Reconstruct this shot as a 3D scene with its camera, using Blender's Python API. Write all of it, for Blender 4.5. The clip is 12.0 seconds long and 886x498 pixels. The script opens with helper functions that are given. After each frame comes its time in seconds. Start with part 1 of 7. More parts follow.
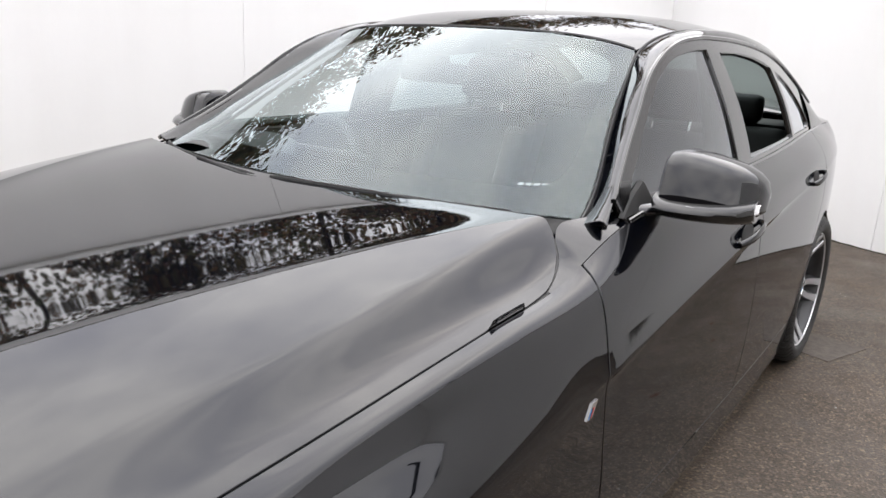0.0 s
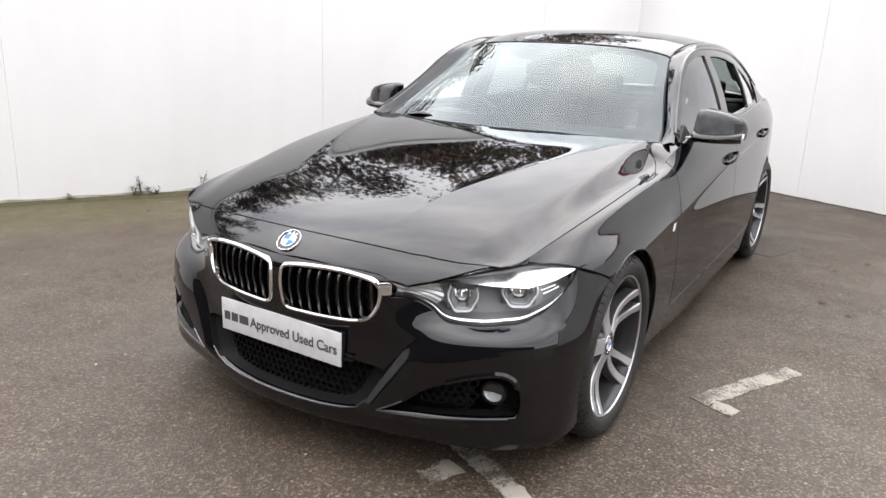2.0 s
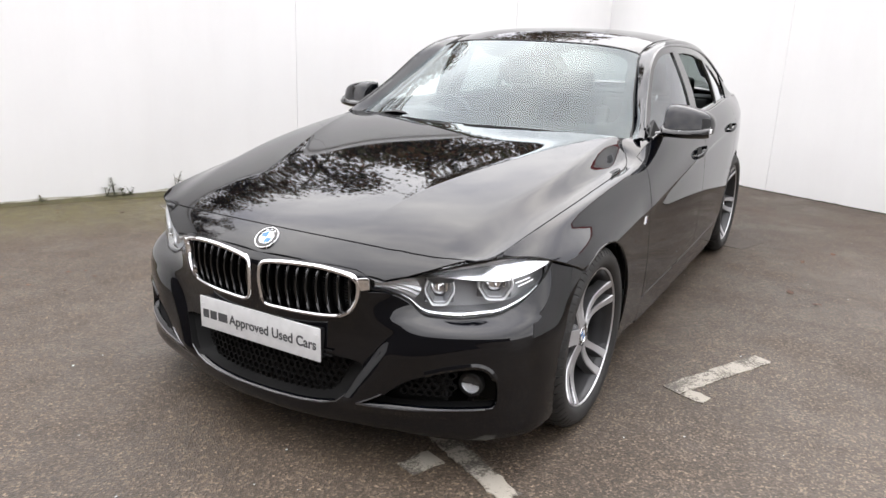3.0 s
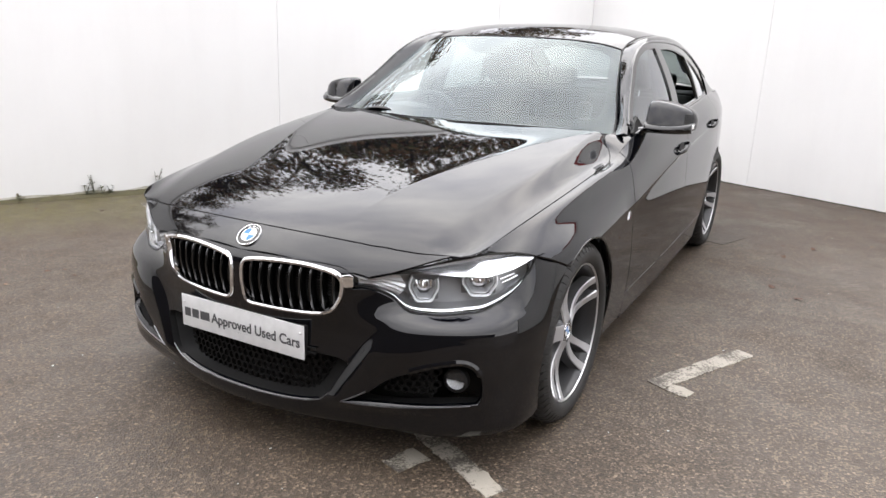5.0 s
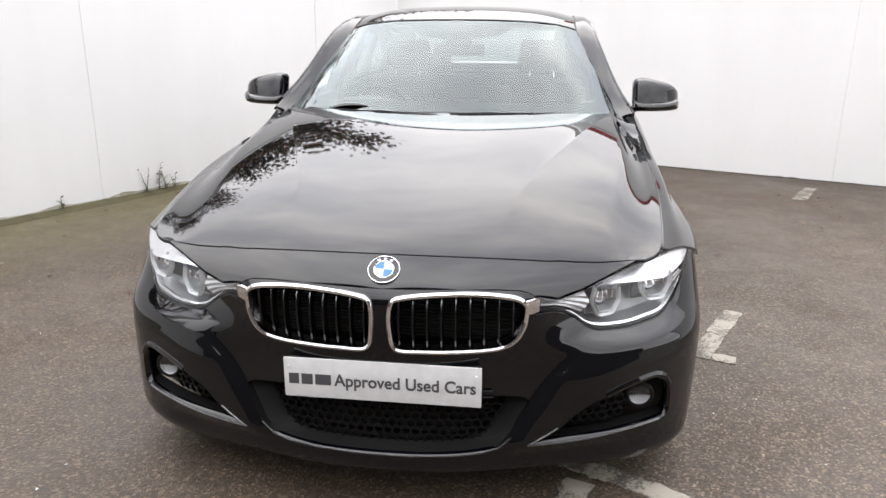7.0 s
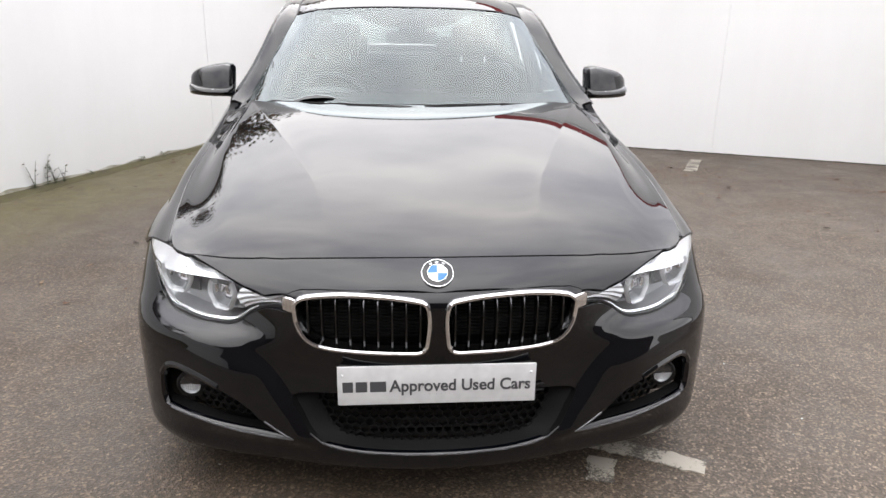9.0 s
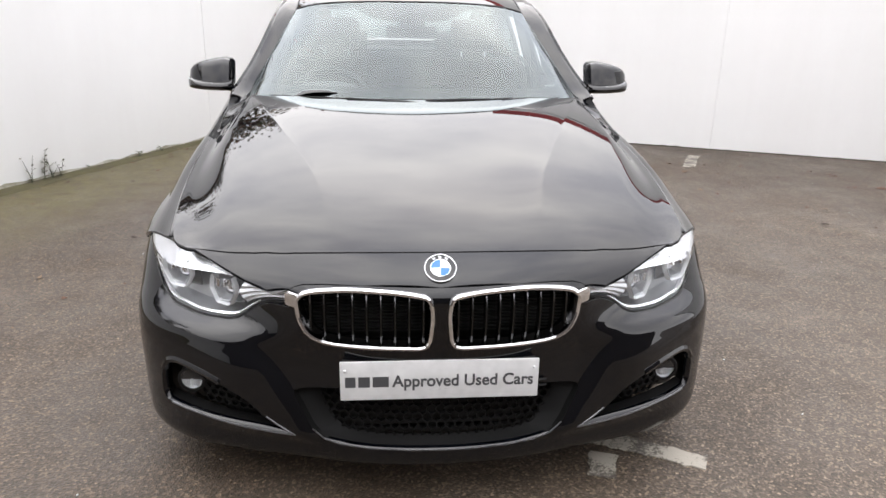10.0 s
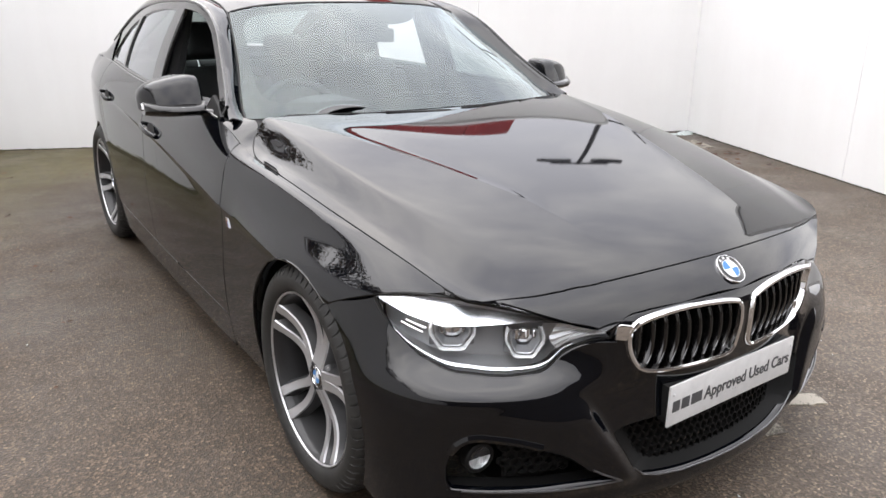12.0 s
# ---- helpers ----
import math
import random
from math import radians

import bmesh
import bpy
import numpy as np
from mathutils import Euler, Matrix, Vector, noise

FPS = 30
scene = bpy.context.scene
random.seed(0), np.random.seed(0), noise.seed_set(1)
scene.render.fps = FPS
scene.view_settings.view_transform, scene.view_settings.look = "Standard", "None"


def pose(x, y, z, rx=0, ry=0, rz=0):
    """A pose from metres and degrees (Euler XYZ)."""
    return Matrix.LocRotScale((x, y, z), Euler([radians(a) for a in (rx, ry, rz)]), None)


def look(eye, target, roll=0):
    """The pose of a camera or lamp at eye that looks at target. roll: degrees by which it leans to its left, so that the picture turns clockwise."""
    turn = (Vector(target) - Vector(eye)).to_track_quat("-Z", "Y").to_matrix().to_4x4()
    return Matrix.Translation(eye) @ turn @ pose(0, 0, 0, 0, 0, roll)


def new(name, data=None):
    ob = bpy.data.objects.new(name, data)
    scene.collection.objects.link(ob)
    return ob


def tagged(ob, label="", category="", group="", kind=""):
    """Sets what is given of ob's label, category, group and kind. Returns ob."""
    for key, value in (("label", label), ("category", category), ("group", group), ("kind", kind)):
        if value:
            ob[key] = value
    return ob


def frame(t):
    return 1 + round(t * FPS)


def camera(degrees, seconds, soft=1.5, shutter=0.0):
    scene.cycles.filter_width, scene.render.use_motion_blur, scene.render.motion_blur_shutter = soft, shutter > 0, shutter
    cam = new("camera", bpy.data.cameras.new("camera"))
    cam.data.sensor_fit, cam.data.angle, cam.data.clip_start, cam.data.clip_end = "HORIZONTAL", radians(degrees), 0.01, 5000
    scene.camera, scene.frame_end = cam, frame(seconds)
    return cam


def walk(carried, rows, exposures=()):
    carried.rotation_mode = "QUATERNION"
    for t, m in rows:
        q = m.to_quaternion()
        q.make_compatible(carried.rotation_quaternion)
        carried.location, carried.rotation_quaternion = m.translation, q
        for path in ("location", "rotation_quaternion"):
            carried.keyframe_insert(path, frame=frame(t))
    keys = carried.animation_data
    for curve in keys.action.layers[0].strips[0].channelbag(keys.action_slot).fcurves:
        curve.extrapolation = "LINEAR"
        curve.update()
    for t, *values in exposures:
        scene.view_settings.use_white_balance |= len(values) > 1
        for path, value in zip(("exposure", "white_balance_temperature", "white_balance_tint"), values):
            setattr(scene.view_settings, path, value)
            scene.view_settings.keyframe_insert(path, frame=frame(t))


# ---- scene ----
cam = camera(62.2, 12.0)
PATH = [
    (0, (1.37, -0.597, 1.282), (0.221, 0.948, 0.744), 2.9),
    (0.5, (1.46, -1.233, 1.301), (0.31, 0.306, 0.743), 3.2),
    (1, (1.517, -1.727, 1.306), (0.401, -0.168, 0.735), 2.5),
    (1.5, (1.579, -2.103, 1.32), (0.499, -0.516, 0.758), 2.7),
    (2, (1.594, -2.338, 1.336), (0.578, -0.707, 0.783), 2.4),
    (2.5, (1.609, -2.373, 1.336), (0.626, -0.722, 0.781), 2.2),
    (3, (1.616, -2.373, 1.337), (0.655, -0.709, 0.782), 2.1),
    (3.5, (1.616, -2.37, 1.332), (0.671, -0.696, 0.78), 2.0),
    (5.5, (1.604, -2.366, 1.331), (0.685, -0.681, 0.768), 2.2),
    (6, (1.404, -2.408, 1.307), (0.537, -0.699, 0.733), 3.0),
    (6.5, (0.901, -2.515, 1.312), (0.364, -0.673, 0.746), 3.4),
    (7, (0.362, -2.45, 1.291), (0.133, -0.547, 0.717), 0.4),
    (7.2, (0.178, -2.442, 1.302), (0.075, -0.53, 0.722), -0.1),
    (8.8, (-0.095, -2.45, 1.363), (0.037, -0.559, 0.726), 0.2),
    (9, (-0.131, -2.461, 1.362), (0.024, -0.572, 0.724), 0.9),
    (9.5, (-0.136, -2.461, 1.361), (0.025, -0.575, 0.718), 1.1),
    (10, (-0.148, -2.455, 1.358), (0.017, -0.57, 0.709), 1.1),
    (10.5, (-0.328, -2.359, 1.327), (-0.052, -0.488, 0.678), 2.8),
    (11, (-0.806, -2.146, 1.342), (-0.194, -0.362, 0.677), 2.0),
    (11.5, (-1.22, -1.871, 1.301), (-0.372, -0.179, 0.656), 1.1),
    (12, (-1.602, -1.727, 1.336), (-0.521, -0.169, 0.7), 0.6),
]
walk(cam, [(t, look(eye, target, roll)) for t, eye, target, roll in PATH],
     exposures=[(0.0, 0.0), (0.5, -0.1), (1.0, -0.2), (1.5, -0.03), (2.0, 0.04), (6.0, 0.04), (7.0, 0.0), (12.0, 0.0)])

# ---- world, light ----
world = bpy.data.worlds.new("overcast")
scene.world = world
world.use_nodes = True
wn, wl = world.node_tree.nodes, world.node_tree.links
wn.clear()
w_out = wn.new("ShaderNodeOutputWorld")
w_bg = wn.new("ShaderNodeBackground")
sky = wn.new("ShaderNodeTexSky")
sky.sky_type, sky.sun_disc = "NISHITA", False
sky.sun_elevation, sky.sun_rotation = radians(48), radians(10)
sky.air_density, sky.dust_density = 1.0, 4.0
w_tc = wn.new("ShaderNodeTexCoord")
w_map = wn.new("ShaderNodeMapping")
w_map.inputs["Scale"].default_value = (1.0, 1.0, 2.2)
w_n = wn.new("ShaderNodeTexNoise")
w_n.inputs["Scale"].default_value, w_n.inputs["Detail"].default_value, w_n.inputs["Roughness"].default_value = 2.3, 5.0, 0.55
w_r = wn.new("ShaderNodeValToRGB")
w_r.color_ramp.elements[0].position, w_r.color_ramp.elements[0].color = 0.34, (10.4, 10.4, 11.5, 1)
w_r.color_ramp.elements[1].position, w_r.color_ramp.elements[1].color = 0.70, (19.4, 18.9, 18.7, 1)
w_mix = wn.new("ShaderNodeMix")
w_mix.data_type = "RGBA"
w_mix.inputs["Factor"].default_value = 0.94
wl.new(w_tc.outputs["Generated"], w_map.inputs["Vector"])
wl.new(w_map.outputs["Vector"], w_n.inputs["Vector"])
wl.new(w_n.outputs["Fac"], w_r.inputs["Fac"])
wl.new(sky.outputs["Color"], w_mix.inputs["A"])
wl.new(w_r.outputs["Color"], w_mix.inputs["B"])
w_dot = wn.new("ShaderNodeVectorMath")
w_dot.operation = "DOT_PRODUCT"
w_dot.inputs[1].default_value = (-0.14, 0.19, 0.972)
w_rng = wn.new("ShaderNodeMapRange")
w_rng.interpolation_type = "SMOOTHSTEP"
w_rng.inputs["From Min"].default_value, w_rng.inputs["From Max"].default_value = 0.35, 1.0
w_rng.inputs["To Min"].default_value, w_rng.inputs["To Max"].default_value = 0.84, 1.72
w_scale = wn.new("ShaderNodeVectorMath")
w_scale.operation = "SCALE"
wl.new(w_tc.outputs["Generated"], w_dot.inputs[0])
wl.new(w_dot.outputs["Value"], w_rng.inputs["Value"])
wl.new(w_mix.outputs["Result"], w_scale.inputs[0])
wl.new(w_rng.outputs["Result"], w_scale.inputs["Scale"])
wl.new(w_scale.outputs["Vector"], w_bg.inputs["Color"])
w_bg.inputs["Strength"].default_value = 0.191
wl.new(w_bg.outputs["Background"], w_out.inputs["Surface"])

sun = new("sun", bpy.data.lights.new("sun", "SUN"))
sun.data.energy, sun.data.angle, sun.data.color = 1.0, radians(160), (1.0, 0.97, 0.93)
sun.matrix_world = look((8, 1.5, 11), (0, 0, 0))


# ---- materials ----
def material(name, color=(0.5, 0.5, 0.5), rough=0.5, metal=0.0, coat=0.0, coat_rough=0.03, spec=0.5):
    m = bpy.data.materials.new(name)
    m.use_nodes = True
    p = m.node_tree.nodes["Principled BSDF"]
    p.inputs["Base Color"].default_value = (*color, 1)
    p.inputs["Roughness"].default_value, p.inputs["Metallic"].default_value = rough, metal
    p.inputs["Coat Weight"].default_value, p.inputs["Coat Roughness"].default_value = coat, coat_rough
    p.inputs["Specular IOR Level"].default_value = spec
    return m


def node(m, kind, **values):
    n = m.node_tree.nodes.new(kind)
    for k, v in values.items():
        n.inputs[k.replace("_", " ")].default_value = v
    return n


def link(m, a, b):
    m.node_tree.links.new(a, b)


def coords(m, scale=(1, 1, 1)):
    tc = node(m, "ShaderNodeTexCoord")
    mp = node(m, "ShaderNodeMapping")
    mp.inputs["Scale"].default_value = scale
    link(m, tc.outputs["Object"], mp.inputs["Vector"])
    return mp.outputs["Vector"]


def noise_of(m, scale, detail=4.0, rough=0.55, stretch=(1, 1, 1)):
    n = node(m, "ShaderNodeTexNoise", Scale=scale, Detail=detail, Roughness=rough)
    link(m, coords(m, stretch), n.inputs["Vector"])
    return n.outputs["Fac"]


def ramp(m, fac, *stops):
    r = node(m, "ShaderNodeValToRGB")
    e = r.color_ramp.elements
    while len(e) < len(stops):
        e.new(0.5)
    for el, (pos, col) in zip(e, stops):
        el.position, el.color = pos, (*col, 1) if len(col) == 3 else col
    link(m, fac, r.inputs["Fac"])
    return r.outputs["Color"]


def blend(m, fac, a, b, how="MIX"):
    x = node(m, "ShaderNodeMix")
    x.data_type, x.blend_type = "RGBA", how
    for key, v in (("Factor", fac), ("A", a), ("B", b)):
        sock = x.inputs[key] if key != "Factor" else x.inputs[0]
        if isinstance(v, (float, int)):
            sock.default_value = v
        elif isinstance(v, tuple):
            sock.default_value = (*v, 1)
        else:
            link(m, v, sock)
    return x.outputs["Result"]


def bump(m, height, strength=0.3, dist=0.01):
    b = node(m, "ShaderNodeBump", Strength=strength, Distance=dist)
    link(m, height, b.inputs["Height"])
    p = m.node_tree.nodes["Principled BSDF"]
    link(m, b.outputs["Normal"], p.inputs["Normal"])
    return b


def base_of(m, color, key="Base Color"):
    link(m, color, m.node_tree.nodes["Principled BSDF"].inputs[key])


PAINT = material("black_car_paint", (0.0015, 0.0015, 0.0017), 0.3, 0.0, 1.0, 0.01, 0.0)
PAINT.node_tree.nodes["Principled BSDF"].inputs["Coat IOR"].default_value = 1.53
_f = noise_of(PAINT, 5.0, 3.0)
base_of(PAINT, ramp(PAINT, _f, (0.35, (0.0008, 0.0010, 0.0018)), (0.7, (0.0014, 0.0018, 0.0030))))
_d = noise_of(PAINT, 2.6, 5.0, 0.6)
base_of(PAINT, ramp(PAINT, _d, (0.3, (0.02, 0.02, 0.02)), (0.75, (0.045, 0.045, 0.045))), "Coat Roughness")

GLOSSBLACK = material("gloss_black_trim", (0.003, 0.003, 0.003), 0.2, 0, 0.9, spec=0.1)
EDGE = material("worn_satin_edge", (0.22, 0.22, 0.23), 0.35, 1.0)
SLATTIP = material("dark_chrome_slat_edge", (0.22, 0.22, 0.23), 0.25, 1.0)
PLASTIC = material("dark_textured_plastic", (0.006, 0.006, 0.006), 0.6, spec=0.3)
bump(PLASTIC, noise_of(PLASTIC, 900, 2), 0.25, 0.0008)
base_of(PLASTIC, ramp(PLASTIC, noise_of(PLASTIC, 22, 4), (0.35, (0.004, 0.004, 0.0042)), (0.7, (0.009, 0.0088, 0.0085))))
RUBBER = material("tyre_rubber", (0.016, 0.016, 0.016), 0.62)
base_of(RUBBER, ramp(RUBBER, noise_of(RUBBER, 14, 6, 0.7), (0.35, (0.008, 0.008, 0.008)), (0.75, (0.022, 0.021, 0.019))))
bump(RUBBER, noise_of(RUBBER, 260, 3), 0.2, 0.001)
SEAL = material("black_rubber_seal", (0.008, 0.008, 0.008), 0.5)
CHROME = material("chrome", (0.82, 0.82, 0.83), 0.07, 1.0)
base_of(CHROME, ramp(CHROME, noise_of(CHROME, 30, 4), (0.3, (0.04, 0.04, 0.04)), (0.8, (0.13, 0.13, 0.13))), "Roughness")
MACHINED = material("machined_alloy", (0.44, 0.44, 0.45), 0.48, 0.75)
RIMEDGE = material("polished_alloy_edge", (0.55, 0.55, 0.56), 0.4, 0.9)
BARREL = material("dark_grey_rim_barrel", (0.016, 0.016, 0.017), 0.5, 0.2, 0.3)
bump(MACHINED, noise_of(MACHINED, 300, 3, 0.6, (1, 8, 1)), 0.06, 0.0005)
ALLOYGREY = material("grey_painted_alloy", (0.04, 0.04, 0.042), 0.35, 0.2, 0.5)
base_of(ALLOYGREY, ramp(ALLOYGREY, noise_of(ALLOYGREY, 18, 5), (0.35, (0.040, 0.040, 0.042)), (0.7, (0.060, 0.060, 0.062))))
STEEL = material("brake_steel", (0.28, 0.27, 0.26), 0.38, 1.0)
base_of(STEEL, ramp(STEEL, noise_of(STEEL, 60, 5), (0.3, (0.20, 0.19, 0.18)), (0.75, (0.36, 0.35, 0.34))))
DARKIRON = material("dark_cast_iron", (0.02, 0.02, 0.02), 0.7, 0.3)
FRIT = material("black_ceramic_print", (0.004, 0.004, 0.004), 1.0, spec=0.0)
# the unlit dark of arches and underbody is put into this near-black colour
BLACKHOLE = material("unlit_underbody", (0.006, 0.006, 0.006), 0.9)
LAMPBLACK = material("lamp_shaded_black", (0.02, 0.021, 0.023), 0.25)
LAMPGREY = material("lamp_housing_silver", (0.46, 0.47, 0.48), 0.34, 0.55)
LAMPDARK = material("lamp_bezel_dark_grey", (0.20, 0.203, 0.21), 0.3, 0.5)
MESHBLACK = material("matt_black_mesh", (0.0035, 0.0035, 0.0035), 0.6, spec=0.18)
DARKWALL = material("dark_brown_brick_wall", (0.05, 0.042, 0.036), 0.85)
base_of(DARKWALL, ramp(DARKWALL, noise_of(DARKWALL, 2.5, 6, 0.65), (0.3, (0.034, 0.028, 0.025)), (0.7, (0.062, 0.05, 0.043))))
bump(DARKWALL, noise_of(DARKWALL, 40, 4), 0.3, 0.006)
LAMPBOWL = material("lamp_reflector_silver", (0.70, 0.71, 0.72), 0.30, 0.45)
BRIGHTWORK = material("bright_lamp_reflector", (0.92, 0.92, 0.93), 0.24, 1.0)
LAMPWHITE = material("frosted_light_guide", (0.82, 0.83, 0.84), 0.25, 0.0, 0.4)
LEATHER = material("dark_grey_leather", (0.02, 0.02, 0.021), 0.6)
bump(LEATHER, noise_of(LEATHER, 900, 2), 0.02, 0.0002)
base_of(LEATHER, ramp(LEATHER, noise_of(LEATHER, 6, 4), (0.3, (0.022, 0.022, 0.023)), (0.75, (0.040, 0.040, 0.041))))
HEADLINER = material("light_grey_headliner", (0.32, 0.31, 0.30), 0.9)
bump(HEADLINER, noise_of(HEADLINER, 500, 2), 0.3, 0.001)
PLATEWHITE = material("plate_white", (0.62, 0.63, 0.63), 0.32)
base_of(PLATEWHITE, ramp(PLATEWHITE, noise_of(PLATEWHITE, 26, 5), (0.3, (0.56, 0.565, 0.565)), (0.7, (0.66, 0.665, 0.665))))
PLATETEXT = material("plate_grey_print", (0.06, 0.062, 0.066), 0.5)
BLUE = material("enamel_blue", (0.012, 0.13, 0.38), 0.35, 0, 0.15)
WHITE = material("enamel_white", (0.78, 0.79, 0.80), 0.2, 0, 0.7)
RED = material("enamel_red", (0.42, 0.02, 0.03), 0.25, 0, 0.7)
STICKER = material("white_paper_sticker", (0.6, 0.6, 0.58), 0.6)


def glass(name, tint, gain=1.7, rough=0.0, sheen=(0.95, 0.97, 1.0)):
    """A thin pane: clear with tint, mirror reflection that grows with the slant."""
    m = bpy.data.materials.new(name)
    m.use_nodes = True
    nt = m.node_tree
    nt.nodes.clear()
    out = nt.nodes.new("ShaderNodeOutputMaterial")
    tr = nt.nodes.new("ShaderNodeBsdfTransparent")
    tr.inputs["Color"].default_value = (*tint, 1)
    gl = nt.nodes.new("ShaderNodeBsdfGlossy")
    gl.inputs["Roughness"].default_value = rough
    gl.inputs["Color"].default_value = (*sheen, 1)
    fr = nt.nodes.new("ShaderNodeLayerWeight")
    fr.inputs["Blend"].default_value = 0.5
    pw = nt.nodes.new("ShaderNodeMath")
    pw.operation = "POWER"
    pw.inputs[1].default_value = 5.0
    mu = nt.nodes.new("ShaderNodeMath")
    mu.operation, mu.use_clamp = "MULTIPLY_ADD", True
    mu.inputs[1].default_value, mu.inputs[2].default_value = 0.96 * gain, 0.04 * gain
    nt.links.new(fr.outputs["Facing"], pw.inputs[0])
    mx = nt.nodes.new("ShaderNodeMixShader")
    nt.links.new(pw.outputs["Value"], mu.inputs[0])
    nt.links.new(mu.outputs["Value"], mx.inputs["Fac"])
    nt.links.new(tr.outputs["BSDF"], mx.inputs[1])
    nt.links.new(gl.outputs["BSDF"], mx.inputs[2])
    nt.links.new(mx.outputs["Shader"], out.inputs["Surface"])
    return m


GLASS = glass("windscreen_glass", (0.62, 0.69, 0.69), 1.6, 0.0, (0.86, 0.94, 0.955))
SIDEGLASS = glass("side_window_glass", (0.32, 0.37, 0.36), 1.75)
LENS = glass("clear_lamp_lens", (0.94, 0.95, 0.96), 1.0)

# walls: white paint, faint streaks and scuffs
WALL = material("white_painted_wall", (0.80, 0.80, 0.79), 0.6)
_a = noise_of(WALL, 0.7, 6, 0.6)
_b = noise_of(WALL, 3.0, 5, 0.6, (1, 1, 0.12))
_c = ramp(WALL, _a, (0.3, (0.80, 0.80, 0.795)), (0.7, (0.84, 0.84, 0.835)))
_e = ramp(WALL, _b, (0.36, (0.978, 0.976, 0.974)), (0.6, (1, 1, 1)))
base_of(WALL, blend(WALL, 1.0, _c, _e, "MULTIPLY"))
bump(WALL, noise_of(WALL, 90, 5), 0.12, 0.004)
WALLDIRT = material("mossy_wall_foot", (0.4, 0.4, 0.33), 0.9)
base_of(WALLDIRT, ramp(WALLDIRT, noise_of(WALLDIRT, 5, 6, 0.7), (0.35, (0.16, 0.15, 0.09)), (0.52, (0.45, 0.43, 0.36)), (0.68, (0.72, 0.71, 0.68))))
bump(WALLDIRT, noise_of(WALLDIRT, 60, 5), 0.5, 0.006)

# asphalt: brown-grey, stones, damp patches, moss along the wall
ASPHALT = material("damp_brown_asphalt", (0.06, 0.055, 0.05), 0.6)
_s = noise_of(ASPHALT, 210, 3, 0.7)
_l = noise_of(ASPHALT, 0.8, 6, 0.6)
_v = node(ASPHALT, "ShaderNodeTexVoronoi", Scale=135.0)
link(ASPHALT, coords(ASPHALT), _v.inputs["Vector"])
_stone = ramp(ASPHALT, _v.outputs["Color"], (0.1, (0.031, 0.023, 0.0162)), (0.62, (0.068, 0.0515, 0.0365)), (0.9, (0.185, 0.142, 0.103)), (1.0, (0.34, 0.27, 0.20)))
_grain = ramp(ASPHALT, _s, (0.3, (0.66, 0.65, 0.64)), (0.7, (1.28, 1.27, 1.25)))
_big = ramp(ASPHALT, _l, (0.3, (0.80, 0.80, 0.80)), (0.7, (1.10, 1.09, 1.07)))


def yard_distance(m, origin, across, reach, ragged_by):
    """1 at a line on the ground, falling to 0 at the reach across it, with a ragged edge."""
    tc = node(m, "ShaderNodeTexCoord")
    dot = node(m, "ShaderNodeVectorMath")
    dot.operation = "DOT_PRODUCT"
    dot.inputs[1].default_value = (across[0], across[1], 0)
    link(m, tc.outputs["Object"], dot.inputs[0])
    wav = node(m, "ShaderNodeMath")
    wav.operation = "MULTIPLY_ADD"
    wav.inputs[1].default_value = ragged_by
    link(m, noise_of(m, 1.6, 7, 0.68), wav.inputs[0])
    link(m, dot.outputs["Value"], wav.inputs[2])
    rng_ = node(m, "ShaderNodeMapRange")
    rng_.interpolation_type = "SMOOTHSTEP"
    base = origin[0] * across[0] + origin[1] * across[1] + ragged_by * 0.5
    rng_.inputs["From Min"].default_value, rng_.inputs["From Max"].default_value = base, base + reach
    rng_.inputs["To Min"].default_value, rng_.inputs["To Max"].default_value = 1.0, 0.0
    link(m, wav.outputs["Value"], rng_.inputs["Value"])
    return rng_.outputs["Result"]


_col = blend(ASPHALT, 1.0, blend(ASPHALT, 1.0, _stone, _grain, "MULTIPLY"), _big, "MULTIPLY")
# the damp, silted half of the yard towards the left wall, and moss along its foot
_damp = yard_distance(ASPHALT, (-0.9, 0.0), (0.89, -0.45), 2.2, 1.6)
_col = blend(ASPHALT, _damp, _col, blend(ASPHALT, 1.0, _col, (0.80, 0.755, 0.695), "MULTIPLY"))
_green = yard_distance(ASPHALT, (-0.89, 5.97), (0.894, -0.447), 1.1, 1.1)
_patch = ramp(ASPHALT, noise_of(ASPHALT, 14, 6, 0.72), (0.38, (0.25, 0.25, 0.25)), (0.60, (0.92, 0.92, 0.92)))
# a mossy corner between the left and the back wall
_tc = node(ASPHALT, "ShaderNodeTexCoord")
_dist = node(ASPHALT, "ShaderNodeVectorMath")
_dist.operation = "DISTANCE"
_dist.inputs[1].default_value = (-1.0, 5.8, 0)
link(ASPHALT, _tc.outputs["Object"], _dist.inputs[0])
_near = node(ASPHALT, "ShaderNodeMapRange")
_near.inputs["From Min"].default_value, _near.inputs["From Max"].default_value = 0.9, 1.7
_near.inputs["To Min"].default_value, _near.inputs["To Max"].default_value = 1.0, 0.0
link(ASPHALT, _dist.outputs["Value"], _near.inputs["Value"])
_gm = node(ASPHALT, "ShaderNodeMath")
_gm.operation = "MAXIMUM"
link(ASPHALT, _green, _gm.inputs[0])
link(ASPHALT, _near.outputs["Result"], _gm.inputs[1])
_green = _gm.outputs["Value"]
_mx = node(ASPHALT, "ShaderNodeMath")
_mx.operation = "MULTIPLY"
link(ASPHALT, _green, _mx.inputs[0])
link(ASPHALT, _patch, _mx.inputs[1])
_col = blend(ASPHALT, _mx.outputs["Value"], _col, blend(ASPHALT, 1.0, _grain, (0.108, 0.094, 0.032), "MULTIPLY"))
base_of(ASPHALT, _col)
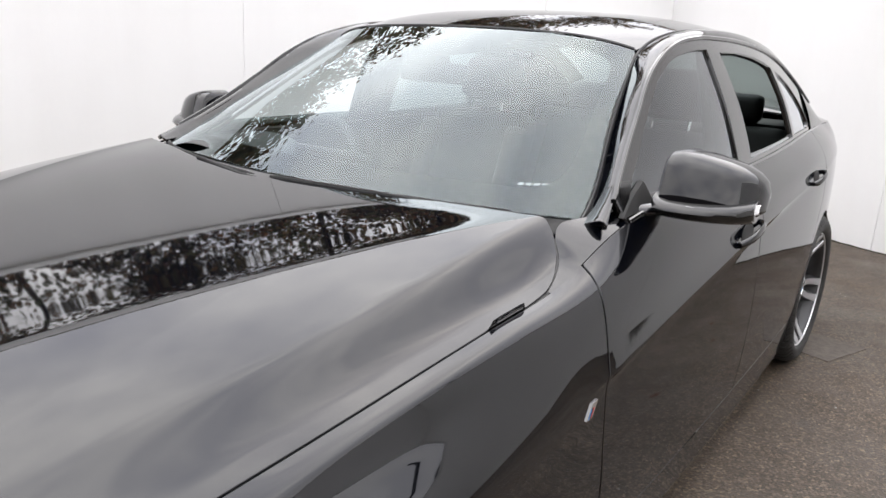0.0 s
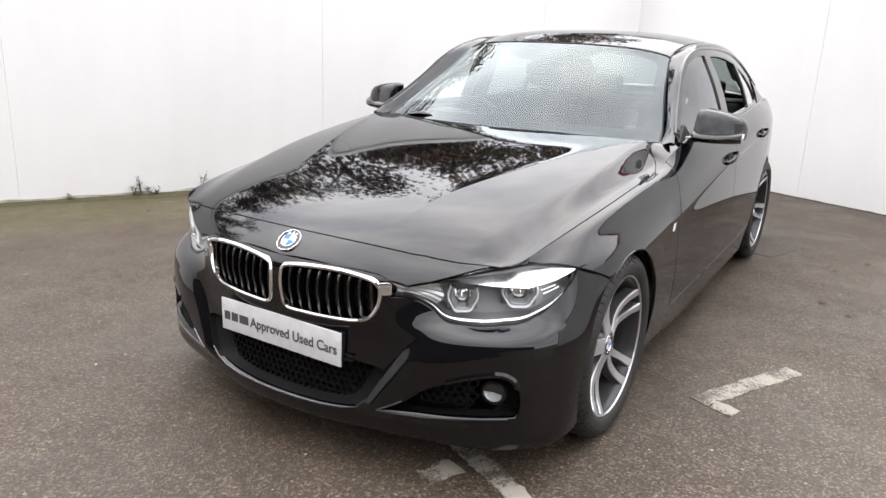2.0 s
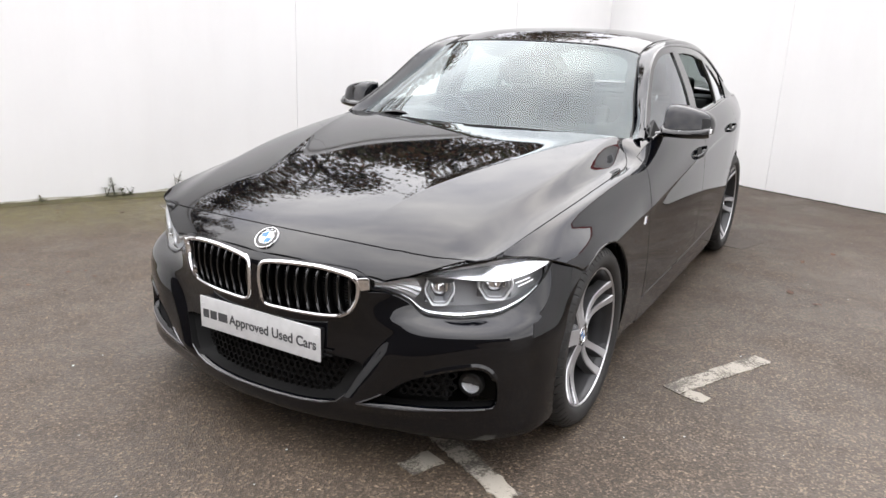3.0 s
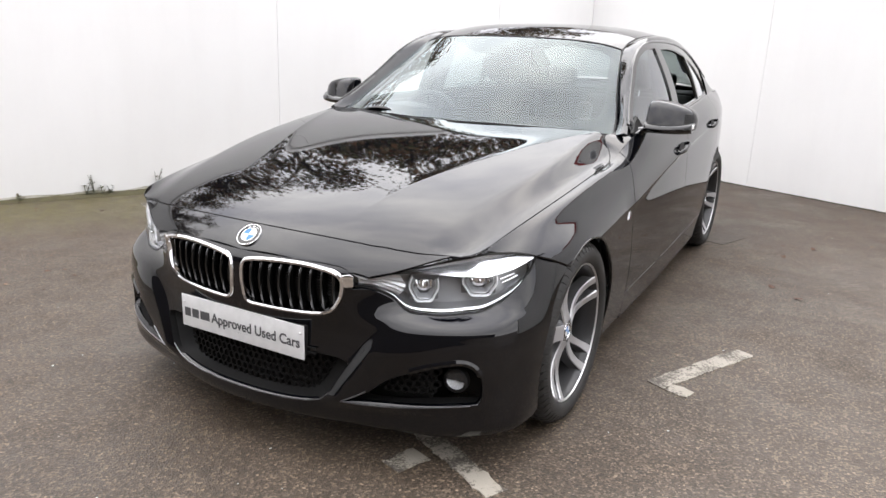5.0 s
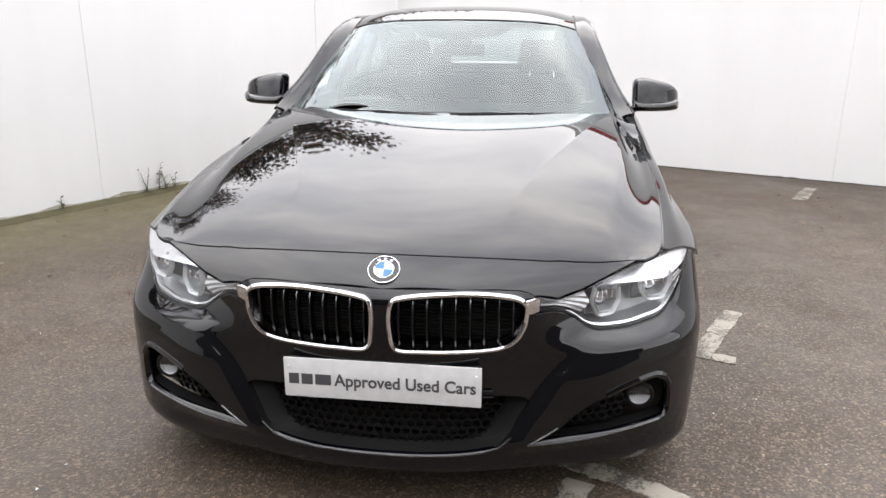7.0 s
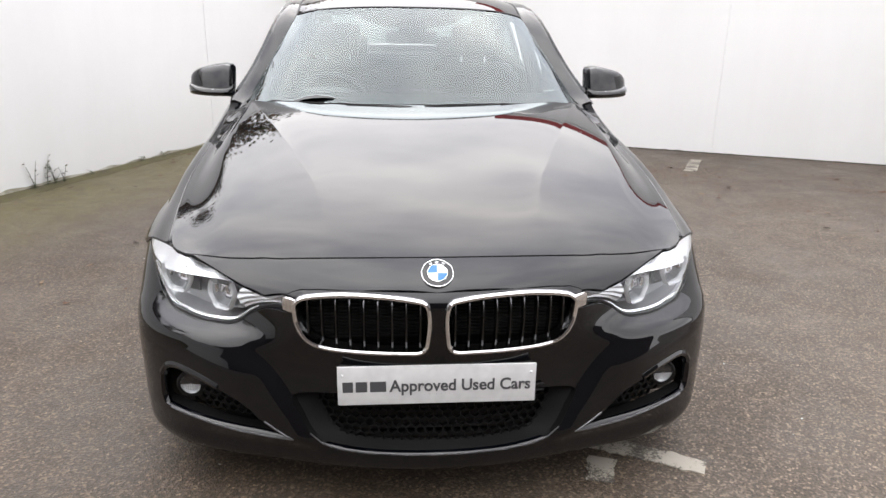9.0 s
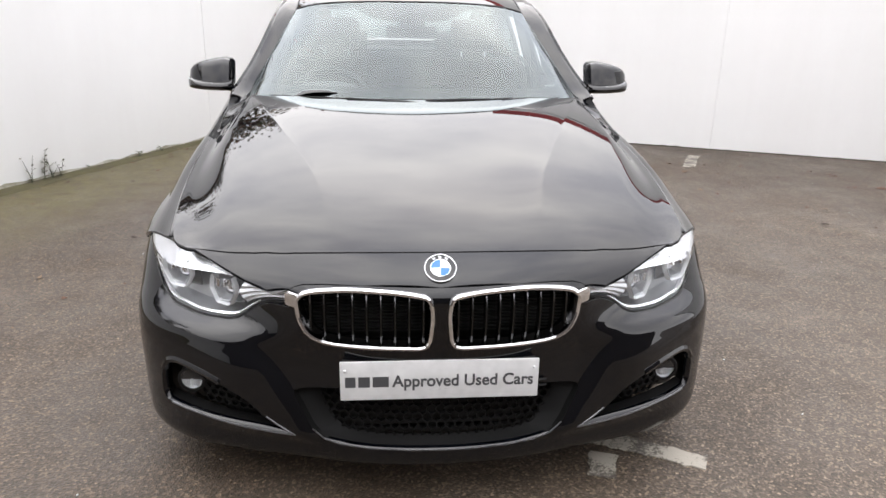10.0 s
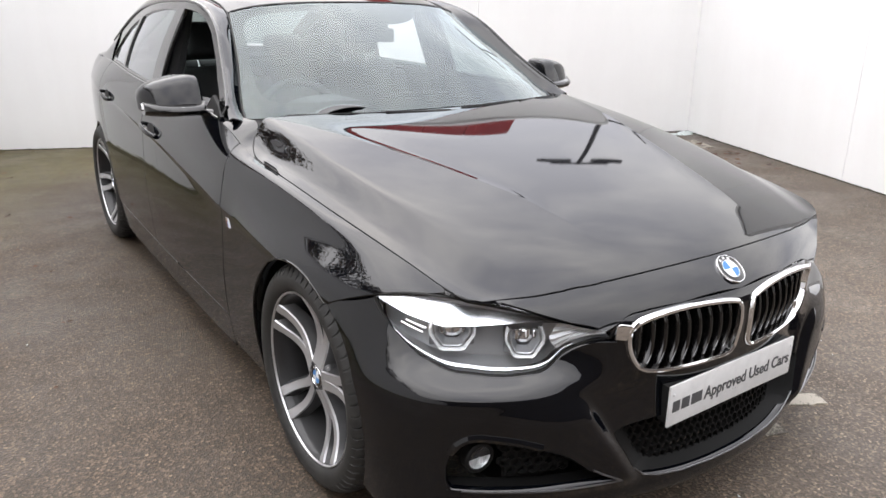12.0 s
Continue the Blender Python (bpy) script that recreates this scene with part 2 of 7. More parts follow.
base_of(ASPHALT, ramp(ASPHALT, noise_of(ASPHALT, 1.3, 6, 0.65), (0.35, (0.40, 0.40, 0.40)), (0.65, (0.72, 0.72, 0.72))), "Roughness")
_bv = node(ASPHALT, "ShaderNodeMath")
_bv.operation = "ADD"
link(ASPHALT, _v.outputs["Distance"], _bv.inputs[0])
link(ASPHALT, _s, _bv.inputs[1])
bump(ASPHALT, _bv.outputs["Value"], 0.45, 0.006)

LINE = material("worn_white_road_paint", (0.5, 0.49, 0.45), 0.7)
_w = noise_of(LINE, 95, 4, 0.8)
_w2 = noise_of(LINE, 7, 4, 0.6)
_wm = node(LINE, "ShaderNodeMath")
_wm.operation = "ADD"
link(LINE, _w, _wm.inputs[0])
link(LINE, _w2, _wm.inputs[1])
base_of(LINE, ramp(LINE, _wm.outputs["Value"], (0.86, (0.07, 0.06, 0.05)), (1.0, (0.17, 0.155, 0.128)), (1.2, (0.31, 0.285, 0.24))))
bump(LINE, noise_of(LINE, 120, 3), 0.5, 0.005)
MOSS = material("green_brown_moss", (0.07, 0.08, 0.03), 0.95)
base_of(MOSS, ramp(MOSS, noise_of(MOSS, 9, 6, 0.7), (0.32, (0.060, 0.048, 0.032)), (0.5, (0.078, 0.070, 0.031)), (0.75, (0.108, 0.100, 0.040))))
bump(MOSS, noise_of(MOSS, 140, 4), 0.8, 0.012)
SILT = material("dark_damp_silt", (0.03, 0.025, 0.02), 0.9)
base_of(SILT, ramp(SILT, noise_of(SILT, 20, 5, 0.7), (0.3, (0.018, 0.015, 0.011)), (0.7, (0.055, 0.046, 0.034))))
bump(SILT, noise_of(SILT, 120, 4), 0.6, 0.006)
LEAF = material("green_leaf", (0.06, 0.10, 0.03), 0.6)
_oi = node(LEAF, "ShaderNodeNewGeometry")
base_of(LEAF, ramp(LEAF, _oi.outputs["Random Per Island"], (0.0, (0.035, 0.045, 0.02)), (0.6, (0.07, 0.075, 0.034)), (1.0, (0.14, 0.11, 0.065))))
TREELEAF = material("dark_autumn_leaf", (0.03, 0.035, 0.015), 0.7)
_oi = node(TREELEAF, "ShaderNodeNewGeometry")
base_of(TREELEAF, ramp(TREELEAF, _oi.outputs["Random Per Island"], (0.0, (0.06, 0.07, 0.025)), (0.55, (0.11, 0.085, 0.035)), (1.0, (0.20, 0.09, 0.04))))
DRYLEAF = material("dry_brown_leaf", (0.09, 0.05, 0.03), 0.8)
_oi = node(DRYLEAF, "ShaderNodeNewGeometry")
base_of(DRYLEAF, ramp(DRYLEAF, _oi.outputs["Random Per Island"], (0.0, (0.025, 0.018, 0.014)), (0.6, (0.10, 0.05, 0.03)), (1.0, (0.2, 0.14, 0.09))))
BARK = material("grey_brown_bark", (0.08, 0.065, 0.05), 0.9)
base_of(BARK, ramp(BARK, noise_of(BARK, 12, 5, 0.6, (1, 1, 0.2)), (0.3, (0.05, 0.04, 0.03)), (0.7, (0.12, 0.10, 0.08))))
bump(BARK, noise_of(BARK, 20, 5, 0.6, (1, 1, 0.2)), 0.7, 0.03)
REDROOF = material("red_cladding", (0.30, 0.022, 0.022), 0.5)
base_of(REDROOF, ramp(REDROOF, noise_of(REDROOF, 1.2, 4), (0.3, (0.26, 0.018, 0.018)), (0.7, (0.34, 0.03, 0.028))))
GALV = material("galvanised_dark_metal", (0.05, 0.05, 0.052), 0.5, 0.6)
LITTER = material("pale_plastic_litter", (0.45, 0.5, 0.5), 0.4)
IRONCOVER = material("rusty_iron_cover", (0.05, 0.042, 0.036), 0.7, 0.2)
base_of(IRONCOVER, ramp(IRONCOVER, noise_of(IRONCOVER, 30, 5), (0.3, (0.055, 0.046, 0.038)), (0.7, (0.10, 0.083, 0.068))))
bump(IRONCOVER, noise_of(IRONCOVER, 80, 4), 0.6, 0.004)


# ---- mesh helpers ----
def part(name, bm, mat, parent=None, label="", smooth=True):
    """Links a bmesh as one mesh object under a thing or a part."""
    me = bpy.data.meshes.new(name)
    bm.to_mesh(me)
    bm.free()
    return part_mesh(name, me, mat, parent, label, smooth)


def part_mesh(name, me, mat, parent=None, label="", smooth=None):
    if not me.materials:
        me.materials.append(mat)
    if smooth is not None:
        me.polygons.foreach_set("use_smooth", [smooth] * len(me.polygons))
        if smooth:
            me.set_sharp_from_angle(angle=radians(38))
    ob = new(name, me)
    if parent is not None:
        ob.parent = parent
    if label:
        ob["label"] = label
    return ob


def empty(name, at=(0, 0, 0), parent=None):
    ob = new(name)
    ob.empty_display_size = 0.1
    ob.location = at
    if parent is not None:
        ob.parent = parent
    return ob


def box(bm, lo, hi, bevel=0.0, m=None, segments=2):
    """A bevelled box between two corners, turned by m."""
    c = [(a + b) / 2 for a, b in zip(lo, hi)]
    s = [abs(b - a) for a, b in zip(lo, hi)]
    geo = bmesh.ops.create_cube(bm, size=1, matrix=(m or Matrix()) @ Matrix.Translation(c) @ Matrix.Diagonal((*s, 1)))
    if bevel:
        vs = set(geo["verts"])
        es = [e for e in bm.edges if e.verts[0] in vs and e.verts[1] in vs]
        bmesh.ops.bevel(bm, geom=es, offset=bevel, segments=segments, affect="EDGES", profile=0.6)
    return bm


def lathe(profile, steps, axis="x", closed=False):
    """A bmesh of revolution about x; profile: (x, radius) points."""
    bm = bmesh.new()
    rings = []
    for k in range(steps):
        a = 2 * math.pi * k / steps
        c, s = math.cos(a), math.sin(a)
        rings.append([bm.verts.new((p, r * c, r * s)) for p, r in profile])
    n = len(profile)
    for k in range(steps):
        a, b = rings[k], rings[(k + 1) % steps]
        for i in range(n if closed else n - 1):
            j = (i + 1) % n
            bm.faces.new((a[i], a[j], b[j], b[i]))
    bmesh.ops.recalc_face_normals(bm, faces=bm.faces)
    return bm


def tube(bm, pts, radius, sides=8, caps=True):
    """A round bar through the points; radius a number or one for each point."""
    pts = [Vector(p) for p in pts]
    rad = radius if isinstance(radius, (list, tuple)) else [radius] * len(pts)
    ref = Vector((0, 0, 1))
    rings = []
    for i, p in enumerate(pts):
        d = (pts[min(i + 1, len(pts) - 1)] - pts[max(i - 1, 0)]).normalized()
        if abs(d.dot(ref)) > 0.95:
            ref = Vector((1, 0, 0)) if abs(d.x) < 0.8 else Vector((0, 1, 0))
        u = d.cross(ref).normalized()
        w = u.cross(d).normalized()
        ref = w
        rings.append([bm.verts.new(p + rad[i] * (math.cos(2 * math.pi * k / sides) * u + math.sin(2 * math.pi * k / sides) * w)) for k in range(sides)])
    for a, b in zip(rings, rings[1:]):
        for k in range(sides):
            bm.faces.new((a[k], a[(k + 1) % sides], b[(k + 1) % sides], b[k]))
    if caps:
        bm.faces.new(rings[0][::-1])
        bm.faces.new(rings[-1])
    return bm


def loop_bar(bm, pts, section):
    """A closed bar through the points; section(i) gives its ring of points there."""
    rings = [[bm.verts.new(q) for q in section(i)] for i in range(len(pts))]
    n = len(rings[0])
    for i in range(len(rings)):
        a, b = rings[i], rings[(i + 1) % len(rings)]
        for k in range(n):
            bm.faces.new((a[k], a[(k + 1) % n], b[(k + 1) % n], b[k]))
    bmesh.ops.recalc_face_normals(bm, faces=bm.faces)
    return bm


def grid_skin(bm, rows, flip=False, close=False):
    """Quads between rows of points."""
    vs = [[bm.verts.new(p) for p in r] for r in rows]
    for a, b in zip(vs, vs[1:]):
        n = len(a)
        for k in range(n if close else n - 1):
            q = (a[k], a[(k + 1) % n], b[(k + 1) % n], b[k])
            bm.faces.new(q[::-1] if flip else q)
    return vs


def smooth_line(pts, n, closed=False):
    """A Catmull-Rom line of n points through pts."""
    p = np.array(pts, float)
    m = len(p)
    out = []
    spans = m if closed else m - 1
    for k in range(n):
        t = k * spans / (n if closed else n - 1)
        i = min(int(t), spans - 1)
        f = t - i
        g = (lambda j: p[j % m]) if closed else (lambda j: p[min(max(j, 0), m - 1)])
        a, b, c, d = g(i - 1), g(i), g(i + 1), g(i + 2)
        out.append(0.5 * (2 * b + (c - a) * f + (2 * a - 5 * b + 4 * c - d) * f ** 2 + (3 * b - a - 3 * c + d) * f ** 3))
    return np.array(out)


# ---- lofted skins ----
class Rail:
    """A smooth curve: one coordinate (axis) runs, the other two follow."""

    def __init__(self, axis, *pts):
        p = np.array(sorted(pts), float)
        self.axis, self.q, self.v = axis, p[:, 0], p[:, 1:]
        h = np.diff(self.q)[:, None]
        d = np.diff(self.v, axis=0) / h
        m = np.zeros_like(self.v)
        m[1:-1] = (d[:-1] * h[1:] + d[1:] * h[:-1]) / (h[1:] + h[:-1])
        m[0], m[-1] = (d[0] * 1.5 - m[1] * 0.5, d[-1] * 1.5 - m[-2] * 0.5) if len(p) > 2 else (d[0], d[-1])
        self.m, self.h = m, h

    def __call__(self, q):
        q = np.asarray(q, float)
        qc = np.clip(q, self.q[0], self.q[-1])
        i = np.clip(np.searchsorted(self.q, qc, side="right") - 1, 0, len(self.q) - 2)
        h = self.h[i, 0]
        f = ((qc - self.q[i]) / h)[..., None]
        h = h[..., None]
        v = ((1 + 2 * f) * (1 - f) ** 2 * self.v[i] + f * (1 - f) ** 2 * h * self.m[i] + f * f * (3 - 2 * f) * self.v[i + 1] + f * f * (f - 1) * h * self.m[i + 1])
        over = (q - qc)[..., None]
        v = v + over * np.where(over < 0, self.m[0], self.m[-1])
        out = np.empty(q.shape + (3,))
        others = [k for k in range(3) if k != self.axis]
        out[..., self.axis] = q
        out[..., others[0]], out[..., others[1]] = v[..., 0], v[..., 1]
        return out


class Skin:
    """A surface across rails: t counts the rails (natural spline between them), q runs along them."""

    def __init__(self, rails, lo=0):
        self.rails, self.n, self.lo = rails, len(rails), lo
        n = self.n
        a = np.eye(n)
        b = np.zeros((n, n))
        for i in range(1, n - 1):
            a[i, i - 1:i + 2] = 1, 4, 1
            b[i, i - 1:i + 2] = 6, -12, 6
        self.second = np.linalg.solve(a, b)

    def at(self, t, q):
        t, q = np.broadcast_arrays(np.asarray(t, float) - self.lo, np.asarray(q, float))
        shape = t.shape
        t, q = t.ravel(), q.ravel()
        c = np.stack([r(q) for r in self.rails])
        s = np.einsum("ij,jkc->ikc", self.second, c)
        tc = np.clip(t, 0, self.n - 1)
        i = np.clip(tc.astype(int), 0, self.n - 2)
        k = np.arange(len(t))
        f = (tc - i)[:, None]
        g = 1 - f
        v = g * c[i, k] + f * c[i + 1, k] + ((g ** 3 - g) * s[i, k] + (f ** 3 - f) * s[i + 1, k]) / 6
        over = (t - tc)[:, None]
        d = c[i + 1, k] - c[i, k] + np.where(over < 0, -(2 * s[i, k] + s[i + 1, k]), s[i, k] + 2 * s[i + 1, k]) / 6
        return (v + over * d).reshape(shape + (3,))

    def normal(self, t, q, e=1e-3):
        t, q = np.asarray(t, float), np.asarray(q, float)
        n = np.cross(self.at(t + e, q) - self.at(t - e, q), self.at(t, q + e) - self.at(t, q - e))
        return n / np.maximum(np.linalg.norm(n, axis=-1, keepdims=True), 1e-12)

    def inv(self, axis, value, q, lo=None, hi=None):
        """t at which the coordinate takes the value, for rails on which it grows (or falls) steadily."""
        value, q = np.broadcast_arrays(np.asarray(value, float), np.asarray(q, float))
        a = np.full(value.shape, self.lo if lo is None else lo, float)
        b = np.full(value.shape, self.lo + self.n - 1 if hi is None else hi, float)
        rising = self.at(b, q)[..., axis] > self.at(a, q)[..., axis]
        for _ in range(30):
            m = (a + b) / 2
            up = (self.at(m, q)[..., axis] < value) == rising
            a, b = np.where(up, m, a), np.where(up, b, m)
        return (a + b) / 2


def inside(poly, p):
    """Which points p lie inside the closed polygon."""
    x, y = p[:, 0], p[:, 1]
    r = np.zeros(len(p), bool)
    n = len(poly)
    for i in range(n):
        (x0, y0), (x1, y1) = poly[i], poly[(i + 1) % n]
        if y0 == y1:
            continue
        c = ((y0 > y) != (y1 > y)) & (x < (x1 - x0) * (y - y0) / (y1 - y0) + x0)
        r ^= c
    return r


def dense(poly, step, closed=True):
    """The polygon with its long sides divided."""
    out = []
    n = len(poly)
    for i in range(n if closed else n - 1):
        a, b = np.array(poly[i], float), np.array(poly[(i + 1) % n], float)
        k = max(1, int(math.ceil(np.linalg.norm(b - a) / step)))
        out += [a + (b - a) * j / k for j in range(k)]
    return np.array(out)


def sheet(skin, outline, holes=(), unit=0.2, step=0.03, thick=0.012, side=1, lift=0.0, out=None, lines=()):
    """A mesh cut out of a skin. outline, holes: closed lines of (t, q). unit: metres to one t. side -1 mirrors it in x.
    Its edges are folded inwards by thick, lift moves it along its normal; lines are (t, q) lines that its edges follow."""
    from mathutils.geometry import delaunay_2d_cdt
    s = np.array([unit, 1.0])
    loops = [dense(np.array(l, float) * s, step) for l in (outline, *holes)]
    allb = np.concatenate(loops)
    lo, hi = loops[0].min(0), loops[0].max(0)
    gx, gy = np.meshgrid(np.arange(lo[0], hi[0], step), np.arange(lo[1], hi[1], step))
    g = np.stack([gx.ravel(), gy.ravel()], 1)
    keep = inside(loops[0], g)
    for h in loops[1:]:
        keep &= ~inside(h, g)
    g = g[keep]
    far = np.ones(len(g), bool)
    for i in range(0, len(allb), 200):
        far &= (np.linalg.norm(g[:, None] - allb[None, i:i + 200], axis=2) > step * 0.55).all(1)
    g = g[far]
    runs, mids = [], []
    for l in lines:
        l = dense(np.array(l, float) * s, 0.02, False)
        ok = inside(loops[0], l)
        for h in loops[1:]:
            ok &= ~inside(h, l)
        for k in np.nonzero(ok)[0]:
            ok[k] = np.linalg.norm(allb - l[k], axis=1).min() > 0.004
        runs.append((l, ok))
        mids.append(l[ok])
    if mids:
        near = np.concatenate(mids)
        keep = np.ones(len(g), bool)
        for i in range(0, len(near), 200):
            keep &= (np.linalg.norm(g[:, None] - near[None, i:i + 200], axis=2) > 0.006).all(1)
        g = g[keep]
    pts, edges = list(map(tuple, allb)) + list(map(tuple, g)), []
    o = 0
    for l in loops:
        edges += [(o + i, o + (i + 1) % len(l)) for i in range(len(l))]
        o += len(l)
    for l, ok in runs:
        last = None
        for p, use in zip(l, ok):
            if use:
                pts.append(tuple(p))
                if last is not None:
                    edges.append((last, len(pts) - 1))
            last = len(pts) - 1 if use else None
    v2, _, tris, *_ = delaunay_2d_cdt([Vector(p) for p in pts], edges, [], 0, 1e-6)
    v2 = np.array([(v.x, v.y) for v in v2])
    tris = np.array([t for t in tris if len(t) == 3])
    c = v2[tris].mean(1)
    keep = inside(loops[0], c)
    for h in loops[1:]:
        keep &= ~inside(h, c)
    tris = tris[keep]
    a, b, d = v2[tris[:, 0]], v2[tris[:, 1]], v2[tris[:, 2]]
    ok = np.abs((b - a)[:, 0] * (d - a)[:, 1] - (b - a)[:, 1] * (d - a)[:, 0]) > 1e-9
    tris = tris[ok]
    used = np.unique(tris)
    new_of = np.full(len(v2), -1)
    new_of[used] = np.arange(len(used))
    tris, v2 = new_of[tris], v2[used]
    t, q = v2[:, 0] / unit, v2[:, 1]
    pos, nor = skin.at(t, q), skin.normal(t, q)
    ref = np.array(out if out is not None else (0, 1.4, 0.45), float)
    if np.sum(nor * (pos - ref)) < 0:
        nor = -nor
    fn = np.cross(pos[tris[:, 1]] - pos[tris[:, 0]], pos[tris[:, 2]] - pos[tris[:, 0]])
    turn = np.sum(fn * nor[tris[:, 0]], 1) < 0
    tris[turn] = tris[turn][:, ::-1]
    pos = pos + nor * lift
    faces = [tuple(f) for f in tris]
    count = {}
    for f in faces:
        for i in range(3):
            e = (f[i], f[(i + 1) % 3])
            count[tuple(sorted(e))] = None if tuple(sorted(e)) in count else e
    verts, norms = [pos], [nor]
    if thick:
        rim = [e for e in count.values() if e is not None]
        ids = sorted({i for e in rim for i in e})
        n0 = len(pos)
        top = {i: n0 + k for k, i in enumerate(ids)}
        low = {i: n0 + len(ids) + k for k, i in enumerate(ids)}
        way = np.zeros((len(pos), 3))
        for x, y in rim:
            w = np.cross(pos[y] - pos[x], nor[x])
            w /= max(np.linalg.norm(w), 1e-9)
            way[x] += w
            way[y] += w
        w = way[ids]
        w /= np.maximum(np.linalg.norm(w, axis=1, keepdims=True), 1e-9)
        bend = w * 0.8 + nor[ids] * 0.6
        verts += [pos[ids] + w * 0.0012 - nor[ids] * 0.0012, pos[ids] + w * 0.0012 - nor[ids] * thick]
        norms += [bend, w]
        for x, y in rim:
            faces += [(y, x, top[x]), (y, top[x], top[y]), (top[y], top[x], low[x]), (top[y], low[x], low[y])]
    pos, nor = np.concatenate(verts), np.concatenate(norms)
    if side < 0:
        pos, nor = pos * (-1, 1, 1), nor * (-1, 1, 1)
        faces = [f[::-1] for f in faces]
    me = bpy.data.meshes.new("sheet")
    me.from_pydata(pos.tolist(), [], faces)
    me.polygons.foreach_set("use_smooth", [True] * len(me.polygons))
    me.normals_split_custom_set_from_vertices((nor / np.maximum(np.linalg.norm(nor, axis=1, keepdims=True), 1e-9)).tolist())
    return me


# ---- the yard: ground and three white walls ----
CORNER_A, CORNER_B = Vector((-1.20, 6.13, 0)), Vector((5.30, 3.46, 0))
LEFT_TOP, BACK_TOP = 2.5, 2.78
along_left = Vector((-2.65, -5.30, 0)).normalized()
along_right = Vector((-1.12, -2.64, 0)).normalized()


def build_ground():
    bm = bmesh.new()
    rings = [0.0, 3, 6, 9, 14, 25, 60, 200, 900, 2500]
    rows = []
    for r in rings[1:]:
        rows.append([bm.verts.new((r * math.cos(a), 1 + r * math.sin(a), 0)) for a in (2 * math.pi * k / 48 for k in range(48))])
    mid = bm.verts.new((0, 1, 0))
    for k in range(48):
        bm.faces.new((mid, rows[0][k], rows[0][(k + 1) % 48]))
    for a, b in zip(rows, rows[1:]):
        for k in range(48):
            bm.faces.new((a[k], b[k], b[(k + 1) % 48], a[(k + 1) % 48]))
    g = part("ground", bm, ASPHALT, smooth=False)
    tagged(g, "damp brown-grey asphalt yard with fine stones and stains", "asphalt", kind="structure")


def build_wall(name, a, b, thick, top, label):
    """A wall from a to b, thickness to the right of the way from a to b, with a coping and panel joints."""
    d = (b - a)
    length = d.length
    d.normalize()
    n = Vector((d.y, -d.x, 0))
    bm = bmesh.new()
    m = Matrix.Translation(a) @ Matrix(((d.x, n.x, 0, 0), (d.y, n.y, 0, 0), (0, 0, 1, 0), (0, 0, 0, 1)))
    x = 0.0
    while x < length - 0.01:
        e = min(x + 2.44, length)
        box(bm, (x + 0.0022, -0.1, 0.0), (e - 0.0022, 0, top), 0.003, m, 1)
        x = e
    box(bm, (0, thick, 0), (length, -0.006, top - 0.01), 0, m)
    ob = part(name, bm, WALL, smooth=False)
    tagged(ob, label, "wall", kind="structure")
    bm = bmesh.new()
    box(bm, (0, thick - 0.02, top), (length, 0.02, top + 0.05), 0.008, m, 1)
    part("coping", bm, WALL, ob, "white metal coping")
    return m, length


def build_setting():
    build_ground()
    far_left = CORNER_A + along_left * 16
    far_right = CORNER_B + along_right * 3.9
    build_wall("wall_left", far_left, CORNER_A, -0.2, LEFT_TOP, "tall white painted boundary wall with faint joints and scuffs")
    build_wall("wall_back", CORNER_A - (CORNER_B - CORNER_A).normalized() * 0.3, CORNER_B + (CORNER_B - CORNER_A).normalized() * 0.3, -0.2, BACK_TOP, "tall white painted wall behind the parked car")
    build_wall("wall_right", CORNER_B, far_right, -0.2, BACK_TOP, "tall white painted wall meeting the back wall")
    bm = bmesh.new()
    box(bm, (-16, -9.0, 0), (18, -8.6, 5.0), 0.02)
    tagged(part("wall_front", bm, DARKWALL, smooth=False), "plain dark brown wall closing the yard", "wall", kind="structure")


build_setting()

# ---- the car: front axle at y = 0, nose towards -y, its left side towards +x ----
car = tagged(empty("car"), "black metallic four-door saloon with chrome twin grilles, parked on asphalt", "car")
AXLE, WHEEL_R, HUB_Z, ARCH_R = 2.81, 0.332, 0.325, 0.352

def ease(v):
    v = np.clip(v, 0, 1)
    return v * v * (3 - 2 * v)


# bonnet skin: rails from the middle outwards, along y
def mirrored(*rails):
    """The rails of one side, x > 0, doubled to the other side; the first is the middle."""
    def flip(r):
        return Rail(r.axis, *[(q, -a, b) for q, (a, b) in zip(r.q, r.v)])
    return Skin([flip(r) for r in rails[:0:-1]] + list(rails), lo=1 - len(rails))


H0 = Rail(1, (-0.76, 0, 0.630), (-0.735, 0, 0.663), (-0.70, 0, 0.695), (-0.655, 0, 0.727), (-0.60, 0, 0.755), (-0.4, 0, 0.818), (-0.2, 0, 0.862), (0.0, 0, 0.897), (0.3, 0, 0.940), (0.62, 0, 0.975))
H1 = Rail(1, (-0.76, 0.16, 0.618), (-0.735, 0.17, 0.654), (-0.70, 0.18, 0.688), (-0.655, 0.19, 0.721), (-0.60, 0.20, 0.750), (-0.4, 0.225, 0.815), (-0.2, 0.25, 0.859), (0.0, 0.27, 0.894), (0.3, 0.30, 0.938), (0.62, 0.33, 0.973))
H2 = Rail(1, (-0.76, 0.32, 0.575), (-0.70, 0.345, 0.655), (-0.655, 0.365, 0.697), (-0.60, 0.385, 0.733), (-0.4, 0.44, 0.806), (-0.2, 0.485, 0.853), (0.0, 0.52, 0.889), (0.3, 0.565, 0.933), (0.62, 0.61, 0.966))
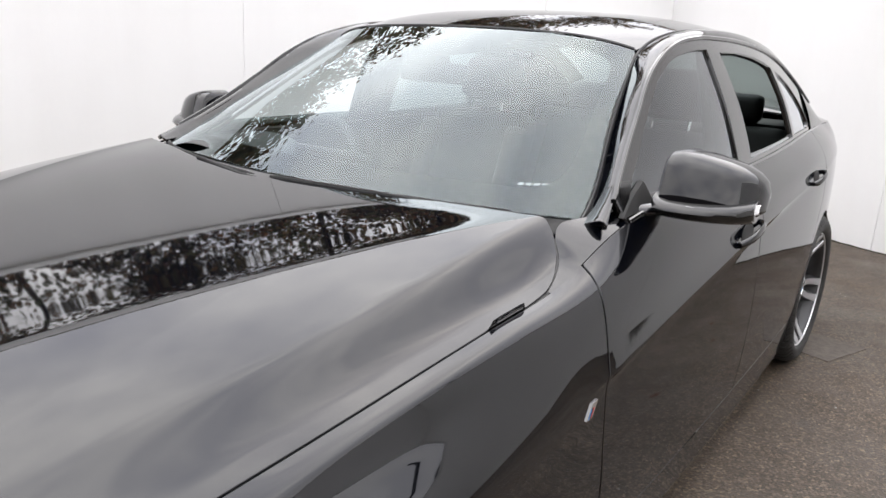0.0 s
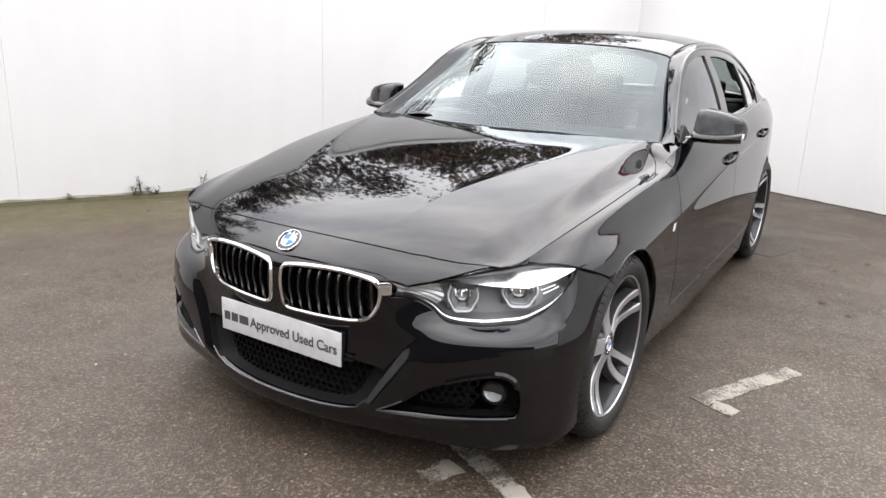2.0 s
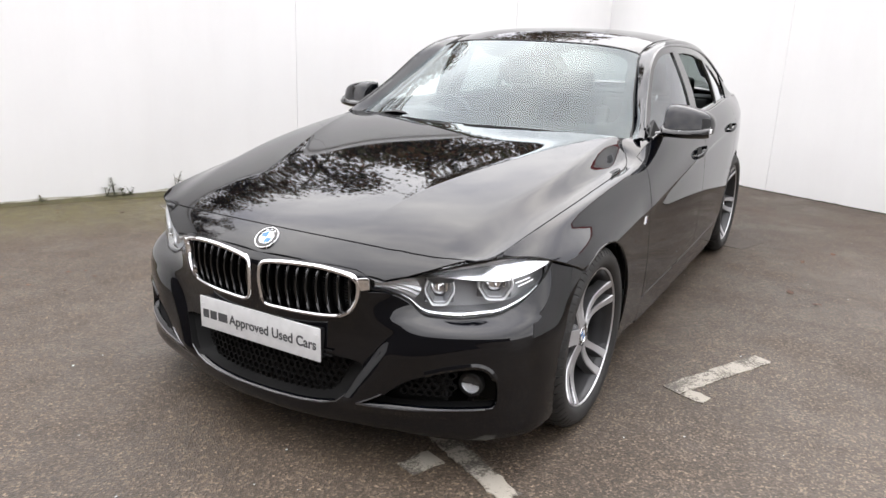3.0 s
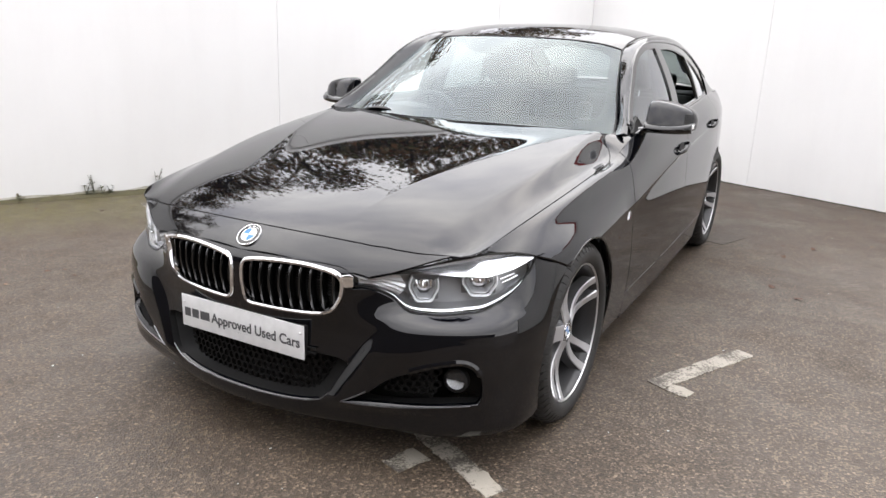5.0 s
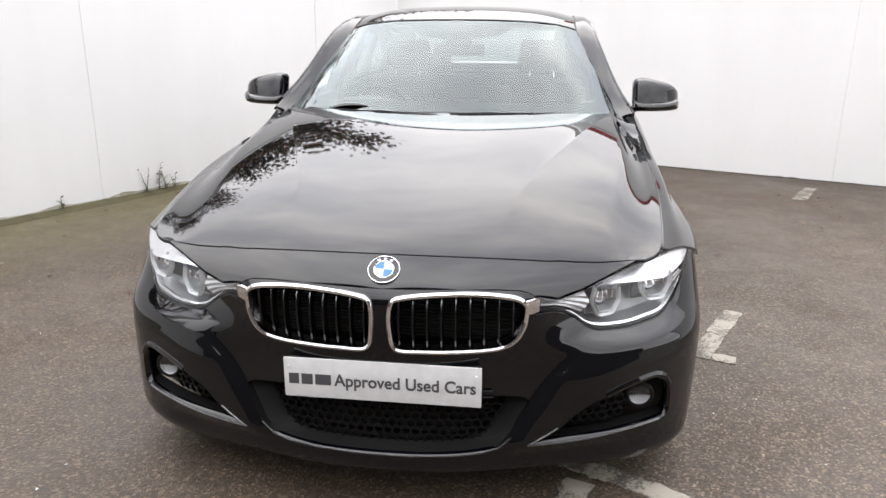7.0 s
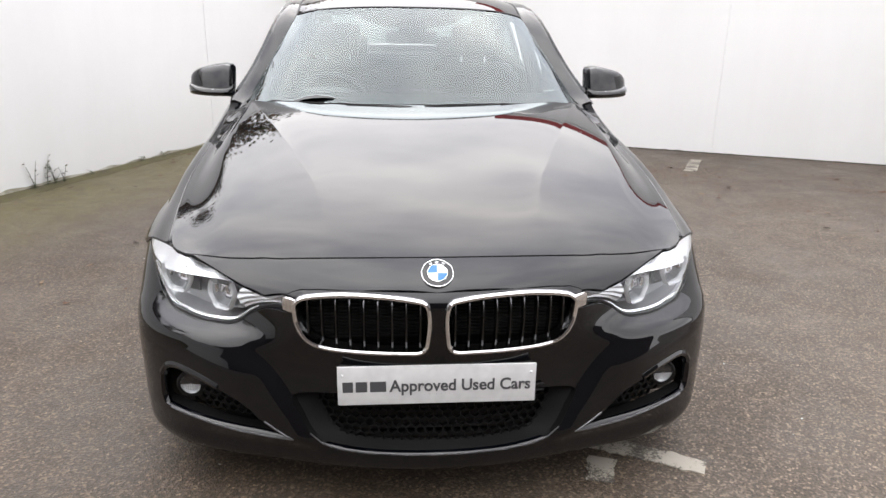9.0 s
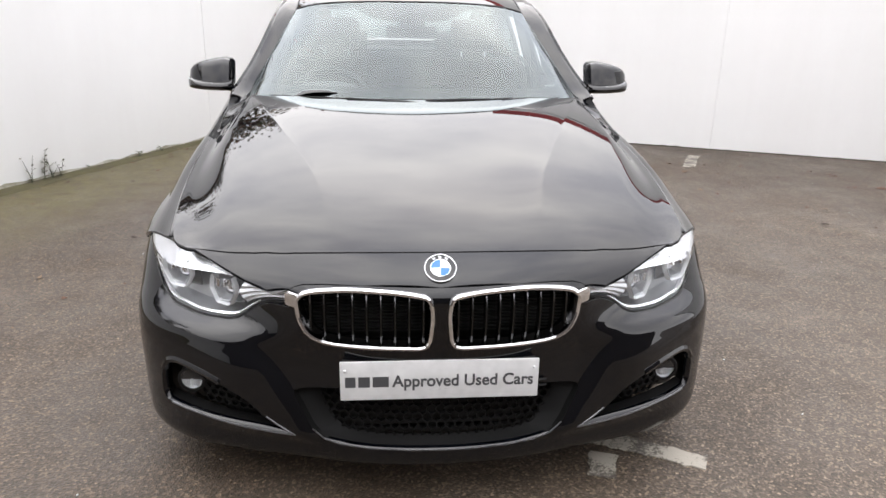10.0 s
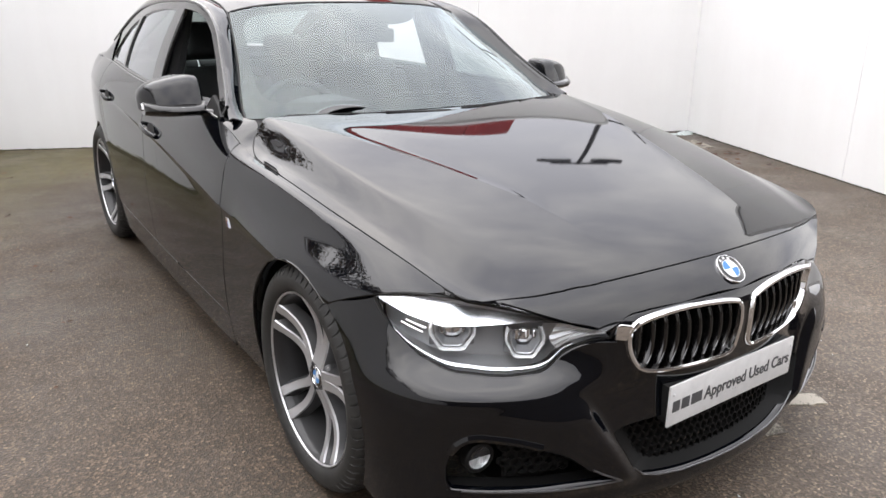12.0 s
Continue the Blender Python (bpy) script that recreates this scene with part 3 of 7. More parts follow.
H3 = Rail(1, (-0.70, 0.40, 0.635), (-0.655, 0.425, 0.680), (-0.60, 0.455, 0.718), (-0.4, 0.52, 0.793), (-0.2, 0.57, 0.840), (0.0, 0.605, 0.873), (0.3, 0.645, 0.922), (0.62, 0.685, 0.954))
H4 = Rail(1, (-0.70, 0.53, 0.585), (-0.655, 0.56, 0.635), (-0.60, 0.59, 0.682), (-0.4, 0.655, 0.766), (-0.2, 0.692, 0.816), (0.0, 0.722, 0.857), (0.3, 0.750, 0.905), (0.62, 0.765, 0.937))
H5 = Rail(1, (-0.62, 0.655, 0.655), (-0.55, 0.713, 0.714), (-0.35, 0.753, 0.767), (-0.2, 0.774, 0.797), (0.0, 0.792, 0.837), (0.2, 0.804, 0.869), (0.35, 0.806, 0.890), (0.62, 0.795, 0.926))
# the joint between bonnet and wing, low on the side of the bonnet
SEAM = Rail(1, (-0.62, 0.690, 0.692), (-0.50, 0.720, 0.724), (-0.35, 0.740, 0.756), (-0.2, 0.755, 0.781), (0.0, 0.769, 0.809), (0.2, 0.776, 0.833), (0.35, 0.778, 0.848), (0.535, 0.778, 0.865), (0.62, 0.779, 0.884))
CREASE = Rail(1, (-0.66, 0.27, 0), (-0.5, 0.30, 0), (-0.3, 0.345, 0), (-0.06, 0.425, 0), (0.13, 0.495, 0), (0.33, 0.565, 0), (0.62, 0.665, 0))


class BonnetSkin(Skin):
    """A faired bonnet, steep at its rounded front edge, with two creases that step up outwards."""
    coeff, roll = None, None

    @staticmethod
    def basis(x, y):
        v = np.sqrt(np.maximum(y + 0.79 - 0.45 * x * x, 0.0) + 0.004)
        return np.stack([(x / 0.8) ** (2 * i) * v ** j for i in range(3) for j in range(6)], -1)

    def settle(self):
        t, q = np.meshgrid(np.linspace(0, 5, 40), np.linspace(-0.755, 0.62, 120))
        p = Skin.at(self, t.ravel(), q.ravel())
        w = np.where(p[:, 1] + 0.79 - 0.45 * p[:, 0] ** 2 > 0.02, 1.0, 0.05)
        self.coeff = np.linalg.lstsq(self.basis(p[:, 0], p[:, 1]) * w[:, None], p[:, 2] * w, rcond=None)[0]

    def at(self, t, q):
        p = super().at(t, q)
        y = p[..., 1]
        if self.coeff is not None:
            p[..., 2] = self.basis(p[..., 0], y) @ self.coeff
        u = np.abs(p[..., 0]) - CREASE(y)[..., 0]
        sharp = np.sqrt(u * u + 0.003 ** 2) - 0.003
        ridge = np.where(u > 0, np.exp(-sharp / 0.13), np.exp(-sharp / 0.035))
        p[..., 2] += 0.0060 * ridge * ease((y + 0.60) / 0.40)
        if self.roll is not None:
            wide = 0.084 + 0.05 * (1 - ease((y + 0.50) / 0.60))
            p[..., 2] -= np.interp(y, *self.roll) * ease((np.abs(p[..., 0]) - SEAM(y)[..., 0] + wide + 0.024) / wide)
        return p


BONNET = mirrored(H0, H1, H2, H3, H4, H5)
BONNET = BonnetSkin(BONNET.rails, BONNET.lo)
BONNET.settle()
# its sides roll down to the joint with the wings
BONNET_RAILS = mirrored(H0, H1, H2, H3, H4, SEAM)
CROWN, BONNET = BONNET, BonnetSkin(BONNET_RAILS.rails, BONNET_RAILS.lo)
BONNET.coeff = CROWN.coeff
ROLL_Y = np.linspace(-0.62, 0.62, 63)
BONNET.roll = ROLL_Y, BONNET.at(np.full(63, 5.0), ROLL_Y)[:, 2] - SEAM(ROLL_Y)[:, 2]


def bonnet(x, y):
    return float(BONNET.inv(0, x, y)), y


def bonnet_front(x, z):
    """y at which the front of the bonnet skin has the height z."""
    a, b = -0.78, -0.45
    for _ in range(30):
        m = (a + b) / 2
        t = BONNET.inv(0, x, m)
        a, b = (m, b) if BONNET.at(t, m)[2] < z else (a, m)
    return a


def crest(x):
    return [(z, x, bonnet_front(x, z)) for z in (0.645, 0.660, 0.68, 0.70)]


# side skin: rails from the shoulder down to the sill, along y
S0 = Rail(1, *[(q, v[0] + 0.0048, v[1] - 0.0015) for q, v in zip(SEAM.q, SEAM.v) if q < 0.6], (0.62, 0.7815, 0.884), (0.70, 0.784, 0.913), (0.80, 0.788, 0.942), (0.9, 0.792, 0.957), (1.4, 0.793, 0.968), (2.1, 0.775, 0.986), (2.7, 0.735, 1.008), (3.2, 0.69, 1.009), (3.6, 0.64, 1.004), (3.86, 0.56, 0.974))
S1 = Rail(1, (-0.62, 0.718, 0.672), (-0.50, 0.750, 0.698), (-0.35, 0.775, 0.732), (-0.2, 0.791, 0.762), (0.0, 0.805, 0.796), (0.2, 0.811, 0.821), (0.35, 0.814, 0.836), (0.535, 0.816, 0.853), (0.7, 0.822, 0.874), (0.9, 0.830, 0.899), (1.4, 0.836, 0.915), (2.1, 0.820, 0.935), (2.7, 0.788, 0.950), (3.2, 0.738, 0.955), (3.6, 0.675, 0.95), (3.86, 0.597, 0.93))
S2 = Rail(1, (-0.55, 0.771, 0.652), (-0.35, 0.816, 0.700), (-0.2, 0.823, 0.728), (0.0, 0.829, 0.753), (0.2, 0.835, 0.774), (0.35, 0.841, 0.787), (0.6, 0.850, 0.802), (0.9, 0.854, 0.825), (1.4, 0.857, 0.855), (2.1, 0.843, 0.890), (2.7, 0.815, 0.905), (3.2, 0.762, 0.908), (3.6, 0.695, 0.90), (3.86, 0.612, 0.88))
S3 = Rail(1, (-0.55, 0.795, 0.600), (-0.35, 0.850, 0.640), (0.0, 0.888, 0.685), (0.3, 0.880, 0.690), (0.6, 0.869, 0.697), (0.9, 0.865, 0.737), (1.4, 0.866, 0.797), (2.1, 0.852, 0.842), (2.7, 0.827, 0.865), (3.2, 0.772, 0.875), (3.6, 0.705, 0.87), (3.86, 0.622, 0.85))
S4 = Rail(1, (-0.55, 0.805, 0.520), (-0.35, 0.862, 0.560), (0.0, 0.898, 0.605), (0.3, 0.886, 0.605), (0.6, 0.875, 0.620), (0.9, 0.872, 0.665), (1.4, 0.874, 0.725), (2.1, 0.861, 0.770), (2.7, 0.841, 0.780), (3.2, 0.782, 0.78), (3.6, 0.712, 0.78), (3.86, 0.628, 0.77))
S5 = Rail(1, (-0.55, 0.805, 0.420), (-0.35, 0.865, 0.440), (0.0, 0.899, 0.480), (0.3, 0.890, 0.490), (0.6, 0.880, 0.500), (0.9, 0.879, 0.530), (1.4, 0.882, 0.560), (2.1, 0.868, 0.580), (2.7, 0.845, 0.580), (3.2, 0.782, 0.58), (3.6, 0.702, 0.58), (3.86, 0.620, 0.58))
S6 = Rail(1, (-0.55, 0.800, 0.300), (-0.35, 0.860, 0.310), (0.0, 0.887, 0.330), (0.3, 0.880, 0.340), (0.6, 0.874, 0.345), (0.9, 0.873, 0.355), (1.4, 0.874, 0.365), (2.1, 0.860, 0.375), (2.7, 0.834, 0.38), (3.2, 0.764, 0.38), (3.6, 0.680, 0.38), (3.86, 0.600, 0.38))
S7 = Rail(1, (-0.55, 0.780, 0.160), (-0.35, 0.838, 0.165), (0.0, 0.862, 0.170), (0.3, 0.858, 0.170), (0.6, 0.852, 0.170), (0.9, 0.850, 0.170), (1.4, 0.850, 0.170), (2.1, 0.837, 0.170), (2.7, 0.812, 0.175), (3.2, 0.735, 0.19), (3.6, 0.645, 0.2), (3.86, 0.570, 0.21))
SWAGE = Rail(1, (0.40, 0, 0.668), (0.60, 0, 0.694), (0.90, 0, 0.733), (1.42, 0, 0.800), (2.1, 0, 0.842), (2.7, 0, 0.866), (3.2, 0, 0.876))


def faired(rail, deg=9, q0=-0.55, q1=3.86):
    """The rail without its small waves."""
    q = np.linspace(q0, q1, 160)
    b = np.cos(np.outer(np.arccos(np.clip(2 * (q - q0) / (q1 - q0) - 1, -1, 1)), np.arange(deg + 1)))
    v = rail(q)
    for k in (0, 2):
        v[:, k] = b @ np.linalg.lstsq(b, v[:, k], rcond=None)[0]
    return Rail(1, *[(a, p[0], p[2]) for a, p in zip(q[::3], v[::3])])


class SideSkin(Skin):
    """A faired flank with the sharp swage line that rises to the door handles."""

    def at(self, t, q):
        p = super().at(t, q)
        u = p[..., 2] - SWAGE(p[..., 1])[..., 2]
        sharp = np.sqrt(u * u + 0.002 ** 2) - 0.002
        ridge = np.where(u > 0, np.exp(-sharp / 0.055), np.exp(-sharp / 0.009))
        p[..., 0] += 0.0105 * ridge * ease((p[..., 1] - 0.48) / 0.2) * (1 - 0.75 * ease((p[..., 1] - 1.4) / 0.8))
        return p


SIDE = SideSkin([S0, S1] + [faired(r) for r in (S2, S3, S4, S5, S6, S7)])


def side(y, z):
    """(t, q) on the side skin for a place seen from the side."""
    return float(SIDE.inv(2, z, y)), y


def swage_line(u, y0, y1, n=40):
    return [side(y, float(SWAGE(y)[2]) + u) for y in np.linspace(y0, y1, n)]


def side_line(*pts):
    return [side(y, z) for y, z in pts]


def arc(cy, r, a0, a1, n=28):
    return [(cy + r * math.cos(radians(a0 + (a1 - a0) * k / (n - 1))), HUB_Z + r * math.sin(radians(a0 + (a1 - a0) * k / (n - 1)))) for k in range(n)]


def top_edge(y0, y1, n=12, t=0.0):
    return [(t, y0 + (y1 - y0) * k / (n - 1)) for k in range(n)]


# nose skin: rails from the middle round the corner, along z
B0 = Rail(2, (0.10, 0, -0.70), (0.16, 0, -0.765), (0.22, 0, -0.778), (0.30, 0, -0.770), (0.45, 0, -0.752), (0.52, 0, -0.756), (0.60, 0, -0.760), *crest(0.0))
B1 = Rail(2, (0.10, 0.2, -0.685), (0.16, 0.2, -0.748), (0.22, 0.2, -0.762), (0.30, 0.2, -0.755), (0.45, 0.2, -0.740), (0.52, 0.2, -0.742), (0.60, 0.2, -0.745), *crest(0.2))
B2 = Rail(2, (0.10, 0.38, -0.64), (0.16, 0.385, -0.70), (0.22, 0.385, -0.716), (0.30, 0.385, -0.712), (0.45, 0.385, -0.694), (0.52, 0.385, -0.697), (0.60, 0.38, -0.695), *crest(0.375))
B3 = Rail(2, (0.10, 0.54, -0.60), (0.16, 0.548, -0.652), (0.22, 0.549, -0.661), (0.30, 0.549, -0.664), (0.40, 0.550, -0.664), (0.465, 0.550, -0.662), (0.492, 0.5495, -0.656), (0.508, 0.548, -0.644), (0.528, 0.544, -0.620), (0.548, 0.540, -0.600), (0.60, 0.532, -0.580), (0.70, 0.52, -0.55))
B4 = Rail(2, (0.10, 0.69, -0.53), (0.16, 0.702, -0.590), (0.22, 0.704, -0.598), (0.30, 0.705, -0.600), (0.40, 0.706, -0.598), (0.465, 0.706, -0.593), (0.492, 0.705, -0.584), (0.508, 0.702, -0.567), (0.528, 0.695, -0.533), (0.548, 0.687, -0.506), (0.60, 0.668, -0.480), (0.70, 0.643, -0.463))
B5 = Rail(2, (0.10, 0.800, -0.43), (0.16, 0.817, -0.482), (0.22, 0.821, -0.489), (0.30, 0.823, -0.489), (0.40, 0.826, -0.487), (0.465, 0.8255, -0.484), (0.495, 0.824, -0.476), (0.517, 0.820, -0.460), (0.54, 0.811, -0.437), (0.565, 0.803, -0.417), (0.60, 0.793, -0.399), (0.70, 0.765, -0.373))
B6 = Rail(2, (0.10, 0.845, -0.31), (0.16, 0.860, -0.343), (0.22, 0.868, -0.345), (0.30, 0.876, -0.337), (0.45, 0.884, -0.320), (0.475, 0.884, -0.316), (0.52, 0.878, -0.305), (0.60, 0.864, -0.287), (0.70, 0.835, -0.272))
B7 = Rail(2, (0.10, 0.845, -0.10), (0.16, 0.857, -0.10), (0.22, 0.872, -0.10), (0.30, 0.884, -0.10), (0.45, 0.895, -0.10), (0.52, 0.896, -0.10), (0.60, 0.892, -0.10), (0.70, 0.880, -0.10))


class NoseSkin(Skin):
    """The bumper, its corners standing proud of the middle along a slanting fold."""

    def at(self, t, q):
        p = super().at(t, q)
        x, z = np.abs(p[..., 0]), p[..., 2]
        out = (x - 0.368 - (z - 0.33) * 0.62) * 0.85
        p[..., 1] -= 0.024 * ease((out + 0.006) / 0.05) * (1 - ease((x - 0.50) / 0.24)) * (1 - ease((z - 0.41) / 0.09)) * ease((z - 0.20) / 0.06)
        return p


NOSE = mirrored(B0, B1, B2, B3, B4, B5, B6, B7)
NOSE = NoseSkin(NOSE.rails, NOSE.lo)


NOSE_T, NOSE_Z = np.linspace(-6.2, 6.2, 621), np.linspace(0.10, 0.72, 249)
NOSE_P = NOSE.at(NOSE_T[None, :], NOSE_Z[:, None])


def nose_row(z):
    f = np.clip((z - NOSE_Z[0]) / (NOSE_Z[1] - NOSE_Z[0]), 0, len(NOSE_Z) - 1.001)
    i = int(f)
    return NOSE_P[i] + (NOSE_P[i + 1] - NOSE_P[i]) * (f - i)


def nose_x(x, z):
    return float(np.interp(x, nose_row(z)[:, 0], NOSE_T)), z


def nose_y(y, z):
    """On the left flank of the nose."""
    return float(NOSE.inv(1, y, z, 1.0, 7.0)), z


# greenhouse skins
G0 = Rail(1, (0.6, 0.785, 0.935), (0.9, 0.792, 0.955), (1.2, 0.795, 0.963), (2.1, 0.775, 0.986), (2.7, 0.735, 1.008), (3.3, 0.68, 1.010))
G1 = Rail(1, (0.6, 0.645, 1.15), (0.9, 0.668, 1.15), (1.1, 0.690, 1.15), (1.3, 0.708, 1.155), (1.6, 0.720, 1.163), (2.1, 0.710, 1.17), (2.7, 0.665, 1.17), (3.3, 0.60, 1.17))
G2 = Rail(1, (0.6, 0.53, 1.40), (0.9, 0.545, 1.40), (1.2, 0.57, 1.40), (1.5, 0.59, 1.40), (2.1, 0.585, 1.40), (2.7, 0.545, 1.38), (3.3, 0.47, 1.37))
CABIN = Skin([G0, G1, G2])


def cabin(y, z):
    return float(CABIN.inv(2, z, y, -1, 2.4)), y


W0 = Rail(2, (0.93, 0, 0.47), (0.965, 0, 0.535), (1.15, 0, 0.865), (1.335, 0, 1.235), (1.36, 0, 1.29))
W1 = Rail(2, (0.93, 0.36, 0.51), (0.962, 0.36, 0.575), (1.15, 0.315, 0.90), (1.328, 0.28, 1.25), (1.36, 0.27, 1.31))
W2 = Rail(2, (0.93, 0.60, 0.61), (0.955, 0.595, 0.66), (1.15, 0.51, 0.985), (1.312, 0.45, 1.28), (1.36, 0.43, 1.36))
W3 = Rail(2, (0.93, 0.715, 0.735), (0.945, 0.71, 0.765), (1.15, 0.615, 1.075), (1.29, 0.55, 1.32), (1.36, 0.515, 1.43))
SCREEN = mirrored(W0, W1, W2, W3)

R0 = Rail(1, (1.235, 0, 1.335), (1.5, 0, 1.390), (1.8, 0, 1.413), (2.2, 0, 1.408), (2.6, 0, 1.368), (2.8, 0, 1.325))
R1 = Rail(1, (1.25, 0.28, 1.330), (1.5, 0.285, 1.382), (1.8, 0.29, 1.405), (2.2, 0.285, 1.400), (2.6, 0.275, 1.360), (2.8, 0.27, 1.318))
R2 = Rail(1, (1.28, 0.45, 1.313), (1.5, 0.455, 1.360), (1.8, 0.46, 1.384), (2.2, 0.455, 1.380), (2.6, 0.44, 1.342), (2.8, 0.43, 1.303))
R3 = Rail(1, (1.32, 0.548, 1.290), (1.5, 0.552, 1.335), (1.8, 0.556, 1.360), (2.2, 0.544, 1.357), (2.6, 0.520, 1.32), (2.8, 0.50, 1.285))
ROOF = mirrored(R0, R1, R2, R3)

# upper frame: windscreen edge and roof edge (F0), crown (F1), window line (F2); runs with y
F0 = Rail(1, (0.70, 0.73, 0.932), (0.83, 0.70, 0.972), (1.06, 0.625, 1.12), (1.20, 0.585, 1.212), (1.32, 0.557, 1.283), (1.40, 0.553, 1.313), (1.5, 0.555, 1.335), (1.8, 0.560, 1.360), (2.2, 0.548, 1.357), (2.6, 0.524, 1.32), (2.8, 0.505, 1.285), (3.1, 0.51, 1.15), (3.4, 0.54, 1.02))
WINDOW_LINE = ((0.70, 0.930), (0.783, 0.978), (0.93, 1.066), (1.05, 1.144), (1.155, 1.220), (1.257, 1.272), (1.377, 1.310), (1.544, 1.332), (1.75, 1.337), (2.0, 1.332), (2.2, 1.320), (2.45, 1.290), (2.6, 1.257), (2.8, 1.185), (2.95, 1.118), (3.1, 1.060), (3.4, 1.006))
F2 = Rail(1, *[(y, float(CABIN.at(float(CABIN.inv(2, z, y, -1, 2.4)), y)[0]) - 0.003, z) for y, z in WINDOW_LINE])
F1 = Rail(1, *[(y, float(F0(y)[0] + F2(y)[0]) / 2 + 0.012, float(F0(y)[2] + F2(y)[2]) / 2 + 0.013) for y, _ in WINDOW_LINE])
FRAME = Skin([F0, F1, F2])
BL0 = Rail(1, (2.74, 0, 1.335), (2.9, 0, 1.27), (3.15, 0, 1.15), (3.36, 0, 1.055))
BL1 = Rail(1, (2.76, 0.30, 1.325), (2.9, 0.31, 1.265), (3.15, 0.33, 1.143), (3.36, 0.35, 1.05))
BL2 = Rail(1, (2.78, 0.500, 1.285), (2.9, 0.500, 1.235), (3.15, 0.508, 1.115), (3.36, 0.53, 1.025))
BACKLIGHT = mirrored(BL0, BL1, BL2)
T0 = Rail(1, (3.34, 0, 1.045), (3.5, 0, 1.045), (3.75, 0, 1.040), (3.83, 0, 1.03), (3.87, 0, 0.97), (3.88, 0, 0.85))
T1 = Rail(1, (3.34, 0.35, 1.04), (3.5, 0.35, 1.04), (3.75, 0.34, 1.033), (3.80, 0.34, 1.02), (3.85, 0.34, 0.96), (3.87, 0.34, 0.85))
T2 = Rail(1, (3.34, 0.60, 1.02), (3.5, 0.60, 1.017), (3.72, 0.58, 1.00), (3.78, 0.58, 0.98), (3.82, 0.58, 0.92), (3.85, 0.58, 0.85))
T3 = Rail(1, (3.34, 0.672, 1.006), (3.5, 0.655, 1.004), (3.68, 0.62, 0.985), (3.75, 0.605, 0.965), (3.80, 0.60, 0.90), (3.82, 0.59, 0.85))
TAIL = mirrored(T0, T1, T2, T3)


def both(outline):
    """A half outline from the middle front to the middle back, closed over the mirror line."""
    return outline + [(-t, q) for t, q in outline[::-1] if abs(t) > 1e-6]


# -- bonnet and nose panel --
def seam_y(x):
    """The joint between bonnet and nose panel."""
    return -0.655 + 0.24 * x * x


front = [(x, seam_y(x)) for x in np.linspace(0, 0.645, 13)]
bonnet_out = [bonnet(x, y + 0.0035) for x, y in front] + [bonnet(0.672, -0.541), bonnet(0.696, -0.524), bonnet(0.712, -0.502), (4.975, -0.455)]
def rear_y(x):
    """The rear edge of the bonnet."""
    return 0.66 - 0.132 * (1 - (x / 0.70) ** 2)


REAR_CORNER = [(0.7772, 0.455), (0.7735, 0.52), (0.757, 0.578), (0.735, 0.622), (0.710, 0.648)]
bonnet_out += [(4.985, y) for y in np.linspace(-0.35, 0.42, 14)] + [bonnet(x, y) for x, y in REAR_CORNER]
bonnet_out += [bonnet(x, rear_y(x)) for x in np.linspace(0.688, 0, 12)]
part_mesh("bonnet", sheet(BONNET, both(bonnet_out), unit=0.16, step=0.02, lines=[[bonnet(sg * (float(CREASE(y)[0]) + u), y) for y in np.linspace(-0.62, 0.60, 40)] for sg in (-1, 1) for u in (-0.045, -0.028, -0.016, -0.009, -0.004, 0.0, 0.003, 0.008, 0.02)]), PAINT, car, "long black bonnet with two raised creases")

# headlamp edges, along x
LAMP_UP = Rail(0, (0.385, -0.688, 0.641), (0.47, -0.643, 0.648), (0.56, -0.585, 0.668), (0.65, -0.527, 0.692), (0.74, -0.458, 0.712), (0.79, -0.396, 0.708), (0.824, -0.325, 0.688))
LOW_EDGE = ((0.385, 0.598), (0.455, 0.591), (0.49, 0.570), (0.525, 0.542), (0.60, 0.528), (0.68, 0.531), (0.75, 0.549), (0.79, 0.590), (0.815, 0.645))
LAMP_LOW = Rail(0, *[(x, float(NOSE.at(*nose_x(x, z - 0.004))[1]) + 0.007 + 0.018 * float(1 - ease((x - 0.385) / 0.08)), z) for x, z in LOW_EDGE[:-2]], (0.79, -0.392, 0.590), (0.815, -0.348, 0.645), (0.824, -0.325, 0.684))
low = [(x, float(LAMP_LOW(x)[2]) - 0.004) for x in np.linspace(0.39, 0.815, 44)]

EDGE_LINE = [(0.386, -0.690), (0.42, -0.688), (0.444, -0.680), (0.503, -0.650), (0.545, -0.624), (0.586, -0.598), (0.62, -0.577), (0.648, -0.558), (0.672, -0.543), (0.696, -0.526), (0.714, -0.500), (0.728, -0.46)]


def lamp_brow_strip(sgn):
    """The black flange between the bonnet's front corner and the headlamp."""
    b = bmesh.new()
    top_row, low_row = [], []
    for x, y in smooth_line(EDGE_LINE, 30):
        p = BONNET.at(*bonnet(x, y))
        l = LAMP_UP(min(x + 0.012 * min(1, max(0, (x - 0.45) / 0.15)), 0.80))
        top_row.append(Vector((sgn * p[0], p[1] - 0.001, p[2] - 0.006)))
        low_row.append(Vector((sgn * l[0], l[1] + 0.001, l[2] + 0.002)))
    mid_row = [(a + c) / 2 + Vector((sgn * 0.002, -0.003, 0)) for a, c in zip(top_row, low_row)]
    grid_skin(b, [top_row, mid_row, low_row])
    bmesh.ops.recalc_face_normals(b, faces=b.faces)
    return part("lamp_flange", b, PAINT, car)


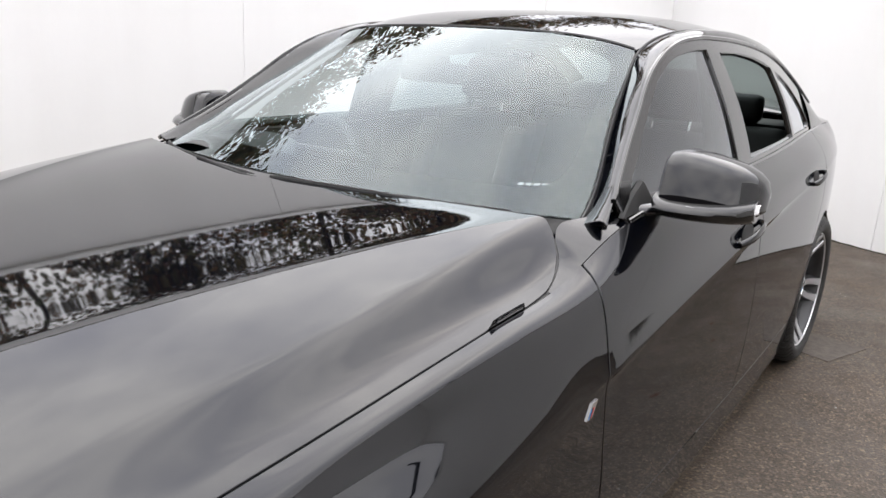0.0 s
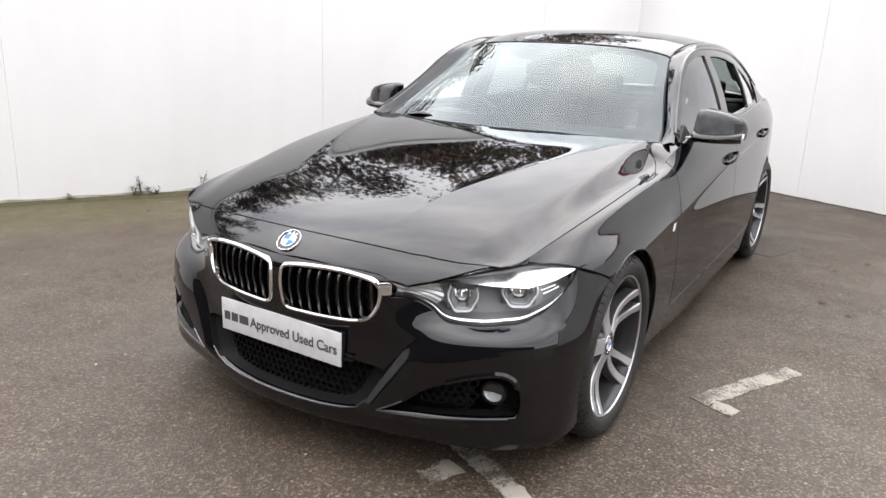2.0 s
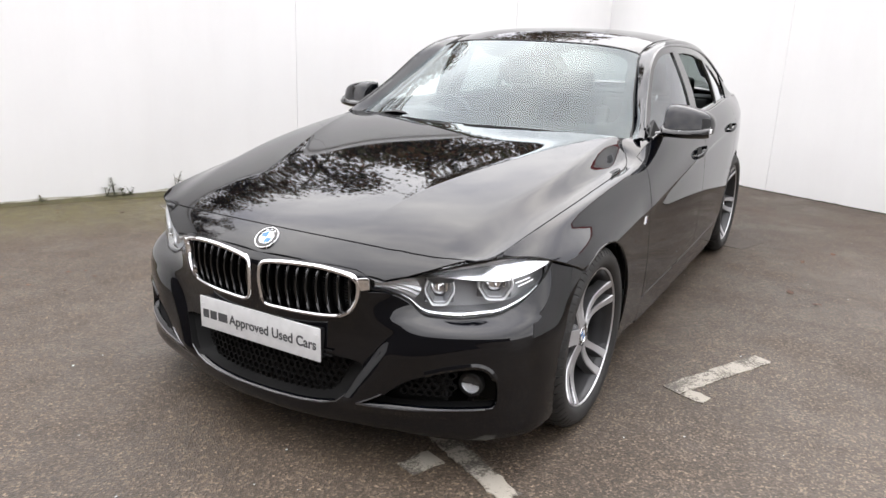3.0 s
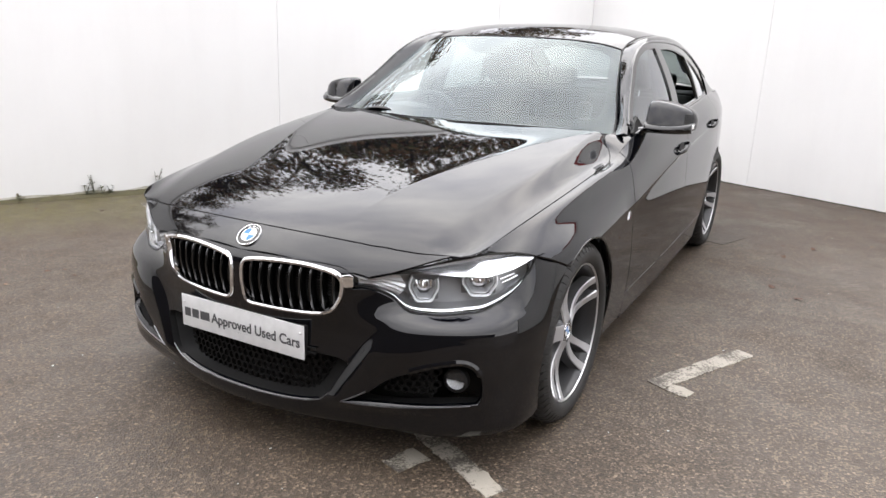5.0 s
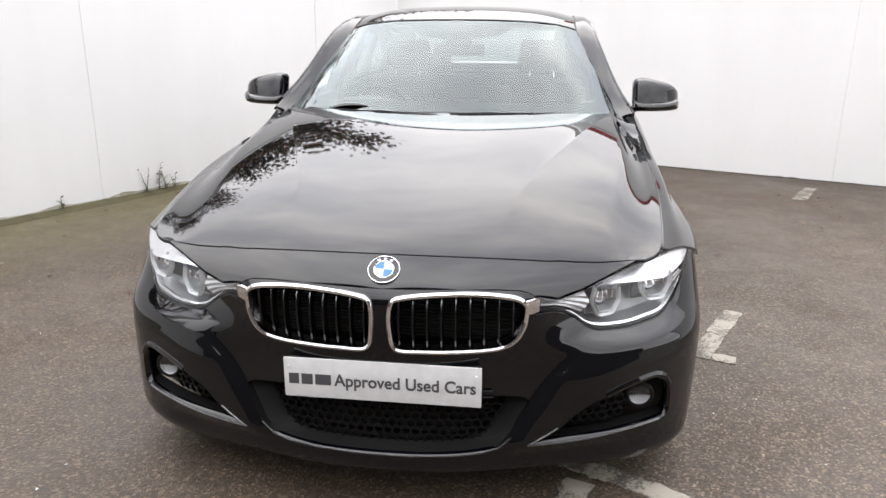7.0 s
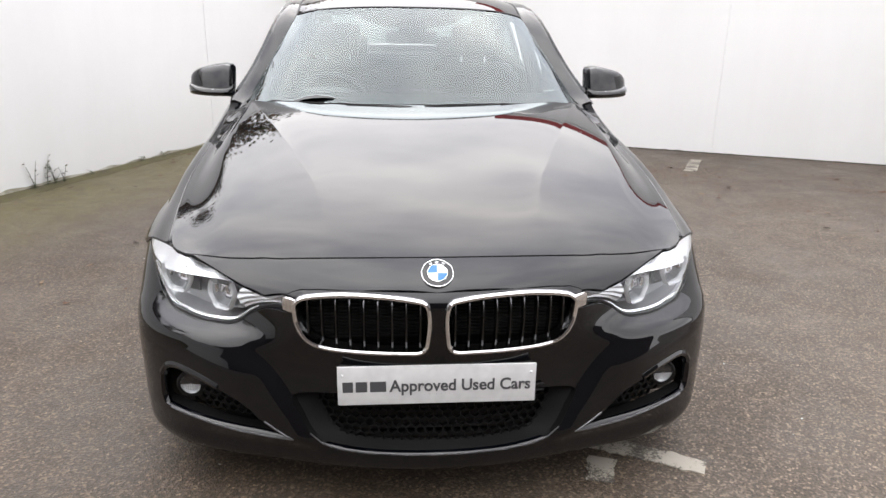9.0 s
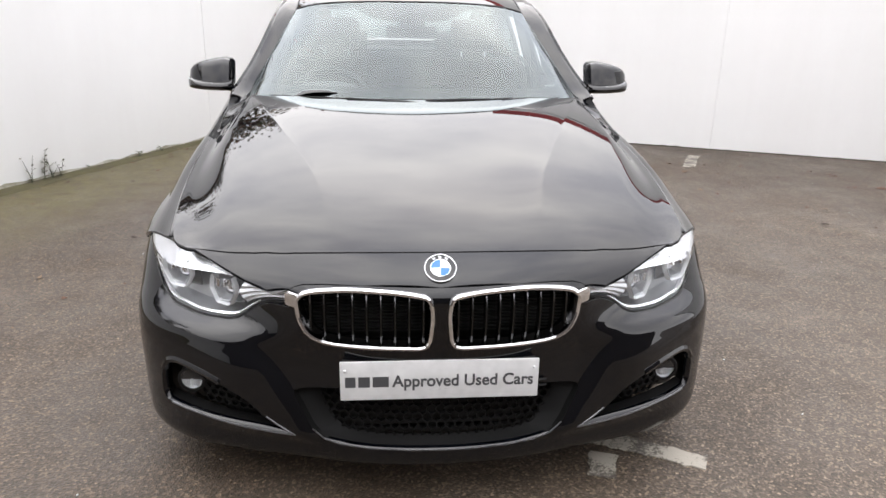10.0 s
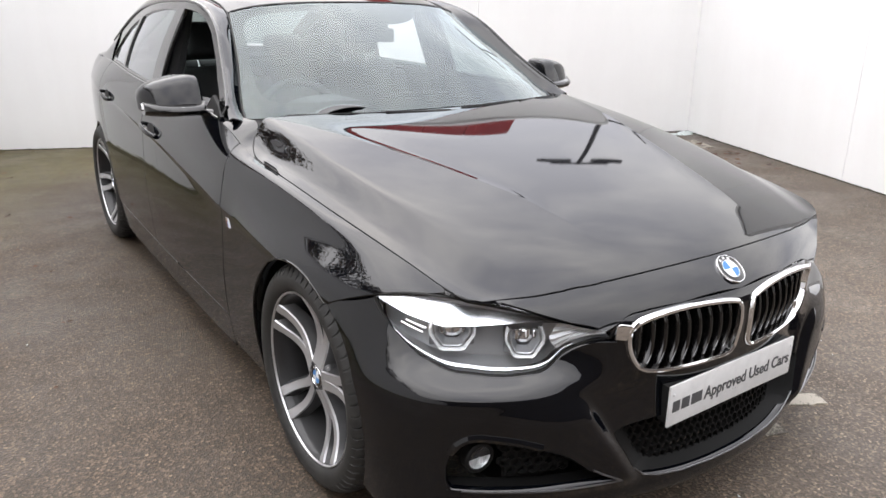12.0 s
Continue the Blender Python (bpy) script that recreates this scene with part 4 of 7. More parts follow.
KIDNEY = [(0.020, 0.55), (0.017, 0.60), (0.026, 0.638), (0.057, 0.649), (0.139, 0.656), (0.25, 0.658), (0.335, 0.650), (0.366, 0.632), (0.370, 0.605), (0.362, 0.560), (0.335, 0.522), (0.285, 0.505), (0.19, 0.500), (0.10, 0.499), (0.047, 0.500), (0.026, 0.517)]
INTAKE = [(0.0, 0.212), (0.08, 0.212), (0.184, 0.214), (0.26, 0.220), (0.305, 0.232), (0.338, 0.262), (0.364, 0.312), (0.384, 0.350), (0.378, 0.366), (0.33, 0.376), (0.2, 0.384), (0.0, 0.386)]
FOG = [(0.383, 0.246), (0.445, 0.245), (0.54, 0.249), (0.65, 0.257), (0.762, 0.262), (0.772, 0.29), (0.765, 0.355), (0.725, 0.400), (0.66, 0.392), (0.585, 0.366), (0.52, 0.336), (0.470, 0.292)]
kidney_line = smooth_line(KIDNEY, 56, True)
intake_line = smooth_line(INTAKE + [(-x, z) for x, z in INTAKE[-2:0:-1]], 90, True)
fog_line = np.concatenate([dense(FOG[:5], 0.02, False), smooth_line(FOG[4:], 34), dense([FOG[-1], FOG[0]], 0.02, False)[1:]])


def on_nose(line, sgn=1):
    return [nose_x(sgn * x, z) for x, z in line]


bumper_out = [(0, 0.6625), nose_x(0.2, 0.6635), nose_x(0.30, 0.663), nose_x(0.35, 0.659), nose_x(0.374, 0.652), nose_x(0.383, 0.646)] + on_nose(low) + [nose_y(-0.335, 0.684), nose_y(-0.19, 0.637)]
bumper_out += [nose_y(y, z) for y, z in arc(0, ARCH_R, 122, 205, 16)] + [nose_y(-0.34, 0.165), nose_y(-0.45, 0.15), nose_x(0.69, 0.145), nose_x(0.4, 0.15), (0, 0.16)]
bumper_holes = [on_nose(kidney_line), on_nose(kidney_line, -1), on_nose(intake_line), on_nose(fog_line), on_nose(fog_line, -1)]
bumper = part_mesh("front_bumper", sheet(NOSE, both(bumper_out), bumper_holes, unit=0.16, step=0.009, thick=0.02), PAINT, car, "gloss black bumper with wide lower intakes")
nose_top = [bonnet(x, y - 0.0015) for x, y in front] + [bonnet(x, y) for x, y in EDGE_LINE[6:1:-1]] + [bonnet(x, bonnet_front(x, z)) for x, z in ((0.405, 0.648), (0.384, 0.648), (0.374, 0.654), (0.35, 0.661), (0.30, 0.6645))] + [bonnet(0.2, bonnet_front(0.2, 0.665)), bonnet(0.0, bonnet_front(0.0, 0.664))]
part_mesh("nose_panel", sheet(BONNET, both(nose_top), unit=0.16, step=0.026), PAINT, car)

SIDES = ((1, "left"), (-1, "right"))
SWAGE_LINES = [swage_line(u, 0.45, 2.9) for u in (-0.028, -0.017, -0.010, -0.006, -0.003, 0.0, 0.003, 0.008, 0.018)]
for s, _ in SIDES:
    lamp_brow_strip(s)
    b_ = bmesh.new()
    seal = [(float(S0(y)[0]) - 0.0025, y, float(S0(y)[2]) - 0.010) for y in np.linspace(-0.47, 0.44, 30)] + [tuple(BONNET.at(*bonnet(x + 0.002, y + 0.001)) + np.array((0, 0, -0.011))) for x, y in REAR_CORNER[1:]]
    tube(b_, [(s * x, y, z) for x, y, z in seal], 0.007, 6)
    part("bonnet_seal", b_, SEAL, car)
b_ = bmesh.new()
tube(b_, [tuple(BONNET.at(*bonnet(x, seam_y(x) + 0.001)) + np.array((0, 0.006, -0.011))) for x in np.linspace(-0.64, 0.64, 40)], 0.008, 6)
part("nose_seal", b_, SEAL, car)
for s, _ in SIDES:
    fender = [(0.0, y) for y in np.linspace(-0.47, 0.635, 20)] + side_line((0.622, 0.85), (0.615, 0.80), (0.605, 0.70), (0.605, 0.55), (0.62, 0.40), (0.635, 0.30), (0.635, 0.19), (0.335, 0.19))
    fender += side_line(*arc(0, ARCH_R, -19, 121, 30)) + side_line((-0.335, 0.692), (-0.39, 0.708), (-0.44, 0.714), (-0.478, 0.724))
    part_mesh("front_wing", sheet(SIDE, fender, unit=0.09, step=0.025, side=s, lines=SWAGE_LINES), PAINT, car)
    fdoor = top_edge(0.642, 1.63, 18, 0.05) + side_line((1.63, 0.90), (1.615, 0.7), (1.60, 0.5), (1.60, 0.305), (0.645, 0.295), (0.63, 0.40), (0.612, 0.55), (0.612, 0.70), (0.622, 0.80))
    part_mesh("front_door", sheet(SIDE, fdoor, unit=0.09, step=0.025, side=s, lines=SWAGE_LINES), PAINT, car)
    rdoor = top_edge(1.638, 2.78, 14, 0.05) + side_line((2.74, 0.93), (2.70, 0.85), (2.64, 0.75), (2.55, 0.655), (2.47, 0.54), (2.42, 0.42), (2.40, 0.305), (1.607, 0.305), (1.607, 0.5), (1.622, 0.7), (1.637, 0.90))
    part_mesh("rear_door", sheet(SIDE, rdoor, unit=0.09, step=0.025, side=s, lines=SWAGE_LINES), PAINT, car)
    quarter = top_edge(2.785, 3.84, 14, 0.0) + side_line((3.84, 0.22), (3.14, 0.19)) + side_line(*arc(AXLE, ARCH_R + 0.003, -22, 202, 36)) + side_line((2.45, 0.19), (2.405, 0.305), (2.427, 0.42), (2.477, 0.54), (2.557, 0.655), (2.647, 0.75), (2.707, 0.85), (2.745, 0.93))
    part_mesh("rear_wing", sheet(SIDE, quarter, unit=0.09, step=0.025, side=s, lines=SWAGE_LINES), PAINT, car)
    skirt = side_line((0.642, 0.288), (1.2, 0.295), (1.8, 0.298), (2.397, 0.298), (2.44, 0.19)) + [(7.0, y) for y in np.linspace(2.44, 0.642, 12)]
    part_mesh("side_skirt", sheet(SIDE, skirt, unit=0.09, step=0.04, side=s), PAINT, car)
    part_mesh("roof_frame", sheet(FRAME, [(0.0, y) for y in np.linspace(0.735, 3.4, 50)] + [(2.0, y) for y in np.linspace(3.4, 0.735, 50)], unit=0.05, step=0.03, side=s), PAINT, car)

for s, _ in SIDES:
    # the wing's rear top, between the bonnet's corner and the foot of the screen pillar
    b_ = bmesh.new()
    high = [BONNET.at(*bonnet(x + 0.0045, y + 0.002)) for x, y in REAR_CORNER[1:]] + [np.array(p) for p in ((0.703, 0.690, 0.948), (0.716, 0.745, 0.952), (0.735, 0.805, 0.955), (0.752, 0.860, 0.958))]
    base = [S0(y) for y in (0.522, 0.575, 0.622, 0.66, 0.70, 0.75, 0.81, 0.86)]
    high, base = smooth_line(high, 30), smooth_line(base, 30)
    grid_skin(b_, [[Vector((s * float(p[0]), float(p[1]), float(p[2]))) for p in high + (base - high) * f] for f in np.linspace(0, 1, 9)])
    bmesh.ops.recalc_face_normals(b_, faces=b_.faces)
    part("wing_top", b_, PAINT, car)

for s, _ in SIDES:
    # rear roof pillar, from the window line down to the shoulder
    b_ = bmesh.new()
    ys = np.linspace(2.80, 3.40, 26)
    grid_skin(b_, [[Vector((s * float(u[0] + (w[0] - u[0]) * f + 0.010 * math.sin(math.pi * f)), y, float(u[2] + (w[2] - u[2]) * f))) for y, u, w in ((y, F2(y), S0(y)) for y in ys)] for f in (0, 0.2, 0.4, 0.6, 0.8, 1.0)])
    bmesh.ops.recalc_face_normals(b_, faces=b_.faces)
    part("rear_pillar", b_, PAINT, car)

part_mesh("roof", sheet(ROOF, both([(t, 1.24 + 0.0095 * t * t) for t in np.linspace(0, 3, 8)] + [(3.0, y) for y in np.linspace(1.35, 2.78, 16)] + [(t, 2.74 + 0.005 * t * t) for t in np.linspace(3, 0, 6)]), unit=0.19, step=0.04), PAINT, car)
part_mesh("windscreen", sheet(SCREEN, both([(t, 0.968 - 0.0025 * t * t) for t in np.linspace(0, 2.97, 8)] + [(2.97, z) for z in np.linspace(0.96, 1.285, 12)] + [(t, 1.331 - 0.0048 * t * t) for t in np.linspace(2.95, 0, 8)]), unit=0.24, step=0.05, thick=0.004), GLASS, car)
part_mesh("rear_window", sheet(BACKLIGHT, both([(t, 2.745 + 0.01 * t * t) for t in np.linspace(0, 2, 6)] + [(2, 3.0), (2, 3.2)] + [(t, 3.34) for t in np.linspace(2, 0, 6)]), unit=0.25, step=0.06, thick=0.004), SIDEGLASS, car)
part_mesh("boot_lid", sheet(TAIL, both([(t, 3.345) for t in np.linspace(0, 3, 6)] + [(3, 3.5), (3, 3.7), (3, 3.82)] + [(t, 3.87) for t in np.linspace(2.2, 0, 5)]), unit=0.22, step=0.05), PAINT, car)


# -- front details --
def nose_point(x, z, lift=0.0):
    """A place on the nose skin, moved out along its normal."""
    def front(x_, z_):
        r = nose_row(z_)
        return float(np.interp(x_, r[:, 0], r[:, 1]))
    y, e = front(x, z), 0.003
    n = Vector((front(x + e, z) - front(x - e, z), -2 * e, front(x, z + e) - front(x, z - e))).normalized()
    return Vector((x, y, z)) + n * lift, n


def funnel(line, shrink, depth, mat, name, parent, sgn=1, centre=None):
    """A lining from an opening's edge to a smaller edge further in."""
    c = np.mean(line, 0) if centre is None else np.array(centre)
    bm = bmesh.new()
    rows = []
    for f, d in ((0.0, -0.001), (0.12, 0.35 * depth), (0.8, 0.85 * depth), (1.0, depth)):
        row = []
        for x, z in line:
            q = np.array((x, z)) + (c - (x, z)) * shrink * f
            p, _ = nose_point(sgn * x, z)
            e, _ = nose_point(sgn * q[0], q[1])
            row.append(Vector((e.x, e.y + d, e.z)))
        rows.append(row)
    grid_skin(bm, rows, close=True)
    bmesh.ops.recalc_face_normals(bm, faces=bm.faces)
    bmesh.ops.reverse_faces(bm, faces=bm.faces)
    return part(name, bm, mat, parent)


def honeycomb(bm, inside_line, place, pitch, wall, depth):
    """Open six-sided cells that fill a line; place(x, z) gives a cell corner in space."""
    xs, zs = [p[0] for p in inside_line], [p[1] for p in inside_line]
    r = pitch / math.sqrt(3)
    row, z = 0, min(zs)
    while z < max(zs) + r:
        x = min(xs) + (pitch / 2 if row % 2 else 0)
        while x < max(xs) + pitch:
            if inside(np.array(inside_line), np.array([(x, z)]))[0]:
                rings = []
                for rad, dep in ((r, 0), (r - wall, 0), (r - wall, depth), (r, depth)):
                    rings.append([bm.verts.new(place(x + rad * math.sin(math.pi / 3 * k), z + rad * math.cos(math.pi / 3 * k)) + Vector((0, dep, 0))) for k in range(6)])
                for i in range(3):
                    for k in range(6):
                        bm.faces.new((rings[i][k], rings[i][(k + 1) % 6], rings[i + 1][(k + 1) % 6], rings[i + 1][k]))
            x += pitch
        row += 1
        z += r * 1.5
    bmesh.ops.recalc_face_normals(bm, faces=bm.faces)


def edge_tube(line, radius, mat, name, parent, sgn=1, lift=0.0):
    bm = bmesh.new()
    tube(bm, [nose_point(sgn * x, z, lift)[0] for x, z in line], radius, 8)
    return part(name, bm, mat, parent)


def build_kidney(sgn):
    line = kidney_line
    n = len(line)
    c = line.mean(0)
    # chrome ring
    bm = bmesh.new()

    def ring(i):
        x, z = line[i]
        a, b = line[i - 1], line[(i + 1) % n]
        t = np.array(b) - np.array(a)
        t /= np.linalg.norm(t)
        inw = np.array((t[1], -t[0]))
        if np.dot(inw, c - line[i]) < 0:
            inw = -inw
        out = []
        for w, l in ((-0.003, -0.01), (-0.003, 0.002), (0.0005, 0.0075), (0.0055, 0.0085), (0.0095, 0.0055), (0.011, -0.004), (0.011, -0.03)):
            q = (x + inw[0] * w, z + inw[1] * w)
            p, nn = nose_point(sgn * q[0], q[1], l)
            out.append(p)
        return out

    loop_bar(bm, line, ring)
    grille = part("kidney_grille", bm, CHROME, car, "chrome-framed grille with upright black slats")
    funnel(line, 0.12, 0.05, GLOSSBLACK, "grille_lining", grille, sgn)
    # slats
    for k in range(9):
        x = 0.045 + 0.036 * k
        zs = [z for z in np.linspace(0.50, 0.66, 60) if inside(line, np.array([(x, z)]))[0]]
        lo, hi = min(zs) + 0.008, max(zs) - 0.008
        bm = bmesh.new()
        rows = []
        for j in range(9):
            f = j / 8
            z = lo + (hi - lo) * f
            p, nn = nose_point(sgn * x, z)
            bow = -0.004 + 0.010 * (1 - (2 * f - 1) ** 2)
            c0 = Vector((p.x, p.y + 0.012 - bow, p.z))
            w = 0.0042
            rows.append([c0 + Vector((-w, 0.03, 0)), c0 + Vector((-w, 0.003, 0)), c0 + Vector((-w * 0.5, 0, 0)), c0 + Vector((w * 0.5, 0, 0)), c0 + Vector((w, 0.003, 0)), c0 + Vector((w, 0.03, 0))])
        grid_skin(bm, rows)
        bmesh.ops.recalc_face_normals(bm, faces=bm.faces)
        part("slat", bm, GLOSSBLACK, grille)
        bm = bmesh.new()
        rows = [[r[2] + Vector((0.0009, -0.0012, 0)), r[3] + Vector((-0.0009, -0.0012, 0))] for r in rows[-3:]]
        grid_skin(bm, rows)
        part("slat_tip", bm, SLATTIP, grille, "bright metal slat edge")
    bm = bmesh.new()
    for k in range(16):
        z = 0.508 + 0.0095 * k
        box(bm, (sgn * 0.03, -0.664, z), (sgn * 0.35, -0.655, z + 0.004))
    part("radiator_fin", bm, DARKIRON, grille)
    # bridge to the lamp
    me = sheet(NOSE, on_nose([(0.362, 0.636), (0.385, 0.640), (0.394, 0.636), (0.394, 0.606), (0.372, 0.602), (0.368, 0.61)]), unit=0.16, step=0.01, thick=0.012, side=1, lift=0.007)
    if sgn < 0:
        me = sheet(NOSE, on_nose([(0.362, 0.636), (0.385, 0.640), (0.394, 0.636), (0.394, 0.606), (0.372, 0.602), (0.368, 0.61)]), unit=0.16, step=0.01, thick=0.012, side=-1, lift=0.007)
    part_mesh("chrome_bridge", me, CHROME, grille)
    return grille


for s, _ in SIDES:
    build_kidney(s)

# lower intakes
funnel(intake_line, 0.17, 0.055, MESHBLACK, "intake_lining", bumper, 1, (0.0, 0.31))
bm = bmesh.new()
honeycomb(bm, [(-0.27, 0.235), (0.27, 0.235), (0.33, 0.30), (0.33, 0.37), (-0.33, 0.37), (-0.33, 0.30)], lambda x, z: nose_point(x, z)[0] + Vector((0, 0.05, 0)), 0.025, 0.0026, 0.012)
part("lower_grille", bm, MESHBLACK, bumper, "black plastic honeycomb mesh", smooth=False)
edge_tube([(-x, z) for x, z in INTAKE[5:0:-1]] + INTAKE[:6], 0.0019, EDGE, "lip_edge", bumper)
for s, _ in SIDES:
    funnel(fog_line, 0.10, 0.06, MESHBLACK, "fog_intake_lining", bumper, s, (0.62, 0.33))
    bm = bmesh.new()
    honeycomb(bm, [(0.47, 0.275), (0.64, 0.272), (0.64, 0.378), (0.57, 0.350), (0.51, 0.318)], lambda x, z, s=s: nose_point(s * x, z)[0] + Vector((0, 0.04, 0)), 0.024, 0.0026, 0.012)
    part("fog_grille", bm, MESHBLACK, bumper, smooth=False)
    edge_tube(dense(FOG[:5], 0.02, False), 0.0024, EDGE, "blade_edge", bumper, s)
    edge_tube(dense([FOG[0], (0.432, 0.272), (0.470, 0.296)], 0.012, False), 0.0024, EDGE, "blade_edge", bumper, s)
    edge_tube(smooth_line([(0.585, 0.372), (0.63, 0.388), (0.68, 0.399), (0.72, 0.402), (0.748, 0.388), (0.766, 0.360)], 30), 0.013, PAINT, "intake_brow", bumper, s, -0.0085)
    # fog lamp
    p, nn = nose_point(s * 0.690, 0.335)
    m = look(Vector((p.x - s * 0.004, p.y + 0.045, 0.326)), Vector((p.x + s * 0.10, p.y - 1.0, 0.31))) @ Matrix.Scale(0.76, 4)
    turn = m @ pose(0, 0, 0, 0, 90, 0)
    bm = lathe([(-0.03, 0.052), (0.0, 0.052), (0.004, 0.048), (0.004, 0.041), (-0.01, 0.038), (-0.03, 0.036)], 40)
    bmesh.ops.transform(bm, matrix=turn, verts=bm.verts)
    fog = part("fog_lamp", bm, PLASTIC, car, "round clear fog lamp in a black ring")
    # the upper half is coloured black for the shade under the intake's brow
    for half, mat, nm in ((1, LAMPBOWL, "reflector"), (-1, LAMPBLACK, "shade")):
        bm = bmesh.new()
        grid_skin(bm, [[m @ Vector((r * math.cos(math.pi * k / 16), -half * r * math.sin(math.pi * k / 16), d * (1 if half > 0 else 0.1))) for d, r in ((0.028, 0.004), (0.024, 0.016), (0.014, 0.029), (0.0, 0.038))] for k in range(17)])
        part(nm, bm, mat, fog)
    bm = bmesh.new()
    for k in range(7):
        box(bm, (-0.030 + 0.0085 * k, -0.030, 0.004), (-0.027 + 0.0085 * k, -0.004, 0.010), 0.0008, m)
    part("lamp_rib", bm, LAMPWHITE, fog)
    bm = lathe([(0.005, 0.0), (0.0047, 0.02), (0.003, 0.036), (0.001, 0.041)], 32)
    bmesh.ops.transform(bm, matrix=turn, verts=bm.verts)
    part("lens", bm, LENS, fog)

# number plate: 520 x 111 mm on a black carrier
plate = empty("number_plate", (0, -0.752, 0.413), car)
plate["label"] = "white plate with dark grey dealer wording"
bm = bmesh.new()
box(bm, (-0.26, -0.006, -0.0555), (0.26, 0.0, 0.0555), 0.002)
part("plate_sheet", bm, PLATEWHITE, plate)
bm = bmesh.new()
box(bm, (-0.255, 0.0005, -0.05), (0.255, 0.03, 0.05), 0.003)
part("plate_carrier", bm, PLASTIC, plate)
bm = bmesh.new()
for k in range(3):
    x0 = (-0.247, -0.213, -0.176)[k]
    w = (0.027, 0.030, 0.042)[k]
    box(bm, (x0, -0.0066, -0.018), (x0 + w, -0.0058, 0.012))
part("print_bar", bm, PLATETEXT, plate)


def lettering(text, size, at, mat, name, parent, turn=(90, 0, 0), width=None):
    cu = bpy.data.curves.new(name, "FONT")
    cu.body, cu.size, cu.extrude, cu.offset = text, size, 0.0004, 0.0010
    ob = new(name, cu)
    me = bpy.data.meshes.new_from_object(ob.evaluated_get(bpy.context.evaluated_depsgraph_get()))
    bpy.data.objects.remove(ob)
    xs = [v.co.x for v in me.vertices]
    if width:
        k = width / (max(xs) - min(xs))
        for v in me.vertices:
            v.co.x = (v.co.x - min(xs)) * k
    me.transform(pose(*at, *turn))
    me.materials.clear()
    return part_mesh(name, me, mat, parent)


lettering("Approved Used Cars", 0.047, (-0.126, -0.0066, -0.0175), PLATETEXT, "print", plate, width=0.372)
for x in (-0.247, 0.247):
    bm = bmesh.new()
    geo = bmesh.ops.create_uvsphere(bm, u_segments=10, v_segments=6, radius=0.004)
    bmesh.ops.transform(bm, matrix=pose(x, -0.006, 0.031), verts=geo["verts"])
    part("screw_cap", bm, PLATEWHITE, plate)
bm = bmesh.new()
for z in (0.395, 0.378):
    tube(bm, [(0.20, -0.74, z), (0.288, -0.735, z)], 0.003, 6)
part("plate_bracket", bm, PLASTIC, bumper)


def roundel(at, normal, radius, parent, name="emblem"):
    """A plain roundel: metal rim, dark ring with bars, blue and white quarters."""
    m = (Vector(normal)).to_track_quat("X", "Z").to_matrix().to_4x4()
    m = Matrix.Translation(at) @ m
    k = radius / 0.041
    bm = lathe([(-0.004, 0.041), (0.002, 0.041), (0.0034, 0.0402), (0.0033, 0.0390), (0.002, 0.0386), (0.0, 0.038)], 48)
    bmesh.ops.transform(bm, matrix=m @ Matrix.Scale(k, 4), verts=bm.verts)
    em = part(name, bm, CHROME, parent, "round blue and white enamel badge")
    bm = lathe([(0.0012, 0.0389), (0.0024, 0.031), (0.0028, 0.0252)], 48)
    bmesh.ops.transform(bm, matrix=m @ Matrix.Scale(k, 4), verts=bm.verts)
    part("badge_ring", bm, GLOSSBLACK, em)
    bm = lathe([(0.0024, 0.0256), (0.0034, 0.0253), (0.0034, 0.0244), (0.0026, 0.0241)], 40)
    bmesh.ops.transform(bm, matrix=m @ Matrix.Scale(k, 4), verts=bm.verts)
    part("badge_inner_ring", bm, CHROME, em)
    for q in range(4):
        bm = bmesh.new()
        arcs = [(0.0032, 0.0245 * math.cos(math.pi / 2 * (q + j / 8)), 0.0245 * math.sin(math.pi / 2 * (q + j / 8))) for j in range(9)]
        bm.faces.new([bm.verts.new(p) for p in [(0.0036, 0, 0)] + arcs])
        bmesh.ops.transform(bm, matrix=m @ Matrix.Scale(k, 4), verts=bm.verts)
        part("badge_quarter", bm, BLUE if q % 2 else WHITE, em)
    bm = bmesh.new()
    for a in (60, 90, 120):
        c, s_ = math.cos(radians(a)), math.sin(radians(a))
        mm = m @ Matrix.Scale(k, 4) @ pose(0, 0, 0, a - 90, 0, 0)
        for d in (-0.0028, 0.0, 0.0028):
            box(bm, (0.0022, d - 0.0008, 0.0285), (0.0031, d + 0.0008, 0.0345), 0, mm)
    part("badge_bar", bm, WHITE, em)


tq = bonnet(0.0, -0.699)
nb = BONNET.normal(*tq)
nb = nb if nb[2] > 0 else -nb
roundel(Vector(BONNET.at(*tq)) + Vector(nb) * 0.002, nb, 0.042, car)


# -- headlamps --
class Bulge:
    """A line between the two lamp edges, moved outwards."""

    def __init__(self, f, push):
        self.f, self.push = f, push

    def __call__(self, x):
        x = np.asarray(x, float)
        u, l = LAMP_UP(x), LAMP_LOW(x)
        p = u + (l - u) * self.f
        h = np.linalg.norm(l - u, axis=-1)
        d = np.stack([0.55 + 0 * x, -0.8 + 0 * x, 0.1 + 0 * x], -1)
        return p + d * (self.push * np.minimum(h / 0.12, 1))[..., None]


LAMP = Skin([Bulge(0, 0), Bulge(0.33, 0.012), Bulge(0.67, 0.014), Bulge(1, 0)])
XS = np.concatenate([np.linspace(0.387, 0.74, 28), np.linspace(0.755, 0.822, 10)])


